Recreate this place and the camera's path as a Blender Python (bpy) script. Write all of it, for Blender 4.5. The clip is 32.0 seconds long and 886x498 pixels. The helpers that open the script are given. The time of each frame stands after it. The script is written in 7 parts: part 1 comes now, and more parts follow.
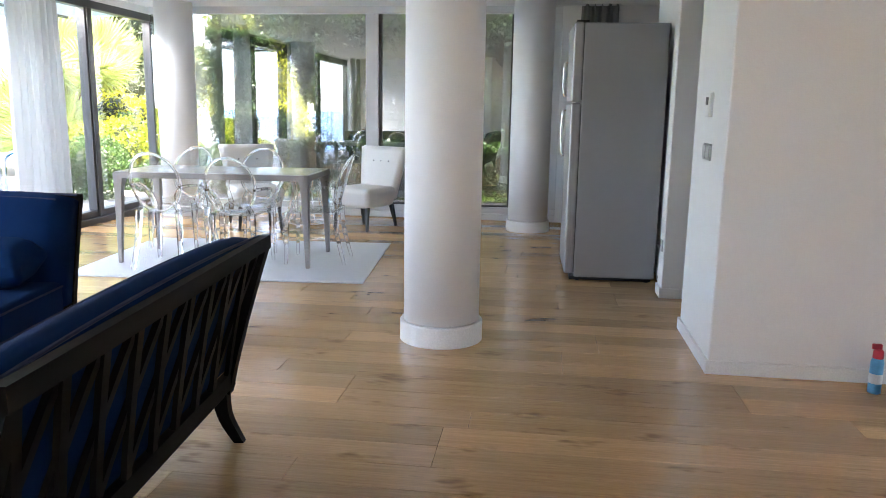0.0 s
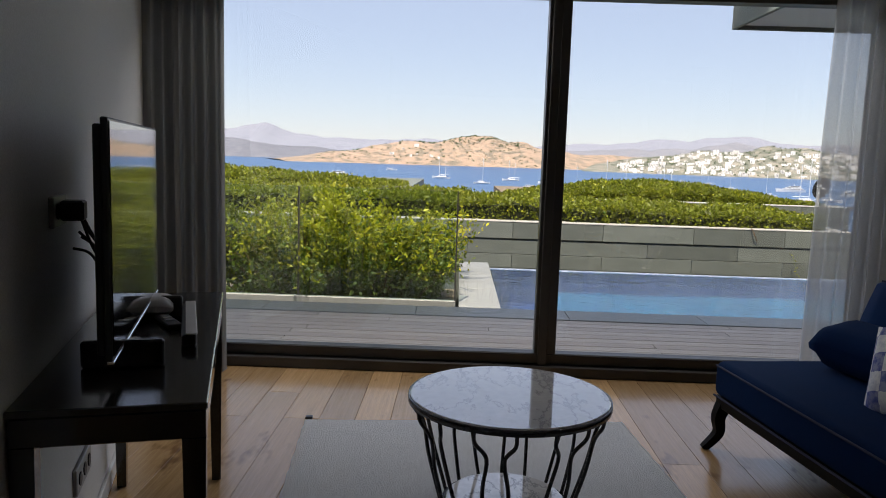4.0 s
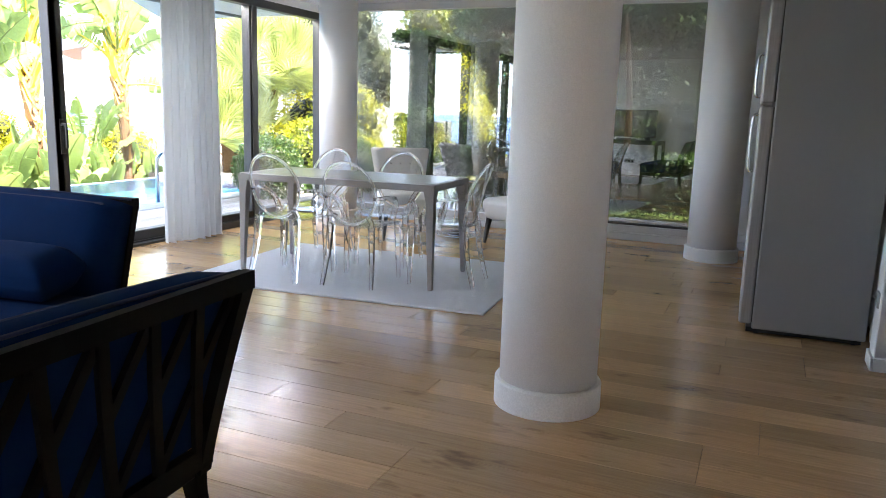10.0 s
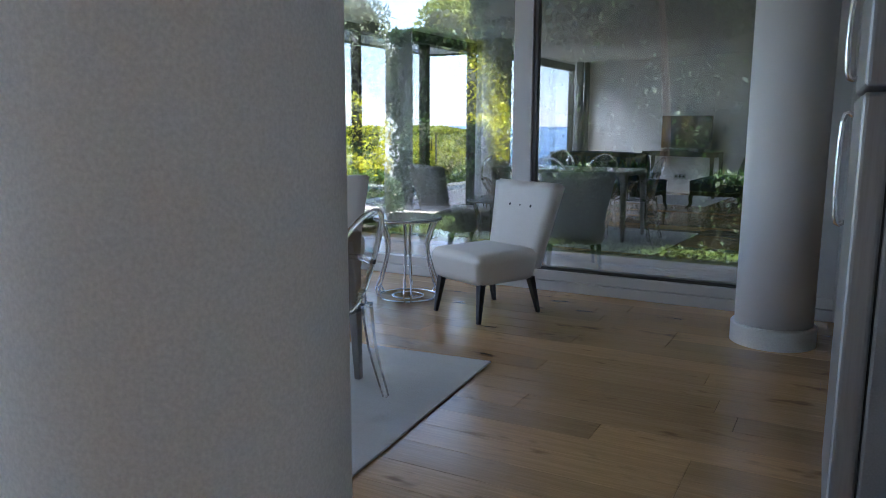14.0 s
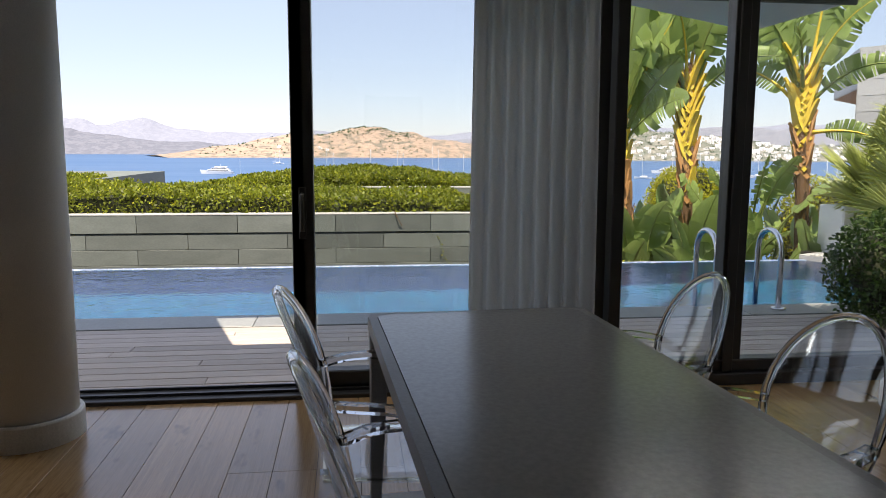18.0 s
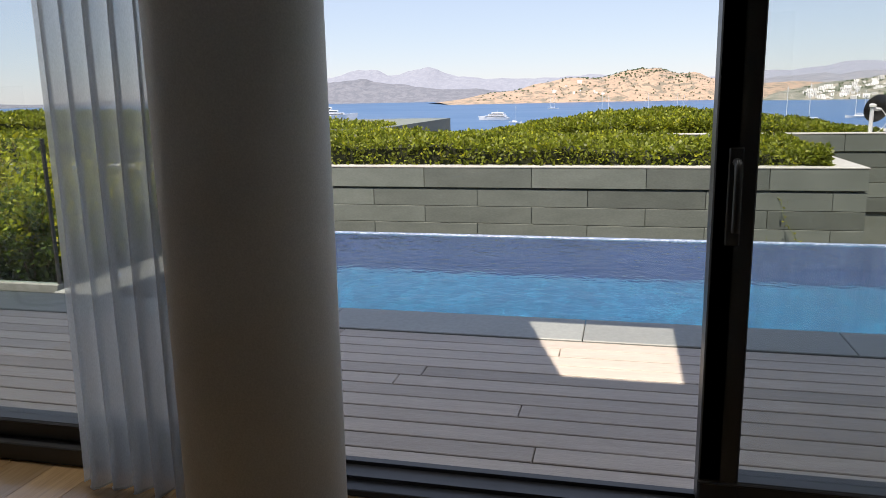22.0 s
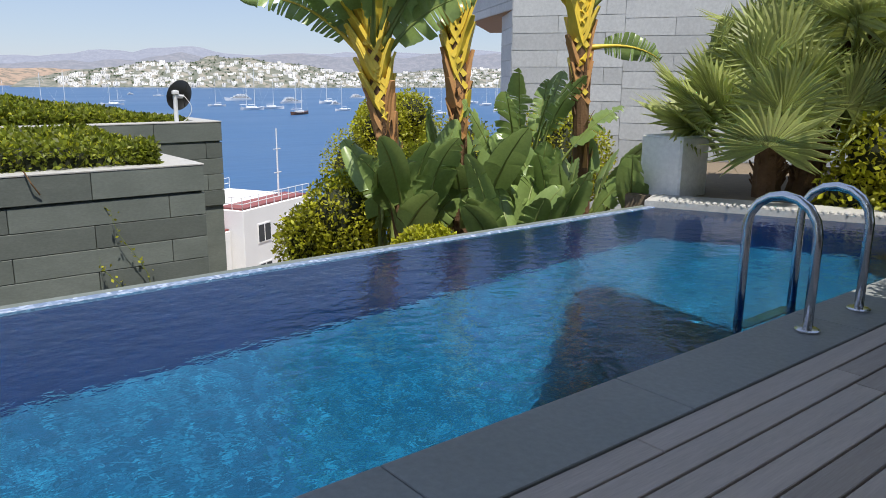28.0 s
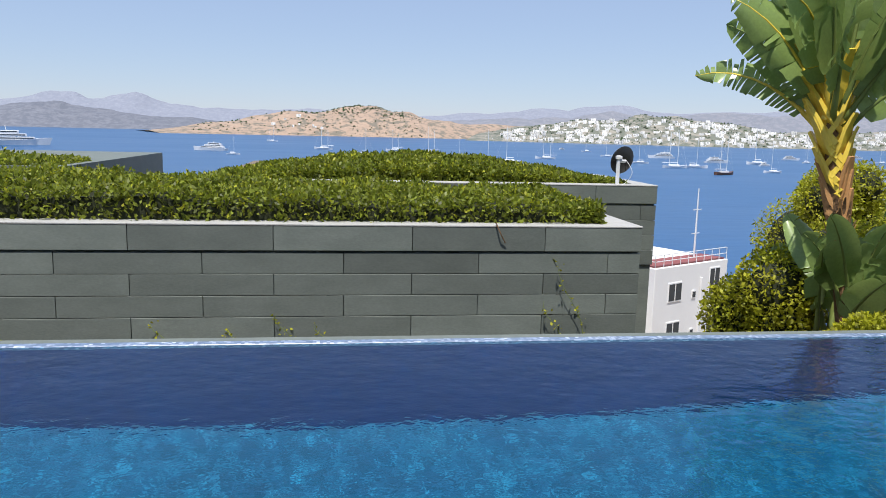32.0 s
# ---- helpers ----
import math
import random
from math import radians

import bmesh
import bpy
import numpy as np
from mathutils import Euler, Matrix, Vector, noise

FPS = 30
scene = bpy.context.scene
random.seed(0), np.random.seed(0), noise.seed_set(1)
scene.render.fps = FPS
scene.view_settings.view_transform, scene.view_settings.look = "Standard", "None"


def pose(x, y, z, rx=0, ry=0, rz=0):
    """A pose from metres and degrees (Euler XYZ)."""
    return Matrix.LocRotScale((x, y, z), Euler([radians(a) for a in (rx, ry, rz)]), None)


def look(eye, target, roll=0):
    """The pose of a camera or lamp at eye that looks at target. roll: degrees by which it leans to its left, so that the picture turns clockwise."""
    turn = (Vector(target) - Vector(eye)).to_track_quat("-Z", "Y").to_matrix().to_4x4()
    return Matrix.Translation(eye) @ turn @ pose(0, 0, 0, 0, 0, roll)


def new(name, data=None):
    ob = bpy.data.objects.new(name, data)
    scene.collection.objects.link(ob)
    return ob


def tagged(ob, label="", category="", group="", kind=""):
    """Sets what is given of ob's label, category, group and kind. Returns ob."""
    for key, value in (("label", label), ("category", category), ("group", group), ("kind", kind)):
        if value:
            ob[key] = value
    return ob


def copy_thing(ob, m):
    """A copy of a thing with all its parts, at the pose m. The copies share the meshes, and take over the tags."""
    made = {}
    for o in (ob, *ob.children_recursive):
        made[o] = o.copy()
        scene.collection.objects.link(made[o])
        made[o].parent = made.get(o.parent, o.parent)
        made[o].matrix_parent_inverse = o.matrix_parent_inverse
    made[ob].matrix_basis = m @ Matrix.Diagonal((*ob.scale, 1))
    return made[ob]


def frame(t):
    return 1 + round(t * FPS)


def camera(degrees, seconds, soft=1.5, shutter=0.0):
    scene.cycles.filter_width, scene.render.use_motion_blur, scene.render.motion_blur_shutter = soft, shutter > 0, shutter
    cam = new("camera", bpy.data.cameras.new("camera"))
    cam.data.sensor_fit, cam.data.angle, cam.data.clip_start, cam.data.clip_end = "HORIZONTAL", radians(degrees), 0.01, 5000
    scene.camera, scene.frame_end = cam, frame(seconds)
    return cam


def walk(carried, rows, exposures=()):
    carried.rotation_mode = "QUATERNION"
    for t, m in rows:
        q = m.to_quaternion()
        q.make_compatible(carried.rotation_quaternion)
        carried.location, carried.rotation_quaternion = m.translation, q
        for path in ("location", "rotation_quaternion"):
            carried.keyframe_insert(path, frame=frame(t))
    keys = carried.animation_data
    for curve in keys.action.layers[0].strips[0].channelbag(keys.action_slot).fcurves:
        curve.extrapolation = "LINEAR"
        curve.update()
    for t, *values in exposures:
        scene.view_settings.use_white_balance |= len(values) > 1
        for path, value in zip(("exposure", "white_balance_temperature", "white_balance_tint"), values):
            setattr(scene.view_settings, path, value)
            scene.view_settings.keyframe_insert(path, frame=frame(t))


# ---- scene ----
cam = camera(61.1, 32.0, soft=0.9)
PATH = [
    (0, (-0.321, 0.718, 1.279), (-0.575, 2.667, 0.912), 0.9),
    (0.5, (-0.25, 0.933, 1.281), (-0.865, 2.795, 0.885), 1.8),
    (1, (-0.261, 1.181, 1.275), (-1.251, 2.863, 0.838), 1.9),
    (1.5, (-0.332, 1.363, 1.272), (-1.659, 2.806, 0.874), 2.1),
    (2, (-0.42, 1.50, 1.25), (-2.087, 2.551, 0.895), 1.6),
    (2.5, (-0.354, 1.581, 1.305), (-2.193, 2.288, 0.96), 2.7),
    (3, (-0.48, 1.70, 1.255), (-2.412, 2.08, 0.895), 1.7),
    (3.5, (-0.549, 1.827, 1.28), (-2.525, 1.866, 0.97), 1.9),
    (5.5, (-0.594, 2.016, 1.399), (-2.583, 1.934, 1.207), 2.0),
    (6, (-0.594, 1.988, 1.332), (-2.577, 2.141, 1.125), 2.6),
    (6.5, (-0.552, 1.942, 1.31), (-2.504, 2.323, 1.101), 3.1),
    (7, (-0.49, 1.847, 1.292), (-2.358, 2.522, 1.056), 2.7),
    (7.5, (-0.424, 1.765, 1.27), (-2.126, 2.782, 1.009), 2.8),
    (8, (-0.414, 1.632, 1.262), (-1.911, 2.929, 0.983), 2.7),
    (8.5, (-0.37, 1.551, 1.273), (-1.578, 3.118, 0.98), 2.8),
    (9, (-0.184, 1.523, 1.258), (-1.116, 3.259, 0.917), 1.8),
    (9.5, (-0.1, 1.56, 1.256), (-0.908, 3.352, 0.889), 1.8),
    (10, (-0.055, 1.711, 1.254), (-0.829, 3.52, 0.891), 1.7),
    (10.5, (0.013, 1.945, 1.265), (-0.754, 3.755, 0.898), 1.0),
    (11, (0.108, 2.302, 1.248), (-0.661, 4.106, 0.857), 1.9),
    (11.5, (0.098, 2.6, 1.251), (-0.747, 4.366, 0.845), 1.9),
    (12, (0.057, 2.898, 1.274), (-0.779, 4.668, 0.864), 1.7),
    (12.5, (0.066, 3.23, 1.26), (-0.77, 5.005, 0.875), 1.2),
    (13, (0.013, 3.563, 1.225), (-0.863, 5.329, 0.886), 0.3),
    (13.5, (-0.075, 3.86, 1.235), (-0.965, 5.62, 0.905), 0.1),
    (15.5, (-0.377, 5.131, 1.300), (-1.6, 6.674, 0.949), 1.1),
    (16, (-0.498, 5.391, 1.274), (-1.835, 6.838, 0.931), 1.3),
    (16.5, (-0.619, 5.613, 1.270), (-2.124, 6.886, 0.935), 0.8),
    (17, (-0.735, 5.831, 1.285), (-2.426, 6.841, 0.941), 0.6),
    (17.5, (-0.985, 6.050, 1.288), (-2.849, 6.715, 1.001), 0.5),
    (18, (-1.229, 6.219, 1.297), (-3.196, 6.463, 1.033), 0.3),
    (18.5, (-1.470, 6.326, 1.263), (-3.444, 6.184, 0.975), 1.3),
    (19, (-1.589, 6.326, 1.251), (-3.501, 5.840, 0.920), 0.9),
    (19.5, (-1.768, 6.245, 1.251), (-3.643, 5.641, 0.901), 0.0),
    (20, (-1.986, 6.172, 1.240), (-3.841, 5.518, 0.879), 0.0),
    (20.5, (-2.282, 6.083, 1.223), (-4.134, 5.425, 0.854), -0.0),
    (21, (-2.523, 5.902, 1.241), (-4.394, 5.311, 0.854), -1.1),
    (21.5, (-2.675, 5.790, 1.265), (-4.567, 5.281, 0.862), -1.8),
    (22, (-2.996, 5.680, 1.251), (-4.900, 5.218, 0.850), -1.1),
    (22.5, (-3.283, 5.551, 1.266), (-5.195, 5.127, 0.863), -2.0),
    (23, (-3.545, 5.484, 1.269), (-5.462, 5.093, 0.854), -2.0),
    (23.5, (-3.863, 5.462, 1.25), (-5.783, 5.094, 0.827), -1.9),
    (24, (-4.184, 5.391, 1.245), (-6.118, 5.1, 0.828), -2.1),
    (24.5, (-4.436, 5.357, 1.238), (-6.39, 5.156, 0.859), -2.0),
    (25, (-4.665, 5.361, 1.249), (-6.638, 5.347, 0.921), -1.4),
    (25.5, (-4.938, 5.293, 1.233), (-6.894, 5.577, 0.93), -1.4),
    (26, (-5.086, 5.34, 1.238), (-6.979, 5.898, 0.91), -0.6),
    (26.5, (-5.219, 5.446, 1.202), (-6.999, 6.278, 0.826), 0.6),
    (28.5, (-5.325, 5.612, 1.187), (-6.827, 6.865, 0.773), 0.6),
    (29, (-5.204, 5.483, 1.282), (-6.739, 6.721, 0.95), 2.2),
    (29.5, (-5.167, 5.5, 1.282), (-6.771, 6.66, 0.995), 2.7),
    (30, (-5.153, 5.402, 1.279), (-6.854, 6.414, 0.991), 3.4),
    (30.5, (-5.02, 5.282, 1.283), (-6.841, 6.057, 0.995), 2.1),
    (31, (-5.077, 5.239, 1.278), (-6.973, 5.811, 1.003), 2.4),
    (31.5, (-5.021, 5.201, 1.317), (-6.956, 5.612, 1.018), 2.0),
    (32, (-5.035, 5.206, 1.328), (-6.993, 5.469, 1.014), 1.4),
]
EXPOSURES = [(0, 4.4, 6700, 14), (1.0, 3.55, 6500, 14), (1.5, 2.3, 6700, 14), (2.0, 1.2, 7000, 15), (3.5, 0.8, 7300, 16), (7.0, 0.8, 7700, 20), (8.0, 1.3, 7500, 18), (9.0, 2.75, 7400, 16), (10.0, 3.7, 6800, 15), (11.0, 3.2, 6300, 14), (12.0, 2.85, 6000, 14), (13.0, 3.5, 5900, 12), (13.5, 3.35, 5900, 12), (15.5, 2.2, 6300, 12), (17.0, 1.4, 7000, 14), (18.0, 0.85, 7300, 15), (21, 0.6, 7200, 14), (23, 0.45, 7000, 12), (25, 0.1, 6600, 11), (26.5, 0.05, 6300, 9), (29, 0.22, 6500, 11), (32, 0.15, 6300, 10)]
walk(cam, [(t, look(eye, target, roll)) for t, eye, target, roll in PATH], EXPOSURES)

# ---- light ----
SUN_FROM = Vector((0.40, -0.12, 1.0)).normalized()
world = bpy.data.worlds.new("daylight")
scene.world = world
world.use_nodes = True
wn = world.node_tree.nodes
sky = wn.new("ShaderNodeTexSky")
sky.sky_type = "NISHITA"
sky.sun_disc = False
sky.sun_elevation = math.asin(SUN_FROM.z)
sky.sun_rotation = math.atan2(SUN_FROM.x, SUN_FROM.y)
sky.air_density, sky.dust_density, sky.ozone_density = 1.0, 0.15, 2.6
wn["Background"].inputs["Strength"].default_value = 0.088
haze = wn.new("ShaderNodeMix")
haze.data_type, haze.blend_type = "RGBA", "MIX"
haze.inputs[0].default_value = 0.48
haze.inputs[7].default_value = (5.6, 6.8, 9.8, 1)
world.node_tree.links.new(sky.outputs["Color"], haze.inputs[6])
world.node_tree.links.new(haze.outputs[2], wn["Background"].inputs["Color"])
sun = new("sun", bpy.data.lights.new("sun", "SUN"))
sun.data.energy, sun.data.angle, sun.data.color = 4.8, radians(0.53), (1.0, 0.955, 0.88)
sun.matrix_world = look(SUN_FROM * 40, (0, 0, 0))

# Unseen strip lamps above the window heads, added for more sky light indoors.
window_fill = new("window_fill_lamp", bpy.data.lights.new("window_fill_lamp", "AREA"))
window_fill.data.shape, window_fill.data.size, window_fill.data.size_y = "RECTANGLE", 4.1, 0.26
window_fill.data.energy, window_fill.data.color = 25.0, (0.90, 0.95, 1.0)
window_fill.matrix_world = look((-5.5, 2.25, 2.52), (-4.7, 2.25, 1.72), 0)
corner_fill = new("corner_fill_lamp", bpy.data.lights.new("corner_fill_lamp", "AREA"))
corner_fill.data.shape, corner_fill.data.size, corner_fill.data.size_y = "RECTANGLE", 4.5, 0.05
corner_fill.data.energy, corner_fill.data.color = 14.0, (0.90, 0.95, 1.0)
corner_fill.matrix_world = look((-5.30, 7.1, 2.325), (-4.5, 7.1, 1.65), 0)

# ---- materials ----
def ramp_node(nt, stops):
    r = nt.nodes.new("ShaderNodeValToRGB")
    while len(r.color_ramp.elements) < len(stops):
        r.color_ramp.elements.new(0.5)
    for e, (p, c) in zip(r.color_ramp.elements, stops):
        e.position, e.color = p, (*c, 1)
    return r


def noise_node(nt, scale, detail=4.0, rough=0.55, stretch=None, coords="world"):
    """A noise texture in world metres (or object metres), stretched by a scale triple if given."""
    if coords == "world":
        src = nt.nodes.new("ShaderNodeNewGeometry").outputs["Position"]
    else:
        src = nt.nodes.new("ShaderNodeTexCoord").outputs["Object"]
    if stretch:
        mp = nt.nodes.new("ShaderNodeMapping")
        mp.inputs["Scale"].default_value = stretch
        nt.links.new(src, mp.inputs["Vector"])
        src = mp.outputs["Vector"]
    n = nt.nodes.new("ShaderNodeTexNoise")
    n.inputs["Scale"].default_value, n.inputs["Detail"].default_value, n.inputs["Roughness"].default_value = scale, detail, rough
    nt.links.new(src, n.inputs["Vector"])
    return n


def mixed(nt, kind, fac, a, b):
    m = nt.nodes.new("ShaderNodeMix")
    m.data_type, m.blend_type = "RGBA", kind
    for sock, v in ((m.inputs[0], fac), (m.inputs[6], a), (m.inputs[7], b)):
        if isinstance(v, bpy.types.NodeSocket):
            nt.links.new(v, sock)
        elif isinstance(v, (int, float)):
            sock.default_value = v
        else:
            sock.default_value = (*v, 1)
    return m.outputs[2]


def surface(name, dark, light, rough=0.6, metal=0.0, scale=3.0, fine=60.0, bump=0.15, depth=0.002, stretch=None, rand=0.0, coat=0.0, island=0.0, spec=0.5, rvar=0.08, coords="world"):
    """A principled material: broad and fine variation between two colours, roughness variation and a fine bump."""
    m = bpy.data.materials.new(name)
    m.use_nodes = True
    nt = m.node_tree
    p = nt.nodes["Principled BSDF"]
    broad = noise_node(nt, scale, 5, 0.6, stretch, coords)
    grain = noise_node(nt, fine, 3, 0.6, stretch, coords)
    col = mixed(nt, "MIX", broad.outputs["Fac"], dark, light)
    g = ramp_node(nt, [(0.3, (0.82, 0.82, 0.82)), (0.7, (1.12, 1.12, 1.12))])
    nt.links.new(grain.outputs["Fac"], g.inputs["Fac"])
    col = mixed(nt, "MULTIPLY", 0.6, col, g.outputs["Color"])
    for amount, src in ((rand, "obj"), (island, "isl")):
        if amount:
            o = nt.nodes.new("ShaderNodeObjectInfo").outputs["Random"] if src == "obj" else nt.nodes.new("ShaderNodeNewGeometry").outputs["Random Per Island"]
            r = ramp_node(nt, [(0, (1 - amount,) * 3), (1, (1 + amount,) * 3)])
            nt.links.new(o, r.inputs["Fac"])
            col = mixed(nt, "MULTIPLY", 1.0, col, r.outputs["Color"])
    nt.links.new(col, p.inputs["Base Color"])
    mr = nt.nodes.new("ShaderNodeMapRange")
    mr.inputs["To Min"].default_value, mr.inputs["To Max"].default_value = max(0.02, rough - rvar), min(1, rough + rvar)
    nt.links.new(broad.outputs["Fac"], mr.inputs["Value"])
    nt.links.new(mr.outputs["Result"], p.inputs["Roughness"])
    p.inputs["Metallic"].default_value = metal
    p.inputs["Coat Weight"].default_value = coat
    p.inputs["Coat Roughness"].default_value = 0.12
    p.inputs["Specular IOR Level"].default_value = spec
    if bump:
        b = nt.nodes.new("ShaderNodeBump")
        b.inputs["Strength"].default_value, b.inputs["Distance"].default_value = bump, depth
        nt.links.new(grain.outputs["Fac"], b.inputs["Height"])
        nt.links.new(b.outputs["Normal"], p.inputs["Normal"])
    return m


def clear_glass(name, tint=(0.96, 0.98, 0.97), base=0.04, gloss=0.0, rise=5.0):
    """Thin clear glass: transparent, with mirror gloss that grows towards grazing angles."""
    m = bpy.data.materials.new(name)
    m.use_nodes = True
    nt = m.node_tree
    out = nt.nodes["Material Output"]
    nt.nodes.remove(nt.nodes["Principled BSDF"])
    t, g, f, w, r, x = (nt.nodes.new(k) for k in ("ShaderNodeBsdfTransparent", "ShaderNodeBsdfGlossy", "ShaderNodeLayerWeight", "ShaderNodeMath", "ShaderNodeMapRange", "ShaderNodeMixShader"))
    t.inputs["Color"].default_value = (*tint, 1)
    g.inputs["Roughness"].default_value = gloss
    f.inputs["Blend"].default_value = 0.5
    w.operation = "POWER"
    w.inputs[1].default_value = rise
    r.inputs["To Min"].default_value = base
    nt.links.new(f.outputs["Facing"], w.inputs[0])
    nt.links.new(w.outputs[0], r.inputs["Value"])
    nt.links.new(r.outputs["Result"], x.inputs[0])
    nt.links.new(t.outputs[0], x.inputs[1])
    nt.links.new(g.outputs[0], x.inputs[2])
    nt.links.new(x.outputs[0], out.inputs["Surface"])
    return m


WHITE = surface("white_wall_paint", (0.74, 0.74, 0.73), (0.82, 0.82, 0.81), 0.75, scale=0.8, fine=220, bump=0.08)
CEIL = surface("ceiling_paint", (0.78, 0.78, 0.77), (0.84, 0.84, 0.83), 0.85, scale=0.7, fine=160, bump=0.05)
BASEW = surface("white_skirting_paint", (0.72, 0.72, 0.71), (0.8, 0.8, 0.79), 0.4, scale=2, fine=120, bump=0.05)
FRAME = surface("dark_bronze_aluminium", (0.055, 0.053, 0.051), (0.08, 0.077, 0.074), 0.42, 0.4, scale=3, fine=300, bump=0.05)
FRAMEG = surface("white_window_frame", (0.6, 0.6, 0.6), (0.7, 0.7, 0.69), 0.4, 0.0, scale=2, fine=200, bump=0.05)
GLASS = clear_glass("window_glass", (0.93, 0.945, 0.94), 0.05, 0.0, 4.5)
SOLAR = clear_glass("solar_control_glass", (0.75, 0.77, 0.77), 0.27, 0.0, 4.0)
SLATE = surface("grey_green_slate", (0.105, 0.12, 0.104), (0.192, 0.212, 0.186), 0.62, scale=2.2, fine=26, bump=0.3, depth=0.004, rand=0.24, stretch=(1, 1, 2.5))
PALESLATE = surface("pale_slate_panels", (0.52, 0.525, 0.505), (0.64, 0.64, 0.62), 0.65, scale=1.2, fine=14, bump=0.2, depth=0.004, rand=0.1)
COPE = surface("coping_slate", (0.19, 0.20, 0.19), (0.30, 0.31, 0.295), 0.5, scale=1.8, fine=34, bump=0.25, depth=0.003, rand=0.1)
CAP = surface("pale_stone_cap", (0.36, 0.35, 0.33), (0.5, 0.49, 0.46), 0.7, scale=3, fine=40, bump=0.2)
DECK = surface("weathered_teak_deck", (0.33, 0.28, 0.24), (0.50, 0.44, 0.39), 0.62, scale=4, fine=26, bump=0.35, depth=0.004, stretch=(8, 0.5, 8), rand=0.15)
SEA = surface("sea_water", (0.012, 0.075, 0.20), (0.02, 0.105, 0.255), 0.32, scale=0.012, fine=0.25, bump=0.25, depth=0.4, stretch=(1, 0.35, 1))
EARTH = surface("dry_earth", (0.16, 0.12, 0.08), (0.26, 0.2, 0.13), 0.9, scale=0.6, fine=12, bump=0.3, depth=0.02)


# ---- mesh helpers ----
def link(name, bm, mat, parent=None, label="", smooth=False):
    me = bpy.data.meshes.new(name)
    bm.normal_update()
    bm.to_mesh(me)
    bm.free()
    for mt in (mat if isinstance(mat, (list, tuple)) else [mat]):
        me.materials.append(mt)
    if smooth:
        me.polygons.foreach_set("use_smooth", [True] * len(me.polygons))
    ob = new(name, me)
    if parent:
        ob.parent = parent
    if label:
        ob["label"] = label
    return ob


def part(name, bm, mat, parent, label="", smooth=False):
    return link(name, bm, mat, parent, label, smooth)


def thing(name, m, label, category, group="", kind=""):
    ob = new(name)
    ob.empty_display_size = 0.1
    ob.matrix_world = m
    return tagged(ob, label, category, group, kind)


def box(bm, x0, x1, y0, y1, z0, z1, bevel=0.0, seg=1, m=None):
    """Adds a box, bevelled if asked; returns its vertices."""
    r = bmesh.ops.create_cube(bm, size=1.0)
    vs = r["verts"]
    for v in vs:
        v.co = Vector(((x0 + x1) / 2 + v.co.x * (x1 - x0), (y0 + y1) / 2 + v.co.y * (y1 - y0), (z0 + z1) / 2 + v.co.z * (z1 - z0)))
    if bevel:
        es = list({e for v in vs for e in v.link_edges})
        g = bmesh.ops.bevel(bm, geom=es, offset=bevel, segments=seg, profile=0.5, affect="EDGES", clamp_overlap=True)
        vs = list({v for f in g["faces"] for v in f.verts} | {v for v in vs if v.is_valid})
    if m:
        bmesh.ops.transform(bm, matrix=m, verts=vs)
    return vs


def boxed(*dims, bevel=0.0, seg=1, m=None):
    bm = bmesh.new()
    box(bm, *dims, bevel=bevel, seg=seg, m=m)
    return bm


def lathe(bm, profile, n=32, centre=(0, 0), cap=True):
    """Adds a turned shape: a profile of (radius, height) round a vertical axis."""
    rings = []
    for r, z in profile:
        rings.append([bm.verts.new((centre[0] + r * math.cos(2 * math.pi * k / n), centre[1] + r * math.sin(2 * math.pi * k / n), z)) for k in range(n)])
    for a, b in zip(rings, rings[1:]):
        for k in range(n):
            bm.faces.new((a[k], a[(k + 1) % n], b[(k + 1) % n], b[k]))
    if cap:
        bm.faces.new(rings[0][::-1])
        bm.faces.new(rings[-1])
    return rings


def tube(bm, pts, radius, n=8, closed=False):
    """Adds a round bar along points; radius is one number or one a point."""
    pts = [Vector(p) for p in pts]
    count = len(pts)
    rad = radius if isinstance(radius, (list, tuple)) else [radius] * count
    rings, ref = [], None
    for i, p in enumerate(pts):
        a = pts[(i - 1) % count] if closed or i else p
        b = pts[(i + 1) % count] if closed or i < count - 1 else p
        d = (b - a).normalized()
        if ref is None:
            ref = d.orthogonal().normalized()
        ref = (ref - d * ref.dot(d)).normalized()
        side = d.cross(ref)
        rings.append([bm.verts.new(p + rad[i] * (ref * math.cos(2 * math.pi * k / n) + side * math.sin(2 * math.pi * k / n))) for k in range(n)])
    pairs = list(zip(rings, rings[1:] + rings[:1])) if closed else list(zip(rings, rings[1:]))
    for a, b in pairs:
        off = 0
        if closed and a is rings[-1]:
            off = min(range(n), key=lambda o: (a[0].co - b[o].co).length)
        for k in range(n):
            bm.faces.new((a[k], a[(k + 1) % n], b[(k + 1 + off) % n], b[(k + off) % n]))
    if not closed:
        bm.faces.new(rings[0][::-1])
        bm.faces.new(rings[-1])


def smooth_curve(pts, n=6):
    """Points along a smooth line through the given ones."""
    pts = [Vector(p) for p in pts]
    out = []
    for i in range(len(pts) - 1):
        p0, p1, p2, p3 = pts[max(i - 1, 0)], pts[i], pts[i + 1], pts[min(i + 2, len(pts) - 1)]
        for k in range(n):
            t = k / n
            out.append(0.5 * ((2 * p1) + (p2 - p0) * t + (2 * p0 - 5 * p1 + 4 * p2 - p3) * t * t + (3 * p1 - p0 - 3 * p2 + p3) * t ** 3))
    return out + [pts[-1]]


def structure(name, bm, mat, label="", category="", smooth=False):
    return tagged(link(name, bm, mat, None, "", smooth), label, category, "", "structure")

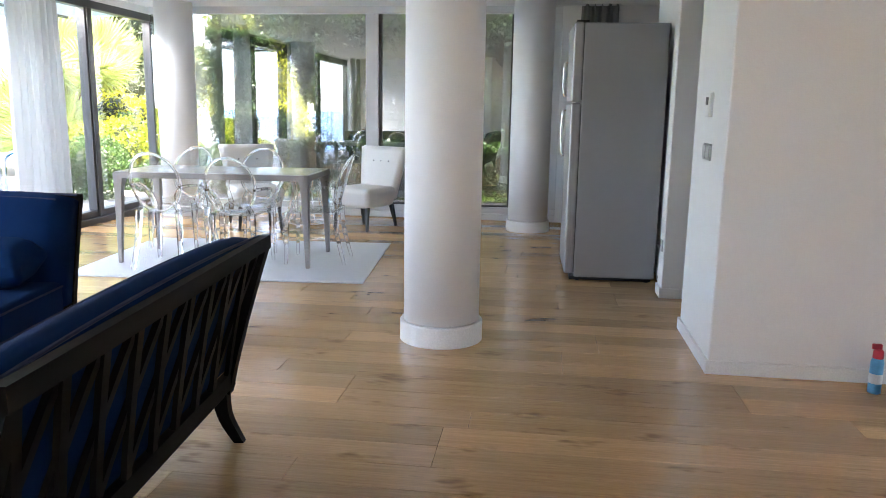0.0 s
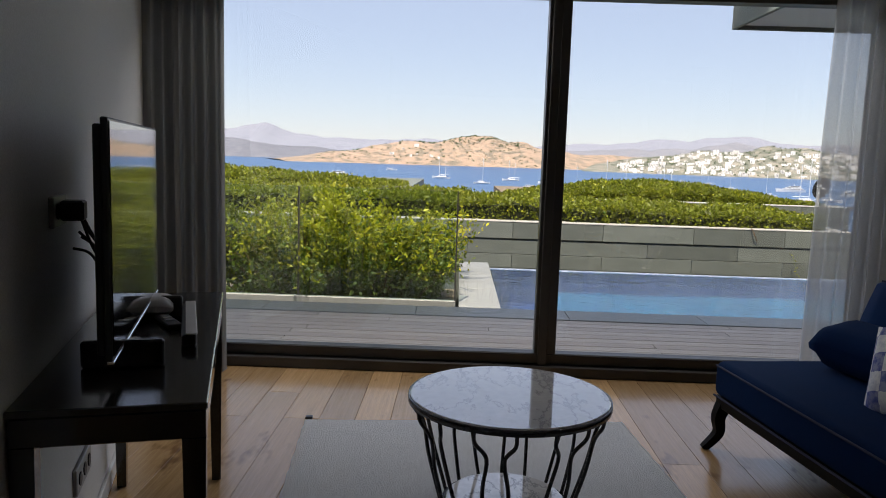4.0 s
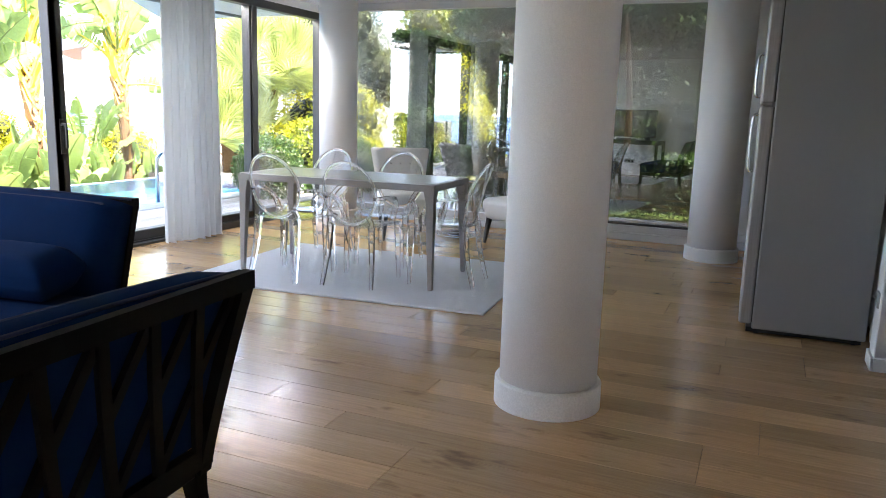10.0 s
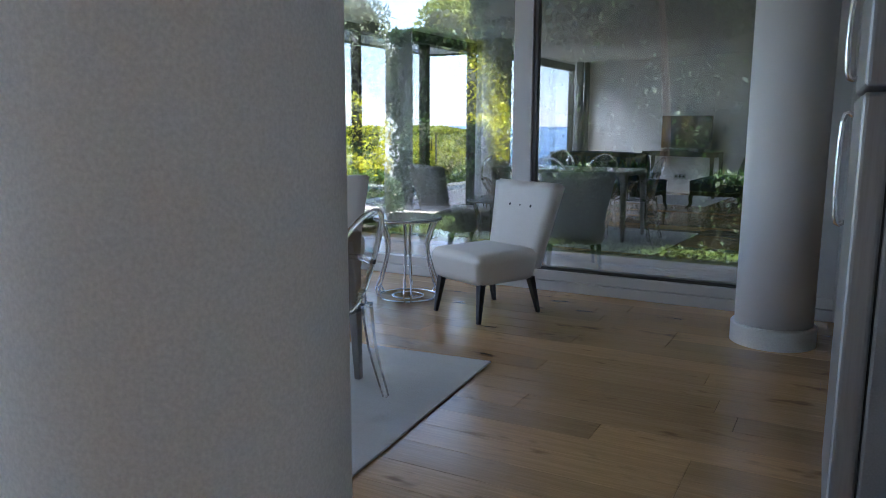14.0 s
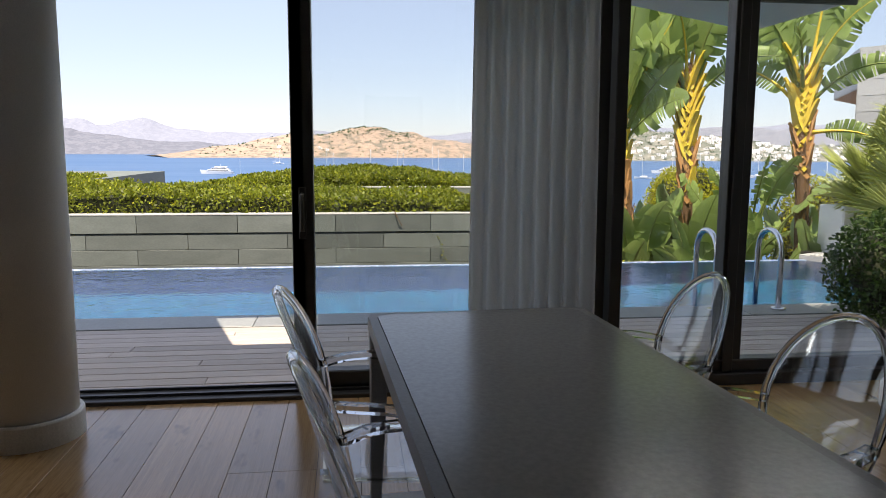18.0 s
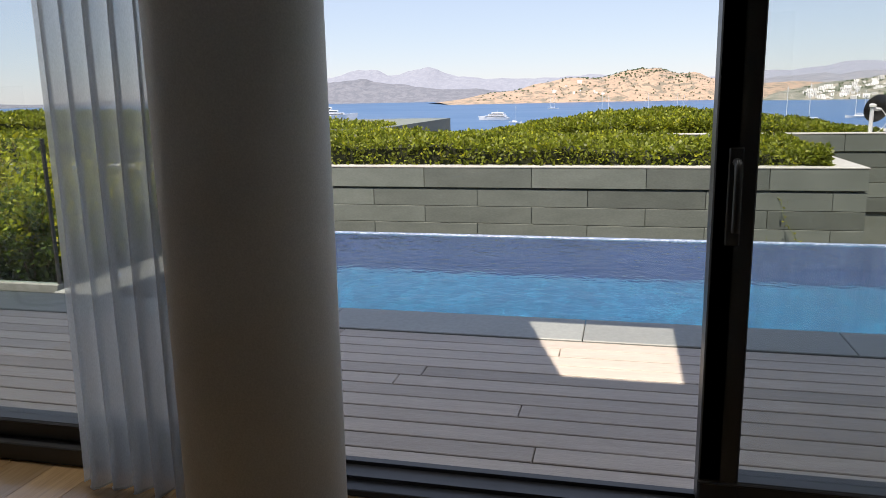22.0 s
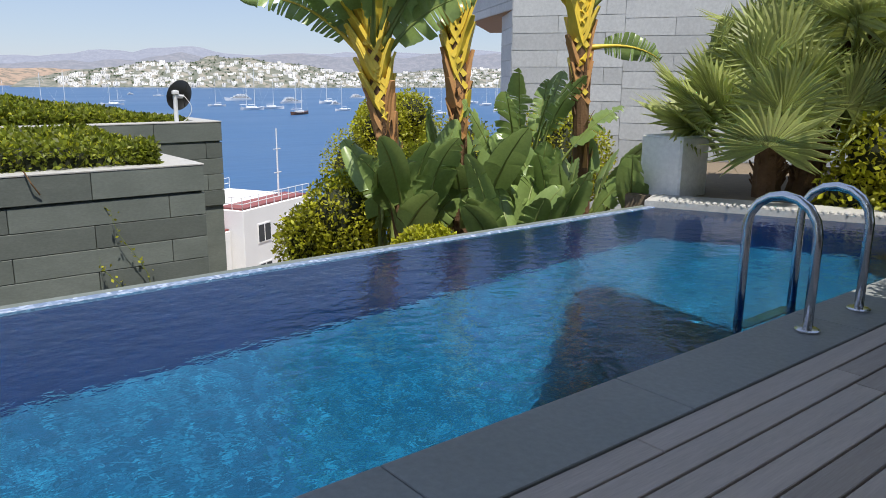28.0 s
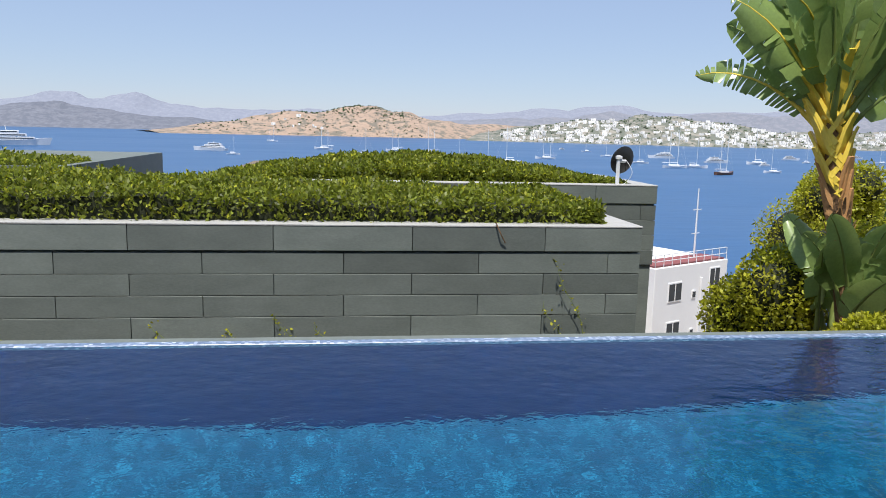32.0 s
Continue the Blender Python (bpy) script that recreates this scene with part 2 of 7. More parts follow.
# ---- the plan, in metres ----
SEAX = -5.08      # inner face of the sea front
FARY = 9.46       # inner face of the far glass wall
CEILZ = 2.42
HEAD = 2.26       # top of the glass
WATERZ = -0.03
POOL = (-9.70, -7.12, 2.34, 11.75)

# walls, floor, ceiling
floor = structure("floor", boxed(SEAX - 0.02, 4.2, -3.2, FARY, -0.3, -0.016), EARTH, "oak plank floor with knots and a satin finish", "floor")
structure("ceiling", boxed(SEAX - 0.0, 4.2, -3.2, FARY + 0.1, CEILZ, CEILZ + 0.25), CEIL, "plain white plastered ceiling", "ceiling")
wm = pose(-3.0, 0.70, 0, 0, 0, 17)
structure("wall_south", boxed(-2.35, 1.55, -0.2, 0.0, 0, CEILZ, m=wm), WHITE, "white painted wall behind the television", "wall")
structure("baseboard_south", boxed(-2.15, 1.55, 0.0, 0.014, 0, 0.07, bevel=0.003, m=wm), BASEW, "low white skirting board", "skirting")
structure("wall_passage", boxed(-1.70, -1.52, -3.2, 0.95, 0, CEILZ), WHITE, "plain white painted wall", "wall")
structure("wall_back", boxed(-1.70, 4.2, -3.4, -3.2, 0, CEILZ), WHITE, "plain white painted wall", "wall")
structure("wall_east", boxed(4.2, 4.4, -1.6, FARY + 0.2, 0, CEILZ), WHITE, "plain white painted wall", "wall")
# Unseen pale slab, added to bounce sunlight in through the rear opening.
structure("bounce_slab", boxed(4.21, 9.0, -8.0, 4.2, -0.3, -0.03), CAP, "unseen pale slab added to bounce light into the house", "terrace")
structure("corner_post", boxed(4.2, 4.4, -3.4, -3.2, 0, CEILZ), WHITE, "white corner post beside the added rear window", "wall")
structure("wall_pier", boxed(0.535, 2.1, 4.44, 5.23, 0, CEILZ, bevel=0.006), WHITE, "white painted wall pier with a thermostat", "wall")
structure("wall_niche_back", boxed(2.1, 2.3, 4.44, 7.8, 0, CEILZ), WHITE, "white painted wall at the back of the niche", "wall")
structure("wall_fridge_side", boxed(0.535, 2.1, 5.99, 6.17, 0, CEILZ, bevel=0.006), WHITE, "white painted wall end beside the refrigerator", "wall")
structure("wall_fridge_back", boxed(0.62, 2.1, 6.17, 7.6, 0, CEILZ), WHITE, "white painted wall behind the refrigerator", "wall")
structure("wall_far_end", boxed(-0.16, 4.2, FARY, FARY + 0.2, 0, CEILZ), WHITE, "white painted wall beside the far windows", "wall")
for nm, x0, x1, y0, y1 in (("baseboard_1", 0.521, 2.1, 4.426, 4.44), ("baseboard_2", 0.521, 0.535, 4.44, 5.244), ("baseboard_3", 0.521, 0.535, 5.976, 6.17), ("baseboard_4", 0.535, 2.1, 5.976, 5.99), ("baseboard_5", 2.086, 2.1, 5.244, 5.976)):
    structure(nm, boxed(x0, x1, y0, y1, 0, 0.07, bevel=0.002), BASEW, "low white skirting board", "skirting")
# Unseen roof parts: this edge and the slab's north reach shade the decks.
structure("roof_shade_edge", boxed(SEAX - 0.75, SEAX + 0.1, -3.4, 3.88, CEILZ + 0.25, CEILZ + 0.85), WHITE, "unseen white roof edge added to shade the deck", "roof")
structure("roof_slab", boxed(SEAX + 0.102, 4.4, -3.4, FARY + 1.95, CEILZ + 0.252, CEILZ + 0.38), WHITE, "flat white roof slab, reaching north unseen to shade the deck", "roof")

# covered eave over the deck, with an open skylight near the sliding door
EX0, EY0, EZ = -6.25, 3.92, 2.34
HOLE = (-6.10, -5.12, 4.83, 5.68)
bm = bmesh.new()
ex = [EX0, HOLE[0], HOLE[1], SEAX - 0.001]
ey = [EY0, HOLE[2], HOLE[3], 9.75]
for i in range(3):
    for j in range(3):
        if (i, j) != (1, 1):
            box(bm, ex[i], ex[i + 1], ey[j], ey[j + 1], EZ, EZ + 0.33)
bmesh.ops.remove_doubles(bm, verts=bm.verts, dist=0.0005)
# Unseen triangle, added to slant one side of the sunlit deck patch.
patch_mask = [bm.verts.new((x, y, EZ)) for x, y in ((HOLE[1], HOLE[2]), (HOLE[1], HOLE[2] + 0.30), (HOLE[0], HOLE[2]))]
up = bmesh.ops.extrude_face_region(bm, geom=[bm.faces.new(patch_mask)])
bmesh.ops.translate(bm, vec=(0, 0, 0.33), verts=[v for v in up["geom"] if isinstance(v, bmesh.types.BMVert)])
structure("eave", bm, WHITE, "white roof overhang above the deck with a square opening", "eave")
# Unseen wing, added to cast the wider shade towards the pool's far end.
bm = bmesh.new()
wing = [bm.verts.new(p) for p in ((EX0 - 0.031, 7.7, EZ), (-7.5, 9.5, EZ), (-7.5, 9.75, EZ), (EX0 - 0.031, 9.75, EZ))]
bmesh.ops.extrude_face_region(bm, geom=[bm.faces.new(wing)])
for v in bm.verts:
    if v not in wing:
        v.co.z = EZ + 0.3
bmesh.ops.recalc_face_normals(bm, faces=bm.faces)
structure("shade_wing", bm, WHITE, "unseen slanted slab added to shade the pool", "eave")
structure("eave_edge", boxed(EX0 - 0.03, EX0 - 0.002, EY0 - 0.03, 9.75, EZ - 0.03, EZ + 0.36, bevel=0.004), SLATE, "grey fascia along the overhang", "fascia")
structure("eave_end", boxed(EX0 - 0.002, SEAX - 0.2, EY0 - 0.03, EY0 - 0.002, EZ - 0.03, EZ + 0.36, bevel=0.004), SLATE, "grey fascia at the end of the overhang", "fascia")

# columns
for i, (cx, cy) in enumerate(((-0.857, 4.80), (-0.46, 8.82), (-4.56, 9.13), (-4.70, 4.765))):
    bm = bmesh.new()
    lathe(bm, [(0.212, 0.0), (0.212, CEILZ)], 64, (cx, cy))
    col = structure(f"column_{i + 1}", bm, WHITE, "round white plastered column with a low skirting ring", "column", True)
    bm = bmesh.new()
    lathe(bm, [(0.213, 0.0), (0.233, 0.0), (0.233, 0.108), (0.228, 0.116), (0.213, 0.118)], 64, (cx, cy), False)
    part("skirting_ring", bm, BASEW, col, smooth=False)


# sea front: living windows, sliding door, dining windows
def bar(parent, name, x0, x1, y0, y1, z0, z1, mat=FRAME):
    return part(name, boxed(x0, x1, y0, y1, z0, z1, bevel=0.004), mat, parent)


def pane(parent, x0, x1, y0, y1, z0, z1, mat=GLASS):
    p = part("pane", boxed(x0, x1, y0, y1, z0, z1), mat, parent)
    p.visible_shadow = False
    return p


def framed(name, y0, y1, mulls, x, label, category="window", bottom=0.135, rails=True):
    """A run of glass between dark upright bars."""
    w = structure(name, boxed(x - 0.05, x + 0.06, y0, y1, HEAD, HEAD + 0.13, bevel=0.004), FRAME, label, category)
    if rails:
        bar(w, "bottom_rail", x - 0.05, x + 0.10, y0, y1, 0.0, 0.065)
    bar(w, "sash_rail", x - 0.04, x + 0.05, y0, y1, 0.066 if rails else 0.03, bottom)
    bar(w, "glazing_bead", x + 0.051, x + 0.06, y0, y1, bottom - 0.012, bottom - 0.001)
    edges = [y0, *mulls, y1]
    for k, y in enumerate(edges):
        a, b = (0.0 if k == 0 else 0.065), (0.0 if k == len(edges) - 1 else 0.065)
        bar(w, "mullion", x - 0.045, x + 0.055, y - a, y + b, bottom + 0.0, HEAD)
        if a and b:
            bar(w, "mullion_face", x + 0.056, x + 0.075, y - 0.045, y + 0.01, 0.067, HEAD)
    for a, b in zip(edges, edges[1:]):
        pane(w, x - 0.004, x + 0.004, a + 0.02, b - 0.02, bottom, HEAD)
    return w


framed("window_1", 0.12, 4.40, [2.49], SEAX - 0.07, "large fixed window in a dark bronze frame facing the sea")
bar(bpy.data.objects["window_1"], "end_post", SEAX - 0.13, SEAX + 0.02, 4.40, 4.72, 0.0, HEAD + 0.13)
leaf = framed("door_1", 5.92, 7.60, [], SEAX - 0.13, "sliding glass door standing open in a dark frame", "door", 0.12, False)
bar(leaf, "meeting_stile", SEAX - 0.18, SEAX - 0.075, 5.922, 6.032, 0.03, HEAD)
h = bar(leaf, "handle_plate", SEAX - 0.074, SEAX - 0.066, 5.955, 5.995, 0.83, 1.10)
bm = bmesh.new()
tube(bm, smooth_curve([(SEAX - 0.066, 5.975, 1.06), (SEAX - 0.025, 5.975, 1.055), (SEAX - 0.02, 5.975, 0.98), (SEAX - 0.02, 5.975, 0.875)], 4), 0.011, 8)
part("lever", bm, FRAME, h, "dark lever handle", True)
trk = structure("door_track", boxed(SEAX - 0.2, SEAX + 0.02, 4.73, 7.65, -0.03, 0.022, bevel=0.003), FRAME, "low dark aluminium sliding door track", "track")
for x in (-0.15, -0.05):
    part("rail", boxed(SEAX + x - 0.008, SEAX + x + 0.008, 4.74, 7.64, 0.0225, 0.036), FRAME, trk)
bar(trk, "head_track", SEAX - 0.2, SEAX + 0.0, 4.722, 7.60, HEAD + 0.001, HEAD + 0.13)
framed("window_2", 7.61, FARY + 0.18, [8.32], SEAX - 0.07, "dining corner window in a dark bronze frame")
structure("lintel_sea", boxed(SEAX - 0.2, SEAX + 0.0, 0.0, FARY + 0.1, HEAD + 0.131, CEILZ), WHITE, "white lintel above the sea front", "wall")

# Unseen rear window, added to let more daylight into the room.
for nm, dims in (("window_4", (4.26, 4.32, -3.2, -1.6)),):
    x0, x1, y0, y1 = dims
    w = structure(nm, boxed(x0, x1, y0, y1, HEAD, CEILZ), FRAMEG, "unseen rear window added to light the room", "window")
    bar(w, "sill", x0, x1, y0, y1, -0.02, 0.08, FRAMEG)
    pane(w, x0 + 0.025 if x1 - x0 < 1 else x0, x1 - 0.025 if x1 - x0 < 1 else x1, y0 + 0.025 if y1 - y0 < 1 else y0, y1 - 0.025 if y1 - y0 < 1 else y1, 0.081, HEAD)

# far glass wall
far_w = structure("window_3", boxed(-5.05, -0.16, FARY + 0.01, FARY + 0.11, HEAD + 0.08, CEILZ), FRAMEG, "far wall of tall glass panes in pale frames", "window")
bar(far_w, "sill", -5.05, -0.16, FARY - 0.01, FARY + 0.13, 0, 0.075, FRAMEG)
bar(far_w, "sill_step", -5.05, -0.16, FARY + 0.01, FARY + 0.12, 0.078, 0.15, FRAMEG)
bar(far_w, "mullion", -2.40, -2.25, FARY + 0.01, FARY + 0.1, 0.151, HEAD + 0.079, FRAMEG)
bar(far_w, "dark_bead", -2.249, -2.215, FARY + 0.03, FARY + 0.09, 0.151, HEAD + 0.079)
bar(far_w, "dark_bead", -0.72, -0.69, FARY + 0.03, FARY + 0.09, 0.151, HEAD + 0.079)
bar(far_w, "dark_bead", -2.215, -0.72, FARY + 0.03, FARY + 0.09, 0.151, 0.175)
bar(far_w, "jamb", -0.69, -0.16, FARY + 0.01, FARY + 0.1, 0.151, HEAD + 0.079, FRAMEG)
pane(far_w, -5.05, -2.4, FARY + 0.055, FARY + 0.063, 0.151, HEAD + 0.079, SOLAR)
pane(far_w, -2.215, -0.72, FARY + 0.055, FARY + 0.063, 0.176, HEAD + 0.079, SOLAR)


# curtains
def cloth(name, color_a, color_b, trans):
    m = surface(name, color_a, color_b, 0.9, scale=3, fine=350, bump=0.3, depth=0.001, stretch=(1, 1, 0.3), spec=0.1)
    nt = m.node_tree
    p, out = nt.nodes["Principled BSDF"], nt.nodes["Material Output"]
    t, x = nt.nodes.new("ShaderNodeBsdfTranslucent"), nt.nodes.new("ShaderNodeMixShader")
    nt.links.new(p.inputs["Base Color"].links[0].from_socket, t.inputs["Color"])
    x.inputs[0].default_value = trans
    nt.links.new(p.outputs[0], x.inputs[1])
    nt.links.new(t.outputs[0], x.inputs[2])
    last = x
    if trans > 0.45:
        c, y = nt.nodes.new("ShaderNodeBsdfTransparent"), nt.nodes.new("ShaderNodeMixShader")
        y.inputs[0].default_value = 0.28
        nt.links.new(x.outputs[0], y.inputs[1])
        nt.links.new(c.outputs[0], y.inputs[2])
        last = y
    nt.links.new(last.outputs[0], out.inputs["Surface"])
    return m


SHEER = cloth("white_sheer_voile", (0.68, 0.69, 0.69), (0.76, 0.77, 0.77), 0.5)
DRAPE = cloth("grey_linen_drape", (0.22, 0.222, 0.218), (0.29, 0.292, 0.287), 0.16)
WDRAPE = cloth("white_linen_drape", (0.64, 0.64, 0.625), (0.72, 0.72, 0.705), 0.33)


def curtain(p0, p1, folds, depth, mat, label, seed, flare=1.0, z0=0.02, thin=0.003):
    """A hanging curtain of soft folds between two floor points, gathered at the ceiling."""
    r = random.Random(seed)
    a, b = Vector((*p0, 0)), Vector((*p1, 0))
    d = (b - a)
    side = Vector((-d.y, d.x, 0)).normalized()
    n, rows = folds * 8, 12
    ph = [r.uniform(-0.5, 0.5) for _ in range(folds + 2)]
    amp = [r.uniform(0.6, 1.25) for _ in range(folds + 2)]
    bm = bmesh.new()
    grid = []
    for j in range(rows + 1):
        v = j / rows
        z = z0 + (CEILZ - z0) * v
        row = []
        for i in range(n + 1):
            u = i / n
            k = u * folds
            q = int(k)
            w = amp[q] * (1 - (k - q)) + amp[q + 1] * (k - q)
            off = depth * w * math.sin(2 * math.pi * k + 0.5 * ph[q]) * (0.75 + 0.35 * (1 - v) * flare)
            cen = a + d * (0.5 + (u - 0.5) * (0.93 + 0.07 * flare * (1 - v)))
            row.append(bm.verts.new(cen + side * (off + 0.01 * math.sin(9 * u + 4 * v)) + Vector((0, 0, z + (0.006 * math.sin(5 * k) if j == 0 else 0)))))
        grid.append(row)
    for g, h2 in zip(grid, grid[1:]):
        for i in range(n):
            bm.faces.new((g[i], g[i + 1], h2[i + 1], h2[i]))
    c = tagged(link("curtain", bm, mat, None, smooth=True), label, "curtain", "curtains")
    bm = bmesh.new()
    tube(bm, [tuple(v.co + Vector((0, 0, 0.0))) for v in c.data.vertices[:n + 1]], 0.004, 5)
    part("hem", bm, mat, c)
    bm = bmesh.new()
    box(bm, 0, 1, -0.014, 0.014, CEILZ - 0.018, CEILZ - 0.001)
    m = Matrix.Translation(a) @ Matrix.Rotation(math.atan2(d.y, d.x), 4, "Z") @ Matrix.Diagonal((d.length, 1, 1, 1))
    bmesh.ops.transform(bm, matrix=m, verts=bm.verts)
    part("curtain_rail", bm, BASEW, c)
    return c


curtain((-4.93, 3.97), (-4.93, 4.78), 10, 0.035, SHEER, "white sheer curtain gathered beside the round column", 2)
curtain((-4.965, 4.70), (-4.965, 4.875), 3, 0.03, SHEER, "white sheer curtain gathered behind the round column", 3)
curtain((-4.90, 6.80), (-4.88, 7.46), 8, 0.05, WDRAPE, "full-length white linen curtain by the sliding door", 4)
curtain((-4.86, 0.30), (-4.90, 0.58), 4, 0.045, DRAPE, "grey linen drape pulled to the side of the window", 5)
curtain((-4.80, 0.10), (-4.80, 0.36), 4, 0.05, DRAPE, "dark grey linen drape against the wall", 6)
curtain((0.02, 9.33), (0.45, 9.33), 5, 0.04, DRAPE, "grey drape hanging in the far corner", 7)

# a small ceiling spot
sp = thing("ceiling_spot", pose(-2.9, 7.4, CEILZ), "small round recessed ceiling spotlight", "spotlight")
bm = bmesh.new()
lathe(bm, [(0.03, -0.001), (0.042, -0.001), (0.042, -0.006), (0.03, -0.006), (0.03, -0.001)], 20, cap=False)
part("trim_ring", bm, BASEW, sp)
bm = bmesh.new()
lathe(bm, [(0.0295, -0.003), (0.0295, -0.001)], 20)
part("lens", bm, BASEW, sp)

# ---- furniture ----
OAKW = surface("dark_walnut_frame", (0.0035, 0.0028, 0.0023), (0.007, 0.0054, 0.0044), 0.6, spec=0.12, scale=6, fine=50, bump=0.15, stretch=(1, 1, 6), coords="object")
BLUE = surface("navy_blue_woven_fabric", (0.0006, 0.012, 0.052), (0.0015, 0.021, 0.078), 0.9, scale=5, fine=420, bump=0.5, depth=0.0012, coords="object", spec=0.08)
PIPE = surface("navy_piping", (0.006, 0.012, 0.045), (0.010, 0.018, 0.06), 0.8, scale=8, fine=300, bump=0.2, coords="object")
IVORY = surface("ivory_faux_leather", (0.62, 0.60, 0.56), (0.70, 0.68, 0.64), 0.5, scale=4, fine=140, bump=0.2, depth=0.001, coords="object")
BLACKW = surface("black_lacquered_wood", (0.008, 0.007, 0.007), (0.016, 0.014, 0.013), 0.14, scale=5, fine=60, bump=0.03, coords="object", coat=0.6)
BLACKP = surface("black_plastic", (0.012, 0.012, 0.013), (0.022, 0.022, 0.023), 0.4, scale=8, fine=300, bump=0.1, coords="object")
STEEL = surface("brushed_grey_steel", (0.30, 0.30, 0.30), (0.37, 0.37, 0.37), 0.38, 0.55, scale=3, fine=90, bump=0.08, stretch=(1, 1, 0.06), coords="object")
FSIDE = surface("grey_painted_steel", (0.24, 0.245, 0.245), (0.29, 0.295, 0.295), 0.42, 0.25, scale=2, fine=180, bump=0.12, depth=0.001, coords="object")
CHROME = surface("polished_chrome", (0.70, 0.70, 0.71), (0.78, 0.78, 0.79), 0.22, 1.0, scale=5, fine=80, bump=0.0, coords="object")
WIRE = surface("dark_nickel_wire", (0.055, 0.055, 0.058), (0.095, 0.095, 0.10), 0.26, 0.9, scale=5, fine=90, bump=0.03, coords="object")
TGREY = surface("warm_grey_table_frame", (0.26, 0.25, 0.24), (0.31, 0.30, 0.29), 0.42, 0.2, scale=3, fine=150, bump=0.05, coords="object")
TTOP = surface("grey_satin_tabletop_glass", (0.47, 0.465, 0.45), (0.52, 0.515, 0.50), 0.2, scale=1.2, fine=60, bump=0.02, coords="object")
PLASW = surface("white_plastic", (0.68, 0.68, 0.67), (0.76, 0.76, 0.75), 0.35, scale=6, fine=200, bump=0.03, coords="object")
PLASG = surface("grey_plastic", (0.36, 0.37, 0.37), (0.42, 0.43, 0.43), 0.35, scale=6, fine=200, bump=0.03, coords="object")
PLASR = surface("red_plastic", (0.5, 0.02, 0.05), (0.62, 0.04, 0.08), 0.3, scale=6, fine=100, bump=0.02, coords="object")
PLASB = surface("light_blue_can", (0.08, 0.35, 0.62), (0.14, 0.45, 0.72), 0.3, scale=20, fine=60, bump=0.02, coords="object")
RUGL = surface("pale_silver_rug", (0.56, 0.58, 0.60), (0.67, 0.69, 0.71), 0.95, scale=9, fine=90, bump=0.8, depth=0.006, stretch=(1, 3, 1), spec=0.1)
RUGG = surface("light_grey_looped_rug", (0.50, 0.52, 0.545), (0.66, 0.68, 0.70), 0.95, scale=14, fine=70, bump=0.9, depth=0.007, stretch=(1, 5, 1), spec=0.1)


def marble_material():
    m = surface("white_veined_marble", (0.66, 0.66, 0.66), (0.75, 0.75, 0.74), 0.05, scale=3, fine=30, bump=0.0, coords="object", coat=1.0, spec=0.8, rvar=0.02)
    nt = m.node_tree
    p = nt.nodes["Principled BSDF"]
    old = p.inputs["Base Color"].links[0].from_socket
    n = noise_node(nt, 3.5, 6, 0.62, (1, 2.2, 1), "object")
    r = ramp_node(nt, [(0.475, (1, 1, 1)), (0.5, (0.45, 0.46, 0.48)), (0.525, (1, 1, 1))])
    nt.links.new(n.outputs["Fac"], r.inputs["Fac"])
    nt.links.new(mixed(nt, "MULTIPLY", 0.8, old, r.outputs["Color"]), p.inputs["Base Color"])
    p.inputs["Coat Roughness"].default_value, p.inputs["Coat IOR"].default_value = 0.02, 1.9
    return m


def checked_material():
    """Woven squares of blue and white, softly blotted."""
    m = surface("blue_white_checked_print", (0.5, 0.5, 0.5), (0.6, 0.6, 0.6), 0.85, scale=5, fine=300, bump=0.3, coords="object")
    nt = m.node_tree
    p = nt.nodes["Principled BSDF"]
    tc = nt.nodes.new("ShaderNodeTexCoord").outputs["Object"]
    wob = noise_node(nt, 14, 3, 0.6, None, "object")
    add = nt.nodes.new("ShaderNodeVectorMath")
    add.operation = "MULTIPLY_ADD"
    add.inputs[1].default_value = (0.02, 0.02, 0.02)
    nt.links.new(wob.outputs["Color"], add.inputs[0])
    nt.links.new(tc, add.inputs[2])
    ck = nt.nodes.new("ShaderNodeTexChecker")
    ck.inputs["Scale"].default_value = 13.0
    ck.inputs["Color1"].default_value, ck.inputs["Color2"].default_value = (0.70, 0.69, 0.67, 1), (0.035, 0.055, 0.24, 1)
    nt.links.new(add.outputs[0], ck.inputs["Vector"])
    blot = noise_node(nt, 22, 4, 0.7, None, "object")
    rr = ramp_node(nt, [(0.40, (0.05, 0.08, 0.30)), (0.58, (0.70, 0.69, 0.68))])
    nt.links.new(blot.outputs["Fac"], rr.inputs["Fac"])
    nt.links.new(mixed(nt, "MIX", 0.3, ck.outputs["Color"], rr.outputs["Color"]), p.inputs["Base Color"])
    return m


def clear_plastic():
    m = bpy.data.materials.new("clear_polycarbonate_solid")
    m.use_nodes = True
    p = m.node_tree.nodes["Principled BSDF"]
    p.inputs["Base Color"].default_value = (0.965, 0.97, 0.98, 1)
    p.inputs["Roughness"].default_value = 0.02
    p.inputs["Transmission Weight"].default_value = 1.0
    p.inputs["IOR"].default_value = 1.46
    return m


SOLID = clear_plastic()
MARBLE, CHECK, CLEAR = marble_material(), checked_material(), clear_glass("clear_polycarbonate", (0.94, 0.955, 0.965), 0.09, 0.02)


def strip(bm, a, b, w, d, up=(0, 0, 1)):
    """A flat bar from a to b, w wide across and d deep along up's cross."""
    a, b = Vector(a), Vector(b)
    z = (b - a).normalized()
    y = Vector(up)
    x = y.cross(z).normalized()
    y = z.cross(x)
    r = bmesh.ops.create_cube(bm, size=1.0)["verts"]
    mid, ln = (a + b) / 2, (b - a).length
    for v in r:
        v.co = mid + x * v.co.x * w + y * v.co.y * d + z * v.co.z * ln
    return r


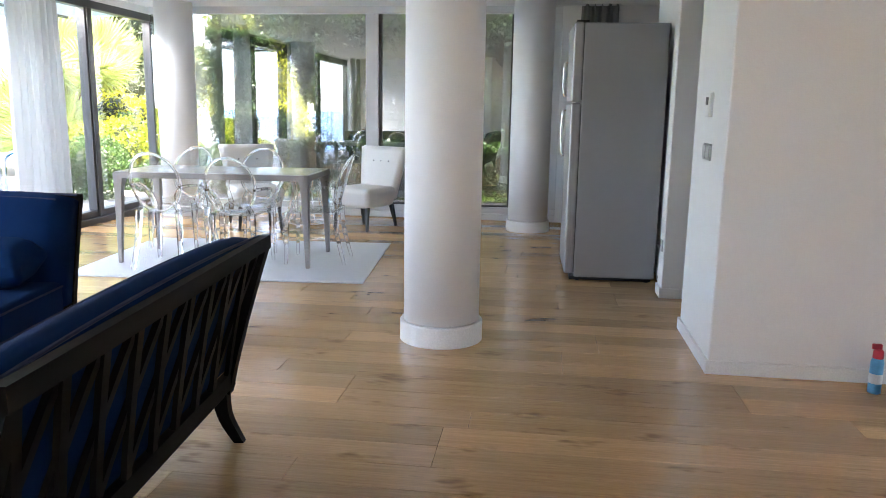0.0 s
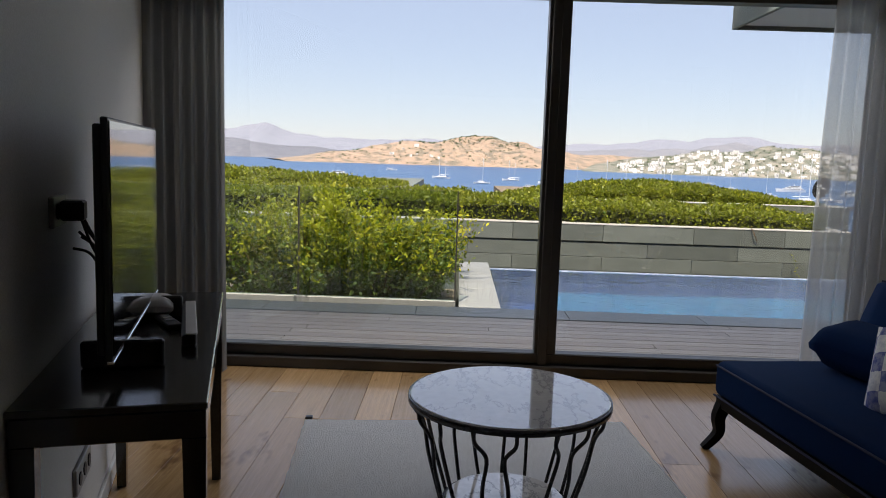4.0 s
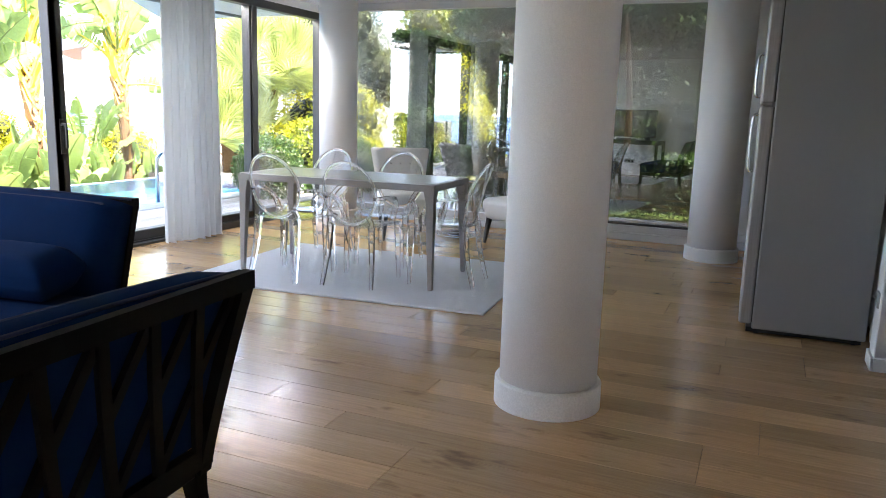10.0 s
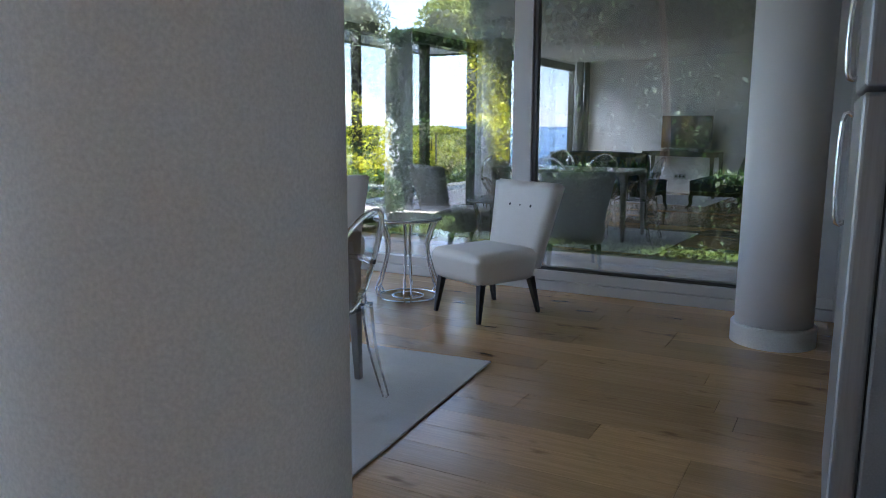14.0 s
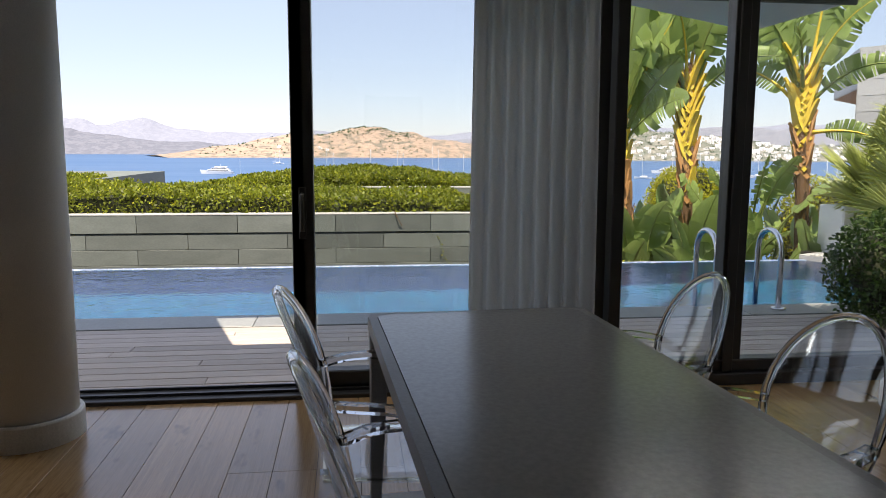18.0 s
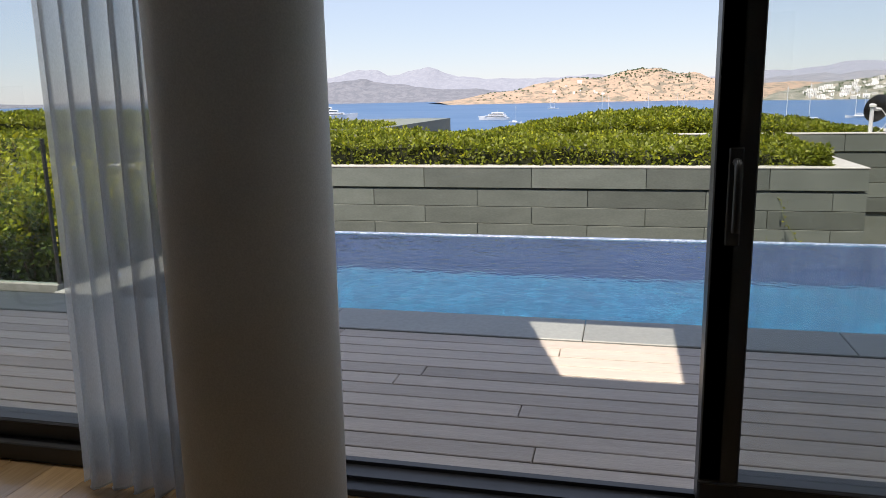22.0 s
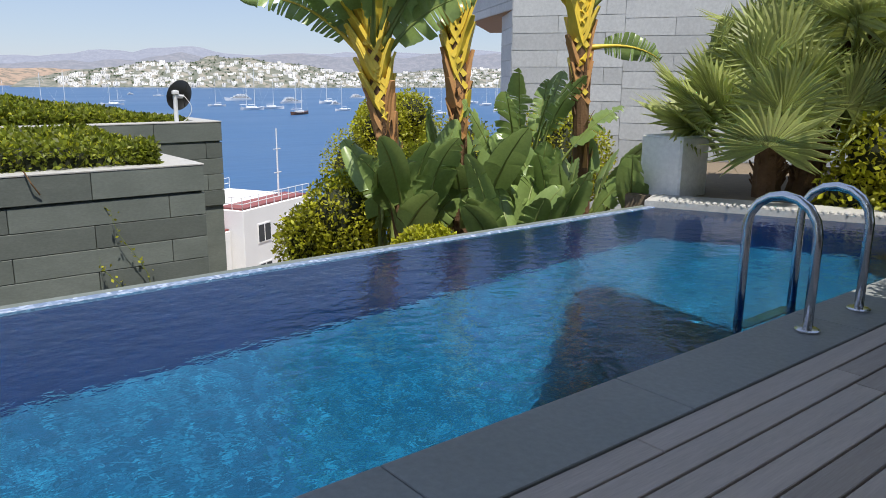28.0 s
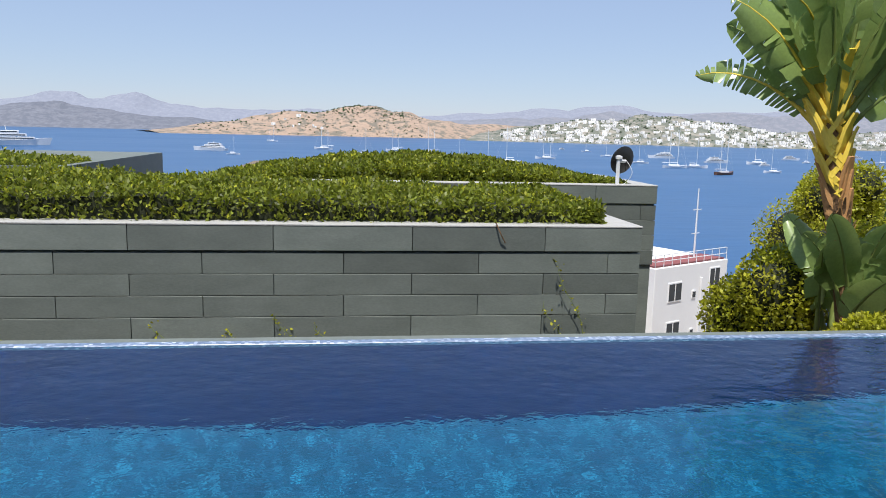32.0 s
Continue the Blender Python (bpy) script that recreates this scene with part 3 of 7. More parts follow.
def swept(bm, pts, w0, d0, w1=None, d1=None, side=(1, 0, 0)):
    """A rectangular bar along points, tapering from w0 x d0 to w1 x d1; side is its width's direction."""
    pts = [Vector(p) for p in pts]
    w1, d1 = w1 or w0, d1 or d0
    rings = []
    for i, p in enumerate(pts):
        t = i / (len(pts) - 1)
        d = (pts[min(i + 1, len(pts) - 1)] - pts[max(i - 1, 0)]).normalized()
        s = Vector(side)
        s = (s - d * s.dot(d)).normalized()
        u = d.cross(s)
        w, h = (w0 + (w1 - w0) * t) / 2, (d0 + (d1 - d0) * t) / 2
        rings.append([bm.verts.new(p + s * w * a + u * h * b) for a, b in ((-1, -1), (1, -1), (1, 1), (-1, 1))])
    for a, b in zip(rings, rings[1:]):
        for k in range(4):
            bm.faces.new((a[k], a[(k + 1) % 4], b[(k + 1) % 4], b[k]))
    bm.faces.new(rings[0][::-1])
    bm.faces.new(rings[-1])


def cushion(bm, sx, sy, sz, m=None, n=12, puff=2.2):
    """A pillow: a grid box whose faces swell and whose edges pinch."""
    r = bmesh.ops.create_cube(bm, size=1.0)
    es = list({e for v in r["verts"] for e in v.link_edges})
    bmesh.ops.subdivide_edges(bm, edges=es, cuts=n, use_grid_fill=True)
    vs = [v for v in bm.verts if v.is_valid]
    for v in vs:
        x, y, z = v.co.x * 2, v.co.y * 2, v.co.z * 2
        k = (1 - abs(x) ** puff * 0.9) * (1 - abs(y) ** puff * 0.9)
        v.co = Vector((x * sx / 2 * (1 - 0.06 * (1 - y * y)), y * sy / 2 * (1 - 0.06 * (1 - x * x)), z * sz / 2 * max(k, 0.02) ** 0.55))
    if m:
        bmesh.ops.transform(bm, matrix=m, verts=vs)


def sofa(m, label, W=1.50):
    """An armless settee on dark wood: sabre legs, seat frame, lattice back, fixed cushions."""
    s = thing("sofa", m, label, "sofa", "matching settees")
    def back_y(z):  # rear face of the back at a height
        return 0.34 + 0.30 * max(0.0, z - 0.22) ** 1.15
    part("seat_frame", boxed(-W / 2, W / 2, -0.38, 0.34, 0.205, 0.262, bevel=0.008, seg=2), OAKW, s)
    for sx in (-1, 1):
        bm = bmesh.new()
        swept(bm, smooth_curve([(sx * (W / 2 - 0.03), -0.345, 0.235), (sx * (W / 2 - 0.03), -0.375, 0.16), (sx * (W / 2 - 0.02), -0.365, 0.08), (sx * (W / 2 - 0.005), -0.425, 0.0)], 5), 0.05, 0.062, 0.03, 0.03)
        part("front_leg", bm, OAKW, s)
        bm = bmesh.new()
        swept(bm, smooth_curve([(sx * (W / 2 - 0.028), 0.315, 0.235), (sx * (W / 2 - 0.026), 0.33, 0.12), (sx * (W / 2 - 0.01), 0.385, 0.0)], 5), 0.05, 0.062, 0.03, 0.03)
        part("rear_leg", bm, OAKW, s)
    back = part("back_frame", bmesh.new(), OAKW, s)
    bm = bmesh.new()
    zb, zt = 0.245, 0.79
    for sx in (-1, 1):
        swept(bm, [(sx * (W / 2 - 0.025), back_y(z), z) for z in np.linspace(0.22, zt, 8)], 0.05, 0.035)
    swept(bm, [(x, back_y(zt) + 0.004, zt + 0.012) for x in np.linspace(-W / 2, W / 2, 9)], 0.05, 0.03, side=(0, 0, 1))
    swept(bm, [(x, back_y(0.27), 0.27) for x in np.linspace(-W / 2, W / 2, 9)], 0.06, 0.03, side=(0, 0, 1))
    bm.to_mesh(back.data)
    bm.free()
    bays = 9
    step = (W - 0.1) / bays
    for k in range(bays):
        xa, xb = -W / 2 + 0.05 + k * step, -W / 2 + 0.05 + (k + 1) * step
        for u, v, off in ((xa, xb, 0.0), (xb, xa, 0.009)):
            bm = bmesh.new()
            n = 6
            swept(bm, [(u + (v - u) * t, back_y(zb + 0.04 + (zt - zb - 0.05) * t) - 0.002 - off, zb + 0.04 + (zt - zb - 0.05) * t) for t in np.linspace(0, 1, n)], 0.031, 0.016)
            part("lattice_bar", bm, OAKW, back)
    # upholstery
    bm = bmesh.new()
    box(bm, -W / 2 + 0.004, W / 2 - 0.004, -0.40, 0.27, 0.264, 0.425, bevel=0.035, seg=4)
    for v in bm.verts:
        if v.co.z > 0.40:
            v.co.z += 0.018 * (1 - (2 * v.co.x / W) ** 4)
    seat = part("seat_cushion", bm, BLUE, s, smooth=True)
    for z, o in ((0.268, 0.004), (0.408, 0.004)):
        bm = bmesh.new()
        tube(bm, [(-W / 2 + 0.03, -0.40 - o, z), (W / 2 - 0.03, -0.40 - o, z), (W / 2 + 0.001, -0.37, z), (W / 2 + 0.001, 0.24, z)], 0.005, 6)
        part("piping", bm, PIPE, seat)
    bm = bmesh.new()
    prof = []
    for z in np.linspace(0.30, 0.81, 12):
        prof.append((back_y(z) - 0.024, z))
    rows = []
    for x in np.linspace(-W / 2 + 0.006, W / 2 - 0.006, 15):
        e = min(1.0, (W / 2 - abs(x)) / 0.06)
        crown = 0.02 * (1 - (2 * x / W) ** 2) - 0.02 * (1 - e)
        th = 0.085 + 0.04 * min(1, e + 0.25)
        ring = [bm.verts.new((x, y, z + crown * (z - 0.3) / 0.5)) for y, z in prof]
        top = bm.verts.new((x, prof[-1][0] - th * 0.5, prof[-1][1] + crown + 0.02))
        front = [bm.verts.new((x, y - th - 0.02 * math.sin((z - 0.3) * 5.6), z + crown * (z - 0.3) / 0.5)) for y, z in prof[::-1]]
        rows.append(ring + [top] + front)
    for a, b in zip(rows, rows[1:]):
        for k in range(len(a) - 1):
            bm.faces.new((a[k], a[k + 1], b[k + 1], b[k]))
    bm.faces.new(rows[0][::-1])
    bm.faces.new(rows[-1])
    bmesh.ops.recalc_face_normals(bm, faces=bm.faces)
    bc = part("back_cushion", bm, BLUE, s, smooth=True)
    for off, reach in ((-0.028, 0.01), (-0.145, 0.06)):
        bm = bmesh.new()
        tube(bm, [(x, back_y(0.81) + off, 0.817 + 0.02 * (1 - (2 * x / W) ** 2) + (0.004 if off > -0.1 else -0.006)) for x in np.linspace(-W / 2 + reach, W / 2 - reach, 11)], 0.005, 6)
        part("piping", bm, PIPE, bc)
    return s


SOFA_A = pose(-3.31, 3.64, 0, 0, 0, 8)
SOFA_B = pose(-1.76, 2.526, -0.012, 0, 0, -85.7)
sofa(SOFA_A, "navy blue upholstered settee with dark wooden legs and lattice back")
sofa(SOFA_B, "navy blue settee seen from its dark lattice-work wooden back", 1.55)
for x, tilt in ((-0.42, 6), (0.45, -3)):
    bm = bmesh.new()
    cushion(bm, 0.48, 0.23, 0.21, None, 10, 6.0)
    b = link("bolster_cushion", bm, BLUE, None, smooth=True)
    b.matrix_world = SOFA_A @ pose(x, 0.13, 0.545, 12, 0, tilt)
    tagged(b, "navy blue rectangular bolster cushion on the settee", "cushion", "cushions on the settee")
bm = bmesh.new()
cushion(bm, 0.37, 0.37, 0.14)
b = link("throw_pillow", bm, CHECK, None, smooth=True)
b.matrix_world = SOFA_A @ pose(0.03, -0.03, 0.585, 68, -14, 12)
tagged(b, "square throw pillow with blue and white blotted checks on the settee", "pillow", "cushions on the settee")


def wire_table(m, r_top, r_base, height, bars, label, name, bottom_r):
    """A round table: stone top in a metal rim, a basket of wavy wires, a low round shelf."""
    t = thing(name, m, label, "table")
    bm = bmesh.new()
    lathe(bm, [(r_top - 0.008, height - 0.022), (r_top - 0.002, height - 0.018), (r_top - 0.002, height - 0.003), (r_top - 0.006, height)], 48)
    part("tabletop", bm, MARBLE, t, "white veined marble top")
    bm = bmesh.new()
    lathe(bm, [(r_top - 0.001, height - 0.026), (r_top + 0.006, height - 0.026), (r_top + 0.006, height - 0.004), (r_top - 0.001, height - 0.004), (r_top - 0.001, height - 0.026)], 48, cap=False)
    part("rim", bm, WIRE, t, smooth=True)
    bm = bmesh.new()
    lathe(bm, [(bottom_r - 0.01, 0.018), (bottom_r, 0.021), (bottom_r, 0.031), (bottom_r - 0.004, 0.034)], 40)
    part("lower_shelf", bm, MARBLE, t, "white veined marble shelf")
    bm = bmesh.new()
    tube(bm, [((bottom_r + 0.012) * math.cos(a), (bottom_r + 0.012) * math.sin(a), 0.012) for a in np.linspace(0, 2 * math.pi, 40, endpoint=False)], 0.009, 6, True)
    part("base_ring", bm, WIRE, t, smooth=True)
    for k in range(bars):
        a = 2 * math.pi * k / bars
        s = 1 if k % 2 else -1
        ctrl = [(r_top - 0.012, height - 0.02, 0), (r_top - 0.02, height * 0.84, 0), (r_top * 0.86, height * 0.70, s * 0.10), (r_top * 0.80, height * 0.45, s * 0.05), ((r_top + r_base) * 0.44, height * 0.2, s * 0.02), (r_base + 0.01, 0.014, 0)]
        pts = smooth_curve([(r * math.cos(a + da), r * math.sin(a + da), z) for r, z, da in ctrl], 5)
        bm = bmesh.new()
        tube(bm, pts, 0.0075, 6)
        part("wire", bm, WIRE, t, smooth=True)
    return t


wire_table(pose(-3.29, 2.14, 0.012), 0.372, 0.235, 0.44, 16, "round marble coffee table on a basket of wavy dark wires", "coffee_table", 0.225)


def side_table(m):
    t = thing("side_table", m, "round glass-topped side table on curved chrome wire legs", "table")
    h, r = 0.59, 0.245
    bm = bmesh.new()
    lathe(bm, [(r - 0.006, h - 0.012), (r, h - 0.009), (r, h - 0.003), (r - 0.004, h)], 40)
    part("tabletop", bm, surface("mirror_top", (0.55, 0.57, 0.57), (0.6, 0.62, 0.62), 0.06, 0.6, scale=4, fine=80, bump=0, coords="object"), t, "pale mirrored glass top")
    for rr, z in ((r - 0.004, h - 0.018), (0.215, 0.010), (0.11, 0.010)):
        bm = bmesh.new()
        tube(bm, [(rr * math.cos(a), rr * math.sin(a), z) for a in np.linspace(0, 2 * math.pi, 36, endpoint=False)], 0.008, 6, True)
        part("ring", bm, CHROME, t, smooth=True)
    for k in range(6):
        for s in (-0.1, 0.1):
            a = 2 * math.pi * k / 6 + s
            pts = smooth_curve([(r * math.cos(a) * q, r * math.sin(a) * q, z) for q, z in ((0.97, h - 0.02), (0.80, h * 0.85), (0.66, h * 0.62), (0.86, h * 0.3), (1.03, h * 0.12), (0.88, 0.01))], 5)
            bm = bmesh.new()
            tube(bm, pts, 0.0065, 6)
            part("wire_leg", bm, CHROME, t, smooth=True)


side_table(pose(-2.90, 8.76, 0))


def slipper_chair(m, label):
    """An armless chair: flared buttoned back, thick seat, tapered black legs. Faces local -y."""
    c = thing("slipper_chair", m, label, "chair", "white slipper chairs")
    bm = bmesh.new()
    box(bm, -0.265, 0.265, -0.33, 0.20, 0.235, 0.435, bevel=0.06, seg=5)
    for v in bm.verts:
        if v.co.z < 0.3:
            v.co.x *= 0.93
            v.co.y = v.co.y * 0.95
        else:
            v.co.z += 0.022 * math.cos(v.co.x * 4.4) * math.cos((v.co.y + 0.06) * 4.2)
    part("seat", bm, IVORY, c, smooth=True)
    bm = bmesh.new()
    rows = []
    for z in np.linspace(0.30, 0.855, 14):
        t = (z - 0.30) / 0.555
        hw = 0.225 + 0.085 * t ** 1.2
        yb = 0.255 + 0.13 * t
        th = 0.105 - 0.02 * t
        ring = []
        for u in np.linspace(-1, 1, 9):
            bow = 0.03 * (1 - u * u)
            ring.append(Vector((u * hw, yb - th + 0.012 * u * u - bow * 0.2, z + (0.012 * u * u if t > 0.9 else 0))))
        for u in np.linspace(1, -1, 9):
            ring.append(Vector((u * (hw - 0.012), yb + 0.0, z)))
        rows.append([bm.verts.new(p) for p in ring])
    n = len(rows[0])
    for a, b in zip(rows, rows[1:]):
        for k in range(n):
            bm.faces.new((a[k], a[(k + 1) % n], b[(k + 1) % n], b[k]))
    bm.faces.new(rows[0][::-1])
    bm.faces.new(rows[-1])
    es = [e for e in bm.edges if (all(v in rows[-1] for v in e.verts))]
    bmesh.ops.bevel(bm, geom=es, offset=0.018, segments=3, affect="EDGES", clamp_overlap=True)
    back = part("backrest", bm, IVORY, c, smooth=True)
    for x in (-0.1, 0.0, 0.1):
        bm = bmesh.new()
        bmesh.ops.create_uvsphere(bm, u_segments=10, v_segments=6, radius=0.0125, matrix=pose(x, 0.262, 0.70))
        part("button", bm, BLACKP, back, "black upholstery button", True)
    for sx in (-1, 1):
        for y, dy in ((-0.26, -0.035), (0.17, 0.06)):
            bm = bmesh.new()
            swept(bm, [(sx * 0.20, y, 0.245), (sx * 0.222, y + dy, 0.0)], 0.042, 0.042, 0.022, 0.022)
            part("leg", bm, BLACKP, c, "tapered black leg")
    return c


slipper_chair(pose(-2.20, 8.675, 0, 0, 0, -24), "white upholstered slipper chair with three black buttons by the window")
slipper_chair(pose(-3.41, 8.49, 0, 0, 0, 34), "white upholstered slipper chair with three black buttons by the column")


def ghost_chair(m):
    """A clear plastic armchair with an oval back. Faces local -y; the back is at +y."""
    c = thing("ghost_chair", m, "transparent clear plastic armchair with an oval back on the pale rug", "chair", "clear chairs round the dining table")
    bm = bmesh.new()
    rows = []
    for y in np.linspace(-0.235, 0.21, 9):
        t = (y + 0.235) / 0.445
        hw = 0.235 - 0.045 * t
        dip = -0.012 * math.sin(math.pi * t)
        edge = -0.03 if y < -0.22 else 0
        rows.append([(x * hw, y, 0.462 + dip * (1 - x * x) + edge) for x in np.linspace(-1, 1, 9)])
    grid = [[bm.verts.new(p) for p in r] for r in rows]
    low = [[bm.verts.new((p[0], p[1], p[2] - 0.012)) for p in r] for r in rows]
    for g, flip in ((grid, False), (low, True)):
        for a, b in zip(g, g[1:]):
            for k in range(8):
                f = (a[k], a[k + 1], b[k + 1], b[k])
                bm.faces.new(f[::-1] if flip else f)
    ring_t = grid[0] + [r[-1] for r in grid[1:]] + grid[-1][-2::-1] + [r[0] for r in grid[-2:0:-1]]
    ring_l = low[0] + [r[-1] for r in low[1:]] + low[-1][-2::-1] + [r[0] for r in low[-2:0:-1]]
    n = len(ring_t)
    for k in range(n):
        bm.faces.new((ring_t[(k + 1) % n], ring_t[k], ring_l[k], ring_l[(k + 1) % n]))
    part("seat", bm, CLEAR, c, smooth=True)
    # legs: front square and tapering, rear splayed
    for sx in (-1, 1):
        bm = bmesh.new()
        swept(bm, [(sx * 0.215, -0.215, 0.452), (sx * 0.222, -0.222, 0.2), (sx * 0.228, -0.228, 0.0)], 0.044, 0.044, 0.024, 0.024)
        part("front_leg", bm, SOLID, c)
        bm = bmesh.new()
        swept(bm, smooth_curve([(sx * 0.165, 0.195, 0.47), (sx * 0.178, 0.215, 0.25), (sx * 0.2, 0.275, 0.0)], 4), 0.044, 0.044, 0.024, 0.024)
        part("rear_leg", bm, SOLID, c)
        # arm: from the back's side, forward and down to the seat
        bm = bmesh.new()
        swept(bm, smooth_curve([(sx * 0.195, 0.215, 0.665), (sx * 0.245, 0.12, 0.672), (sx * 0.262, 0.0, 0.66), (sx * 0.245, -0.10, 0.60), (sx * 0.215, -0.13, 0.52), (sx * 0.20, -0.13, 0.458)], 4), 0.034, 0.02, 0.04, 0.022)
        part("arm", bm, SOLID, c)
    # oval back: rim and thin shell, leaning
    def on_back(a, k=1.0):
        x, z = 0.205 * math.cos(a) * k, 0.235 * math.sin(a) * k
        return Vector((x, 0.15 + 0.14 * (z + 0.235) / 0.47 + 0.04 * (1 - (x / 0.21) ** 2), 0.70 + z))
    bm = bmesh.new()
    tube(bm, [on_back(a) for a in np.linspace(0, 2 * math.pi, 32, endpoint=False)], 0.013, 6, True)
    b = part("back_rim", bm, SOLID, c, smooth=True)
    bm = bmesh.new()
    for off in (0.0, 0.006):
        ctr = bm.verts.new(on_back(0, 0) + Vector((0, off, 0)))
        rings = []
        for k in (0.35, 0.7, 0.98):
            rings.append([bm.verts.new(on_back(a, k) + Vector((0, off, 0))) for a in np.linspace(0, 2 * math.pi, 32, endpoint=False)])
        for j in range(32):
            f = [(ctr, rings[0][j], rings[0][(j + 1) % 32])]
            f += [(p[j], q[j], q[(j + 1) % 32], p[(j + 1) % 32]) for p, q in zip(rings, rings[1:])]
            for face in f:
                bm.faces.new(face if off else face[::-1])
    part("back_shell", bm, CLEAR, c, smooth=True)
    for sx in (-1, 1):
        bm = bmesh.new()
        swept(bm, [(sx * 0.165, 0.175, 0.465), (sx * 0.13, 0.185, 0.535)], 0.03, 0.03)
        part("back_support", bm, SOLID, c)
    return c


TABLE = pose(-2.93, 6.69, 0, 0, 0, 3.2)
SMALL = Matrix.Diagonal((0.97, 0.97, 0.97, 1))
g = ghost_chair(TABLE @ pose(-0.35, -0.33, 0.012, 0, 0, 178) @ SMALL)
copy_thing(g, TABLE @ pose(0.20, -0.29, 0.012, 0, 0, 183) @ SMALL)
copy_thing(g, TABLE @ pose(-0.57, 0.44, 0.012, 0, 0, -4) @ SMALL)
copy_thing(g, TABLE @ pose(0.10, 0.45, 0.012, 0, 0, 3) @ SMALL)
copy_thing(g, TABLE @ pose(0.76, 0.0, 0.012, 0, 0, -88) @ SMALL)


def dining_table(m):
    t = thing("dining_table", m, "long grey dining table with slim tapered metal legs on the rug", "table")
    L, D, H = 0.79, 0.375, 0.75
    def outline(l, d, cut):
        return [(-l + cut, -d), (l - cut, -d), (l, -d + cut), (l, d - cut), (l - cut, d), (-l + cut, d), (-l, d - cut), (-l, -d + cut)]
    bm = bmesh.new()
    vs = [bm.verts.new((x, y, H - 0.006)) for x, y in outline(L - 0.03, D - 0.03, 0.03)]
    f = bm.faces.new(vs)
    g = bmesh.ops.extrude_face_region(bm, geom=[f])
    bmesh.ops.translate(bm, vec=(0, 0, 0.008), verts=[v for v in g["geom"] if isinstance(v, bmesh.types.BMVert)])
    bmesh.ops.recalc_face_normals(bm, faces=bm.faces)
    part("tabletop", bm, TTOP, t, "grey satin glass top")
    bm = bmesh.new()
    o, i = outline(L, D, 0.03), outline(L - 0.028, D - 0.028, 0.03)
    for za, zb in ((H - 0.046, H),):
        ro = [[bm.verts.new((x, y, z)) for x, y in o] for z in (za, zb)]
        ri = [[bm.verts.new((x, y, z)) for x, y in i] for z in (za, zb)]
        for k in range(8):
            j = (k + 1) % 8
            bm.faces.new((ro[0][k], ro[0][j], ro[1][j], ro[1][k]))
            bm.faces.new((ri[0][j], ri[0][k], ri[1][k], ri[1][j]))
            bm.faces.new((ro[1][k], ro[1][j], ri[1][j], ri[1][k]))
            bm.faces.new((ro[0][j], ro[0][k], ri[0][k], ri[0][j]))
    part("apron_frame", bm, TGREY, t)
    for sx in (-1, 1):
        for sy in (-1, 1):
            bm = bmesh.new()
            swept(bm, [(sx * (L - 0.045), sy * (D - 0.045), H - 0.012), (sx * (L - 0.036), sy * (D - 0.036), H - 0.12), (sx * (L - 0.02), sy * (D - 0.02), 0.012)], 0.09, 0.09, 0.032, 0.032)
            bmesh.ops.bevel(bm, geom=[e for e in bm.edges], offset=0.004, segments=1, affect="EDGES")
            part("leg", bm, TGREY, t)


dining_table(TABLE)


def rug(m, sx, sy, mat, label, tassel=False):
    bm = bmesh.new()
    box(bm, -sx / 2, sx / 2, -sy / 2, sy / 2, 0.001, 0.012, bevel=0.004, seg=2)
    r = link("rug", bm, mat, None)
    r.matrix_world = m
    tagged(r, label, "rug")
    n = 40
    for k in range(2):
        bm = bmesh.new()
        y = (sy / 2 + 0.004) * (1 if k else -1)
        tube(bm, [(-sx / 2 + sx * i / n, y + 0.003 * math.sin(i * 2.1), 0.006) for i in range(n + 1)], 0.006, 5)
        part("bound_edge", bm, mat, r)
    return r


rug(pose(-2.80, 6.73, 0, 0, 0, 4.5), 2.28, 1.66, RUGL, "pale silver rug under the dining table")
rl = rug(pose(-3.08, 2.10, 0, 0, 0, 5.0), 2.26, 1.58, RUGG, "light grey looped wool rug under the coffee table")
part("corner_tab", boxed(-1.18, -1.145, -0.80, -0.765, 0.001, 0.016, bevel=0.003), BLACKP, rl, "small black corner tab")


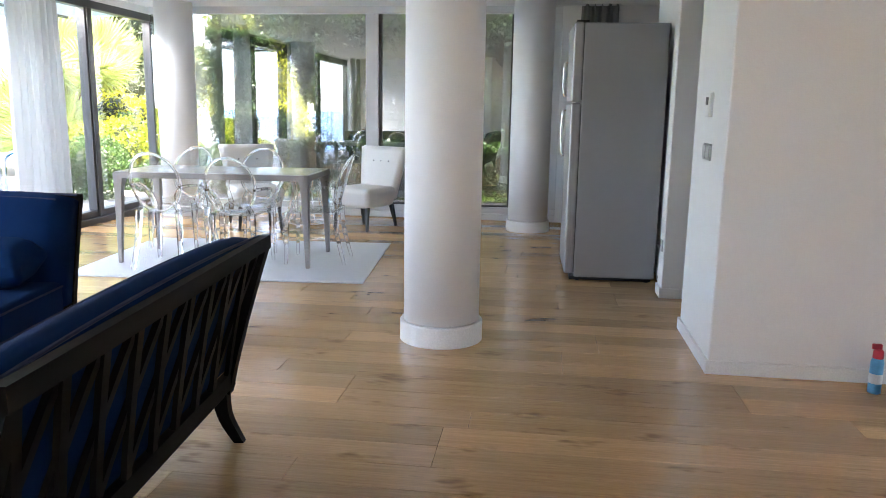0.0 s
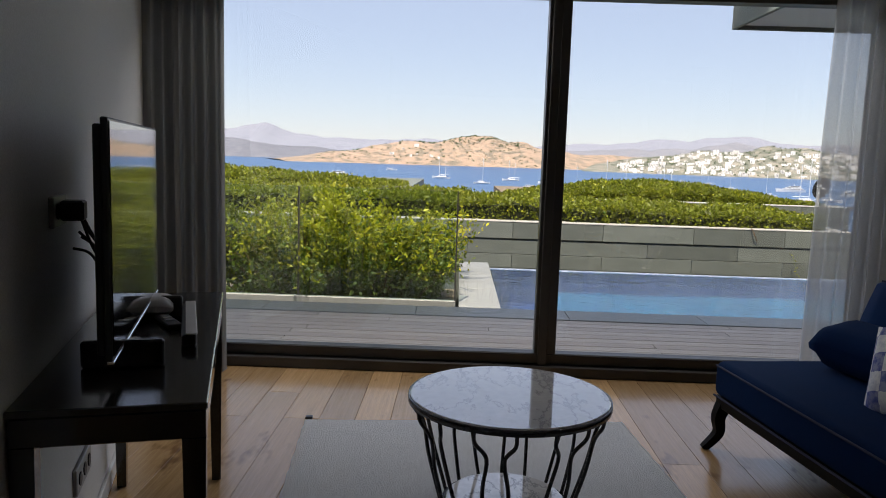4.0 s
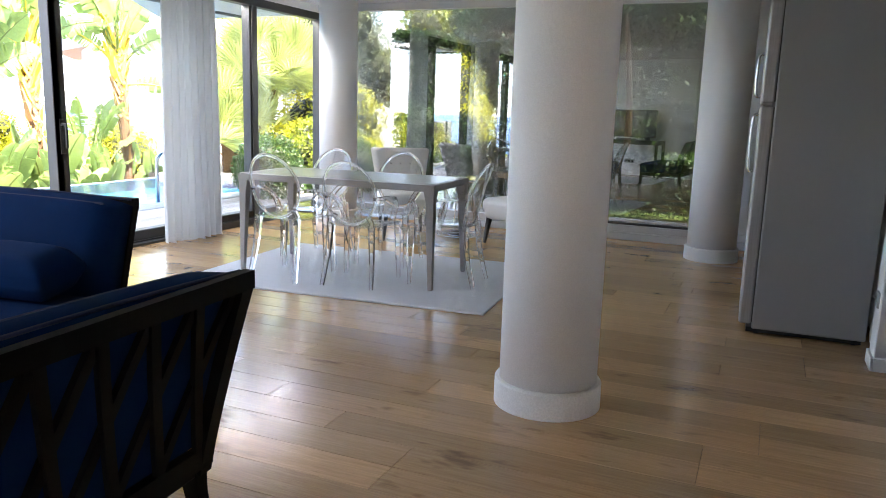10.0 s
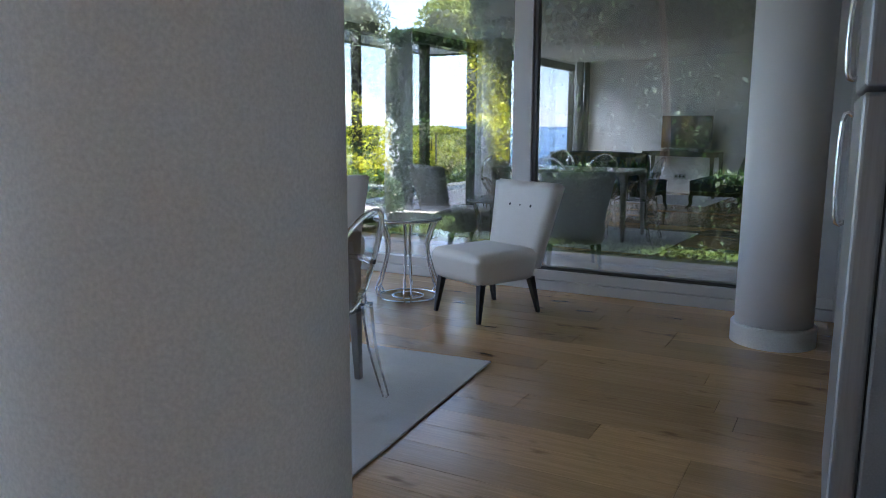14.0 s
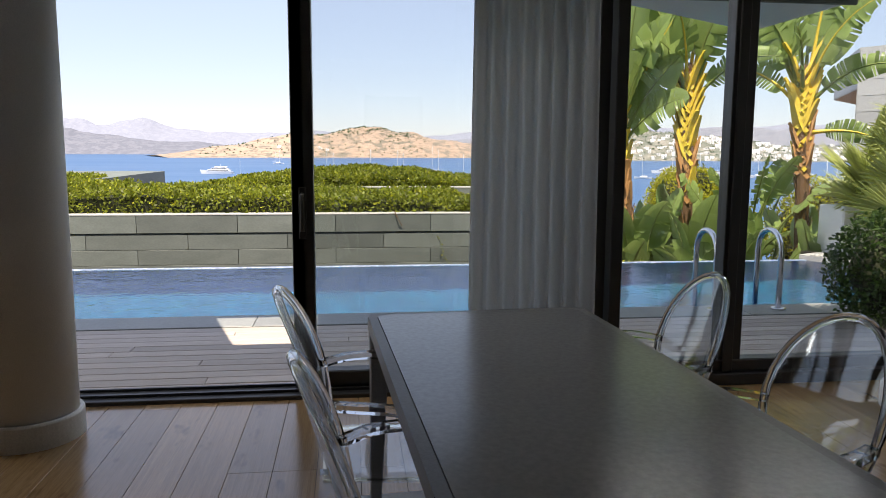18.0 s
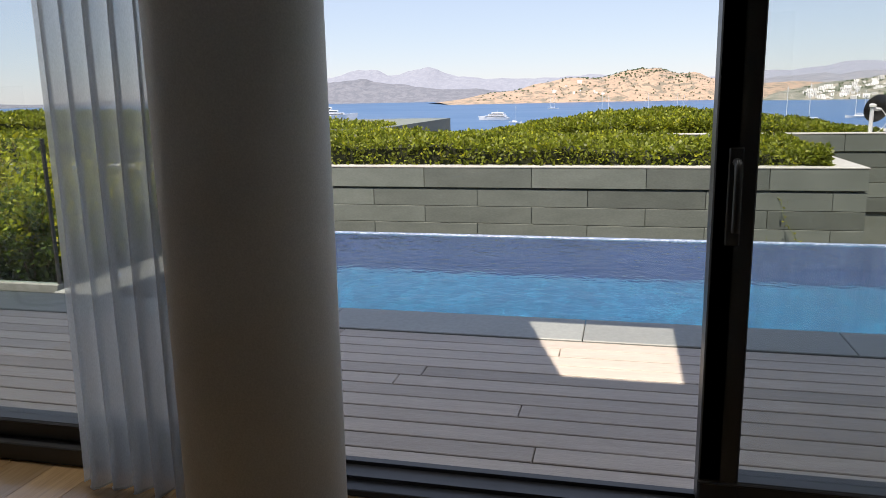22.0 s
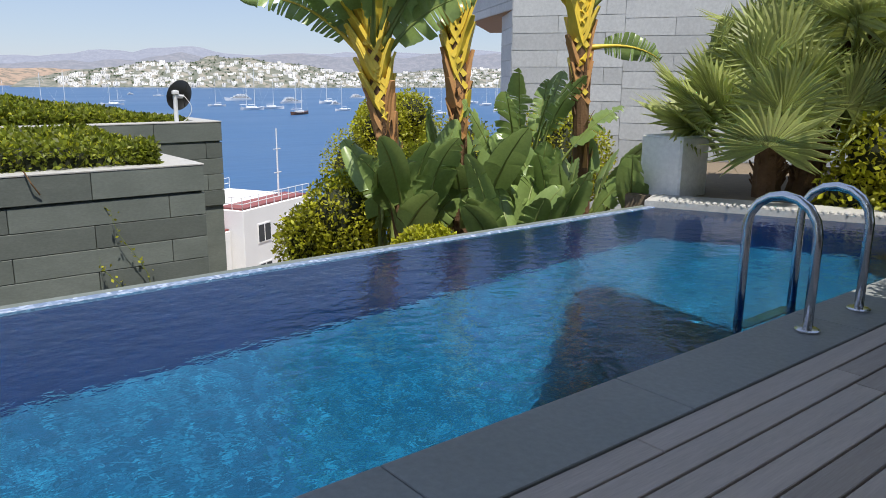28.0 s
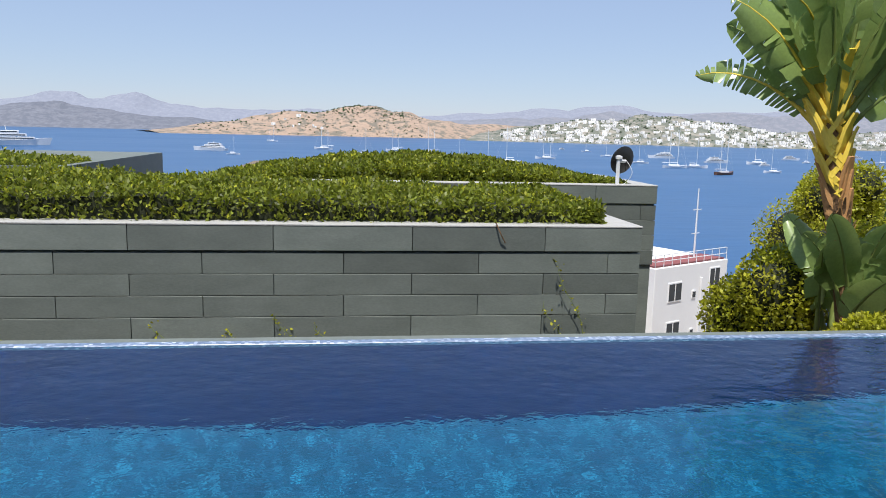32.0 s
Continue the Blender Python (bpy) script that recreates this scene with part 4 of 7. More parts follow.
# refrigerator: front faces -x
def refrigerator(m):
    f = thing("refrigerator", m, "tall grey steel two-door refrigerator standing against the wall", "refrigerator")
    part("body", boxed(-0.27, 0.33, 0.0, 0.70, 0.035, 1.905, bevel=0.008, seg=2), FSIDE, f)
    for z0, z1 in ((0.06, 1.335), (1.347, 1.91)):
        d = part("door", boxed(-0.345, -0.275, 0.003, 0.697, z0, z1, bevel=0.014, seg=3), STEEL, f)
        part("door_seal", boxed(-0.276, -0.268, 0.012, 0.688, z0 + 0.01, z1 - 0.01), BLACKP, d, "black rubber seal")
        za, zb = (0.93, 1.28) if z0 < 1 else (1.40, 1.66)
        bm = bmesh.new()
        tube(bm, smooth_curve([(-0.343, 0.62, za), (-0.375, 0.62, za + 0.02), (-0.375, 0.62, zb - 0.02), (-0.343, 0.62, zb)], 4), 0.009, 8)
        part("handle", bm, CHROME, d, "vertical steel bar handle", True)
    bm = bmesh.new()
    tube(bm, smooth_curve([(0.335, 0.05, 0.30), (0.365, 0.03, 0.26), (0.35, 0.02, 0.10), (0.36, 0.015, 0.03), (0.375, 0.02, 0.06), (0.37, 0.03, 0.22), (0.39, 0.04, 0.26), (0.40, 0.05, 0.10)], 5), 0.006, 6)
    part("power_cable", bm, PLASW, f, "white power cable", True)
    part("hinge", boxed(-0.33, -0.24, 0.02, 0.08, 1.905, 1.925, bevel=0.004), BLACKP, f)
    part("plinth", boxed(-0.30, 0.31, 0.02, 0.68, 0.012, 0.04), BLACKP, f)
    for x in (-0.24, 0.28):
        for y in (0.06, 0.64):
            bm = bmesh.new()
            lathe(bm, [(0.016, 0.0), (0.02, 0.004), (0.02, 0.016)], 10, (x, y))
            part("foot", bm, BLACKP, f)


refrigerator(pose(0.215, 6.40, 0, 0, 0, 1.5))
bm = bmesh.new()
tube(bm, smooth_curve([(0.57, 6.33, 0.42), (0.58, 6.32, 0.3), (0.585, 6.28, 0.12), (0.57, 6.22, 0.012), (0.55, 6.26, 0.008), (0.57, 6.32, 0.1), (0.575, 6.36, 0.3)], 5), 0.006, 6)
tagged(link("power_cord", bm, PLASW, None, smooth=True), "white power cord looped behind the refrigerator", "cable")
th = thing("thermostat", pose(0.535, 4.83, 1.32), "white wall thermostat on the pier", "thermostat")
part("housing", boxed(-0.022, 0.004, -0.042, 0.042, -0.062, 0.062, bevel=0.006, seg=2), PLASW, th)
part("display", boxed(-0.025, -0.021, -0.026, 0.026, 0.0, 0.04, bevel=0.001), BLACKP, th, "dark display")
sw = thing("light_switch", pose(0.535, 4.82, 1.08), "grey double light switch plate on the pier", "switch")
part("plate", boxed(-0.010, 0.004, -0.085, 0.085, -0.042, 0.042, bevel=0.003), PLASG, sw)
for y in (-0.042, 0.042):
    part("rocker", boxed(-0.016, -0.009, y - 0.034, y + 0.034, -0.034, 0.034, bevel=0.003), PLASG, sw)
so = thing("wall_socket", pose(0.535, 6.07, 0.36), "grey wall socket low on the wall end", "socket")
part("plate", boxed(-0.010, 0.004, -0.04, 0.04, -0.04, 0.04, bevel=0.003), PLASG, so)


def spray_can(m):
    s = thing("spray_bottle", m, "light blue spray can with a red cap on the floor", "spray can")
    bm = bmesh.new()
    lathe(bm, [(0.024, 0.0), (0.029, 0.004), (0.029, 0.15), (0.024, 0.168), (0.02, 0.172)], 20)
    part("can", bm, PLASB, s, smooth=True)
    bm = bmesh.new()
    lathe(bm, [(0.0295, 0.05), (0.0297, 0.052), (0.0297, 0.095), (0.0295, 0.097)], 20, cap=False)
    part("label_band", bm, PLASW, s)
    bm = bmesh.new()
    lathe(bm, [(0.022, 0.168), (0.024, 0.172), (0.022, 0.205), (0.015, 0.212)], 16)
    part("cap", bm, PLASR, s, "red cap", True)
    part("nozzle", boxed(-0.03, 0.012, -0.009, 0.009, 0.212, 0.238, bevel=0.004, seg=2), PLASR, s, "red trigger nozzle")


spray_can(pose(1.262, 4.30, 0))


# console, television and what lies there
def console(m):
    c = thing("console_table", m, "black lacquered console table against the television wall", "table")
    X, Y, H = 0.68, 0.205, 0.76
    part("tabletop", boxed(-X, X, -Y, Y, H - 0.018, H, bevel=0.003), BLACKW, c)
    part("apron", boxed(-X + 0.004, X - 0.004, -Y + 0.004, Y - 0.004, H - 0.085, H - 0.019, bevel=0.003), BLACKW, c)
    for sx in (-1, 1):
        for sy in (-1, 1):
            bm = bmesh.new()
            swept(bm, [(sx * (X - 0.03), sy * (Y - 0.03), H - 0.085), (sx * (X - 0.028), sy * (Y - 0.028), 0.0)], 0.052, 0.052, 0.034, 0.034)
            part("leg", bm, BLACKW, c)


CONS = pose(-2.78, 0.995, 0, 0, 0, 16)
console(CONS)
tv = thing("television", CONS @ pose(0.06, -0.025, 0.80), "flat black television on a low stand above the console", "television")
SCREEN = surface("dark_glossy_screen", (0.006, 0.006, 0.007), (0.009, 0.009, 0.010), 0.04, scale=3, fine=60, bump=0, coords="object", spec=0.9)
part("back_shell", boxed(-0.46, 0.46, -0.024, -0.004, 0.03, 0.57, bevel=0.006, seg=2), BLACKP, tv)
part("bezel", boxed(-0.475, 0.475, -0.004, 0.012, 0.02, 0.585, bevel=0.003), BLACKP, tv)
part("screen", boxed(-0.467, 0.467, 0.0125, 0.0155, 0.032, 0.577), SCREEN, tv, "black mirror-like screen")
part("silver_edge", boxed(-0.475, 0.475, 0.0, 0.016, 0.012, 0.021, bevel=0.002), CHROME, tv)
for x in (-0.3, 0.3):
    part("stand_foot", boxed(x - 0.012, x + 0.012, -0.09, 0.11, -0.04, 0.03, bevel=0.006), BLACKP, tv)
sb = thing("soundbar", CONS @ pose(-0.06, 0.115, 0.76, 0, 0, 4), "slim white and black soundbar on the console", "soundbar")
part("body", boxed(-0.24, 0.24, -0.02, 0.022, 0.002, 0.034, bevel=0.008, seg=3), BLACKP, sb)
part("top_plate", boxed(-0.24, 0.24, -0.008, 0.024, 0.0345, 0.040, bevel=0.002), PLASW, sb, "white top plate")
rt = thing("router", CONS @ pose(-0.26, 0.0, 0.76), "white rounded modem on the console", "modem")
bm = bmesh.new()
cushion(bm, 0.17, 0.12, 0.07, pose(0, 0, 0.036), 8, 3)
part("shell", bm, PLASW, rt, smooth=True)
rm = thing("remote_control", CONS @ pose(-0.12, 0.05, 0.76, 0, 0, 20), "black remote control lying on the console", "remote")
part("body", boxed(-0.09, 0.09, -0.022, 0.022, 0.0, 0.018, bevel=0.006, seg=2), BLACKP, rm)
for k in range(3):
    part("button_row", boxed(-0.06 + k * 0.035, -0.04 + k * 0.035, -0.014, 0.014, 0.018, 0.021, bevel=0.001), PLASG, rm)
SWALL = pose(-3.0, 0.70, 0, 0, 0, 17)  # on the face of the television wall
rng = random.Random(5)
for k in range(6):
    bm = bmesh.new()
    x = 0.32 - rng.random() * 0.2
    tube(bm, smooth_curve([(x, 0.02, 1.12 - 0.02 * k), (x + 0.05 * rng.random(), 0.07, 1.0), (x - 0.12 * rng.random(), 0.08 + 0.04 * rng.random(), 0.90), (x + 0.1 - 0.25 * rng.random(), 0.12, 0.80), (x - 0.15, 0.13, 0.766)], 6), 0.0045, 5)
    c = link("cable", bm, BLACKP, None, smooth=True)
    c.matrix_world = SWALL
    tagged(c, "thin black cable hanging behind the television", "cable", "television cables")
for x, z, w in ((0.42, 1.14, 0.16), (0.18, 0.30, 0.24)):
    s = thing("wall_socket", SWALL @ pose(x, 0.002, z), "dark multi-socket plate on the television wall", "socket")
    part("plate", boxed(-w / 2, w / 2, -0.002, 0.012, -0.042, 0.042, bevel=0.003), PLASG, s)
    for k in range(int(w / 0.075)):
        bm = bmesh.new()
        lathe(bm, [(0.02, 0), (0.022, 0.003), (0.018, 0.004)], 14)
        bmesh.ops.transform(bm, matrix=pose(-w / 2 + 0.045 + k * 0.075, 0.012, 0, -90), verts=bm.verts)
        part("outlet", bm, BLACKP, s)
plug = thing("plug", SWALL @ pose(0.40, 0.014, 1.14), "black plug adapter in the wall socket", "plug")
part("body", boxed(-0.03, 0.03, 0.0, 0.06, -0.028, 0.028, bevel=0.006), BLACKP, plug)

# ---- outdoors ----
def leaf_mat(name, dark, light, rough=0.5, trans=0.45, island=0.35, fine=40, scale=2.0):
    """Foliage: two-tone, each leaf its own shade, some light passing through."""
    m = surface(name, dark, light, rough, scale=scale, fine=fine, island=island, bump=0)
    nt = m.node_tree
    p, out = nt.nodes["Principled BSDF"], nt.nodes["Material Output"]
    t, x = nt.nodes.new("ShaderNodeBsdfTranslucent"), nt.nodes.new("ShaderNodeMixShader")
    nt.links.new(p.inputs["Base Color"].links[0].from_socket, t.inputs["Color"])
    x.inputs[0].default_value = trans
    nt.links.new(p.outputs[0], x.inputs[1])
    nt.links.new(t.outputs[0], x.inputs[2])
    nt.links.new(x.outputs[0], out.inputs["Surface"])
    return m


L_HEDGE = leaf_mat("clipped_hedge_leaves", (0.105, 0.145, 0.012), (0.30, 0.325, 0.03), island=0.55, scale=0.7)
L_YELLOW = leaf_mat("yellow_green_leaves", (0.22, 0.27, 0.012), (0.62, 0.56, 0.035), island=0.5, scale=1.6)
L_SPRAY = leaf_mat("loose_shrub_leaves", (0.05, 0.09, 0.010), (0.18, 0.24, 0.028), island=0.5, scale=2.0)
L_DARK = leaf_mat("dark_ivy_leaves", (0.022, 0.05, 0.012), (0.06, 0.11, 0.025), island=0.5, scale=1.3)
L_BOX = leaf_mat("boxwood_leaves", (0.03, 0.07, 0.015), (0.08, 0.14, 0.03), island=0.4)
L_OLIVE = leaf_mat("silver_olive_leaves", (0.16, 0.19, 0.10), (0.30, 0.33, 0.20), island=0.4)
L_BANANA = leaf_mat("banana_leaf", (0.15, 0.235, 0.052), (0.37, 0.48, 0.16), 0.3, 0.32, 0.18, 30, 1.5)
L_PALM = leaf_mat("fan_palm_leaf", (0.30, 0.36, 0.09), (0.56, 0.58, 0.22), 0.42, 0.45, 0.3)
L_GRASS = leaf_mat("lawn_grass", (0.04, 0.07, 0.012), (0.09, 0.13, 0.025), island=0.4)
# Near-black filler for the shade inside foliage and under deck boards.
M_INNER = surface("dark_shade_filler", (0.018, 0.022, 0.008), (0.035, 0.04, 0.014), 0.9, scale=4, fine=30, bump=0.4, depth=0.02)
M_STALK = surface("yellow_leaf_stalks", (0.70, 0.46, 0.035), (0.95, 0.74, 0.10), 0.45, scale=7, fine=30, bump=0.2, stretch=(1, 1, 0.25), island=0.2)
M_STALKG = surface("green_leaf_stalks", (0.12, 0.17, 0.04), (0.24, 0.28, 0.07), 0.5, scale=7, fine=30, bump=0.1, stretch=(1, 1, 0.25))
M_BARK = surface("shaggy_brown_bark", (0.09, 0.05, 0.025), (0.24, 0.13, 0.06), 0.9, scale=9, fine=30, bump=0.7, depth=0.02)
M_HULL = surface("white_boat_paint", (0.7, 0.7, 0.7), (0.8, 0.8, 0.8), 0.35, scale=1, fine=10, bump=0)
M_HULLB = surface("brown_boat_hull", (0.14, 0.06, 0.03), (0.2, 0.09, 0.05), 0.4, scale=1, fine=10, bump=0)
M_MAST = surface("pale_mast", (0.74, 0.73, 0.7), (0.84, 0.83, 0.8), 0.4, scale=1, fine=10, bump=0)
M_WIN = surface("dark_window_glass", (0.03, 0.04, 0.05), (0.06, 0.07, 0.08), 0.12, scale=1, fine=5, bump=0)
M_HOUSE = surface("white_render", (0.78, 0.77, 0.75), (0.86, 0.85, 0.83), 0.8, scale=0.8, fine=20, bump=0.05)
M_TOWN = surface("town_render", (0.54, 0.53, 0.51), (0.78, 0.77, 0.75), 0.85, scale=0.02, fine=1.0, bump=0, island=0.25)
M_RED = surface("red_roof_deck", (0.24, 0.07, 0.06), (0.32, 0.10, 0.09), 0.6, scale=1, fine=10, bump=0.05)


def mesh_from(name, verts, faces, mat, parent=None, smooth=False):
    """A mesh object from arrays of vertices and quads."""
    verts, faces = np.asarray(verts, np.float32), np.asarray(faces, np.int32)
    me = bpy.data.meshes.new(name)
    me.vertices.add(len(verts))
    me.vertices.foreach_set("co", verts.ravel())
    k = faces.shape[1]
    me.loops.add(faces.size)
    me.loops.foreach_set("vertex_index", faces.ravel())
    me.polygons.add(len(faces))
    me.polygons.foreach_set("loop_start", np.arange(0, faces.size, k, dtype=np.int32))
    me.update(calc_edges=True)
    me.materials.append(mat)
    if smooth:
        me.polygons.foreach_set("use_smooth", [True] * len(faces))
    ob = new(name, me)
    if parent:
        ob.parent = parent
    return ob


def leaf_cards(points, normals, size, rng, aspect=0.55, spread=0.9):
    """Small folded leaves (two quads each) at points, roughly along normals."""
    n = len(points)
    d = normals * 0.45 + rng.normal(0, spread, (n, 3))
    d /= np.linalg.norm(d, axis=1)[:, None]
    r = rng.normal(0, 1, (n, 3))
    s = np.cross(d, r)
    s /= np.linalg.norm(s, axis=1)[:, None]
    u = np.cross(s, d)
    ln = size * rng.uniform(0.7, 1.35, (n, 1))
    w = ln * aspect * 0.5
    base, tip = points, points + d * ln
    mid = points + d * ln * 0.5 + u * ln * 0.1
    verts = np.stack([base, mid + s * w, tip, mid - s * w], 1).reshape(-1, 3)
    faces = np.arange(4 * n).reshape(-1, 4)
    return verts, faces


def box_points(rng, n, x0, x1, y0, y1, z0, ztop, depth=0.12):
    """Points near the top and the sides of a clipped block; ztop is a function of x, y."""
    x, y = rng.uniform(x0, x1, n), rng.uniform(y0, y1, n)
    top = ztop(x, y)
    side = rng.random(n) < 0.42
    face = rng.integers(0, 4, n)
    z = top - np.abs(rng.normal(0, depth * 0.5, n))
    zs = z0 + rng.random(n) * (top - z0)
    x = np.where(side & (face == 0), x0 + np.abs(rng.normal(0, depth, n)), x)
    x = np.where(side & (face == 1), x1 - np.abs(rng.normal(0, depth, n)), x)
    y = np.where(side & (face == 2), y0 + np.abs(rng.normal(0, depth, n)), y)
    y = np.where(side & (face == 3), y1 - np.abs(rng.normal(0, depth, n)), y)
    z = np.where(side, z0 + rng.random(n) * (ztop(x, y) - z0), z)
    nx = np.where(side & (face == 0), -1.0, np.where(side & (face == 1), 1.0, 0.0))
    ny = np.where(side & (face == 2), -1.0, np.where(side & (face == 3), 1.0, 0.0))
    return np.stack([x, y, z], 1), np.stack([nx, ny, np.where(side, 0.35, 1.0)], 1)


def mound(name, x0, x1, y0, y1, z0, ztop, n, mat, label, size=0.06, seed=1, category="hedge", spread=0.9, parent=None, aspect=0.55):
    """A hedge: dark core and a skin of many small leaves."""
    rng = np.random.default_rng(seed)
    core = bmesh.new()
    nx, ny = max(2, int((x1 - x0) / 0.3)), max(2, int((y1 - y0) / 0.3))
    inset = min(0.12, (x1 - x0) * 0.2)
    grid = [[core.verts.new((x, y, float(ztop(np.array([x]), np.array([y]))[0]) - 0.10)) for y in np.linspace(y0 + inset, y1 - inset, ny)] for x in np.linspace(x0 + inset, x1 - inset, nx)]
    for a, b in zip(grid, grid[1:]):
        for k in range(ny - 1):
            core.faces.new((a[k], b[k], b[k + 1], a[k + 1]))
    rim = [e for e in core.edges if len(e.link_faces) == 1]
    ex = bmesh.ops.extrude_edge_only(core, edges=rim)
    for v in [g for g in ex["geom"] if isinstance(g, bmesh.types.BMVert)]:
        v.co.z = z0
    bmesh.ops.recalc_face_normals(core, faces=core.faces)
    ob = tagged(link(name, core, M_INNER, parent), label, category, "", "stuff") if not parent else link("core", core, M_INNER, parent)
    p, nr = box_points(rng, n, x0, x1, y0, y1, z0, ztop)
    tuft = np.sin(19 * p[:, 1] + 3 * np.sin(5 * p[:, 0])) * np.sin(17 * p[:, 0] + 2 * np.sin(7 * p[:, 1])) + 0.6 * np.sin(31 * p[:, 1] + 9 * p[:, 2]) * np.sin(13 * p[:, 2] + 4 * p[:, 0])
    p = p + nr * (0.034 * tuft)[:, None]
    v, f = leaf_cards(p, nr, size, rng, aspect, spread)
    mesh_from("leaves", v, f, mat, ob if not parent else parent)
    if mat is L_HEDGE:
        young = rng.random(n) < 0.13
        v, f = leaf_cards(p[young] + [0, 0, 0.022], nr[young], size * 0.8, rng, aspect, spread)
        mesh_from("young_leaves", v, f, L_YELLOW, ob)
    return ob


def wavy(base, amp, seed, k=1.6):
    ph = np.random.default_rng(seed).uniform(0, 6, 8)
    return lambda x, y: base + amp * (np.sin(k * y + ph[0]) + 0.7 * np.sin(2.3 * k * y + ph[1] + x) + 0.5 * np.sin(1.9 * k * x + ph[2]) + 0.4 * np.sin(4.7 * k * y + 3 * x + ph[3]))


# sea, ground, far shore
SEAZ = -25.0
rng0 = random.Random(3)


def ridge(name, spine, width, base, mat, label, seed, rows=7, jag=0.1, category="hill"):
    """A hill range: a spine of (x, y, height) spread to its foot at the water on both sides."""
    spine = [Vector(p) for p in smooth_curve([(x, y, h) for x, y, h in spine], 8)]
    r = random.Random(seed)
    bm = bmesh.new()
    lines = []
    for i, p in enumerate(spine):
        t = (spine[min(i + 1, len(spine) - 1)] - spine[max(i - 1, 0)])
        s = Vector((-t.y, t.x, 0)).normalized()
        line = []
        for k in range(-rows, rows + 1):
            u = k / rows
            q = Vector((p.x, p.y, 0)) + s * width * u
            h = p.z * (1 - abs(u) ** 1.3)
            n = noise.fractal(Vector((q.x, q.y, seed * 100.0)) * 0.006, 1.0, 2.0, 5)
            line.append(bm.verts.new((q.x, q.y, base + max(h * (1 + jag * 3 * n), -2 if abs(k) == rows else 0.5))))
        lines.append(line)
    for a, b in zip(lines, lines[1:]):
        for k in range(len(a) - 1):
            bm.faces.new((a[k], b[k], b[k + 1], a[k + 1]))
    bmesh.ops.recalc_face_normals(bm, faces=bm.faces)
    return tagged(link(name, bm, mat, None, smooth=False), label, category, "", "structure")


def hill_mat(name, dark, light, scrub, amount=0.5, scale=0.012):
    m = surface(name, dark, light, 0.95, scale=scale, fine=0.09, bump=0.0)
    nt = m.node_tree
    p = nt.nodes["Principled BSDF"]
    old = p.inputs["Base Color"].links[0].from_socket
    n = noise_node(nt, 0.035, 6, 0.7)
    r = ramp_node(nt, [(amount - 0.04, (0, 0, 0)), (amount + 0.04, (1, 1, 1))])
    nt.links.new(n.outputs["Fac"], r.inputs["Fac"])
    nt.links.new(mixed(nt, "MIX", r.outputs["Color"], old, scrub), p.inputs["Base Color"])
    return m


# Far hills take distance haze in their colours; the headland's brown is paled too.
H_BROWN = hill_mat("dry_brown_hillside", (0.33, 0.235, 0.17), (0.44, 0.32, 0.235), (0.19, 0.165, 0.125), 0.53)
H_GREEN = hill_mat("scrub_hillside", (0.25, 0.23, 0.185), (0.34, 0.31, 0.26), (0.15, 0.16, 0.125), 0.48)
H_BLUE = hill_mat("haze_coloured_hill", (0.155, 0.165, 0.195), (0.20, 0.205, 0.235), (0.135, 0.145, 0.175), 0.5)
H_FAR = hill_mat("haze_coloured_mountain", (0.235, 0.25, 0.30), (0.27, 0.285, 0.335), (0.225, 0.24, 0.29), 0.5)
H_FAR2 = hill_mat("haze_coloured_ridge", (0.21, 0.215, 0.245), (0.25, 0.25, 0.275), (0.19, 0.20, 0.23), 0.5)

bm = bmesh.new()
vs = [bm.verts.new(p) for p in ((-4900, -4700, SEAZ), (-45, -4700, SEAZ), (-45, 4700, SEAZ), (-4900, 4700, SEAZ))]
bm.faces.new(vs)
structure("sea", bm, SEA, "deep blue sea in the bay with small ripples", "water")
bm = bmesh.new()
prof = [(600, -3.0), (8, -3.0), (-10.2, -3.2), (-22, -8.0), (-40, -17.0), (-74, -21.0), (-85, SEAZ - 1), (-100, SEAZ - 4)]
cols = []
for y in np.linspace(-900, 900, 61):
    cols.append([bm.verts.new((x + (2.5 * math.sin(y * 0.05) if x < 0 else 0), y, z)) for x, z in prof])
for a, b in zip(cols, cols[1:]):
    for k in range(len(prof) - 1):
        bm.faces.new((a[k], b[k], b[k + 1], a[k + 1]))
structure("ground", bm, EARTH, "dry hillside below the terrace sloping to the sea", "ground")

# headlands, nearest to farthest, by bearing from the house
ridge("headland", [(-2300, -560, 4), (-2350, -430, 22), (-2420, -250, 58), (-2480, -60, 84), (-2500, 110, 92), (-2500, 215, 84), (-2560, 330, 52), (-2650, 520, 44), (-2750, 800, 40)], 260, SEAZ, H_BROWN, "dry brown headland with scrub across the bay", 3)
ridge("town_hill", [(-2250, 420, 20), (-2200, 560, 46), (-2150, 700, 62), (-2100, 880, 80), (-2050, 1010, 66), (-2050, 1250, 44), (-1950, 1600, 52), (-1800, 2100, 70), (-1500, 2700, 90), (-900, 3200, 120)], 300, SEAZ, H_GREEN, "scrubby hill behind the white town", 5)
ridge("dark_hill", [(-3200, -2050, 5), (-3250, -1650, 55), (-3300, -1300, 92), (-3350, -1050, 80), (-3400, -700, 50), (-3450, -300, 40)], 350, SEAZ, H_BLUE, "dark hill beyond the bay, coloured as in haze", 7)
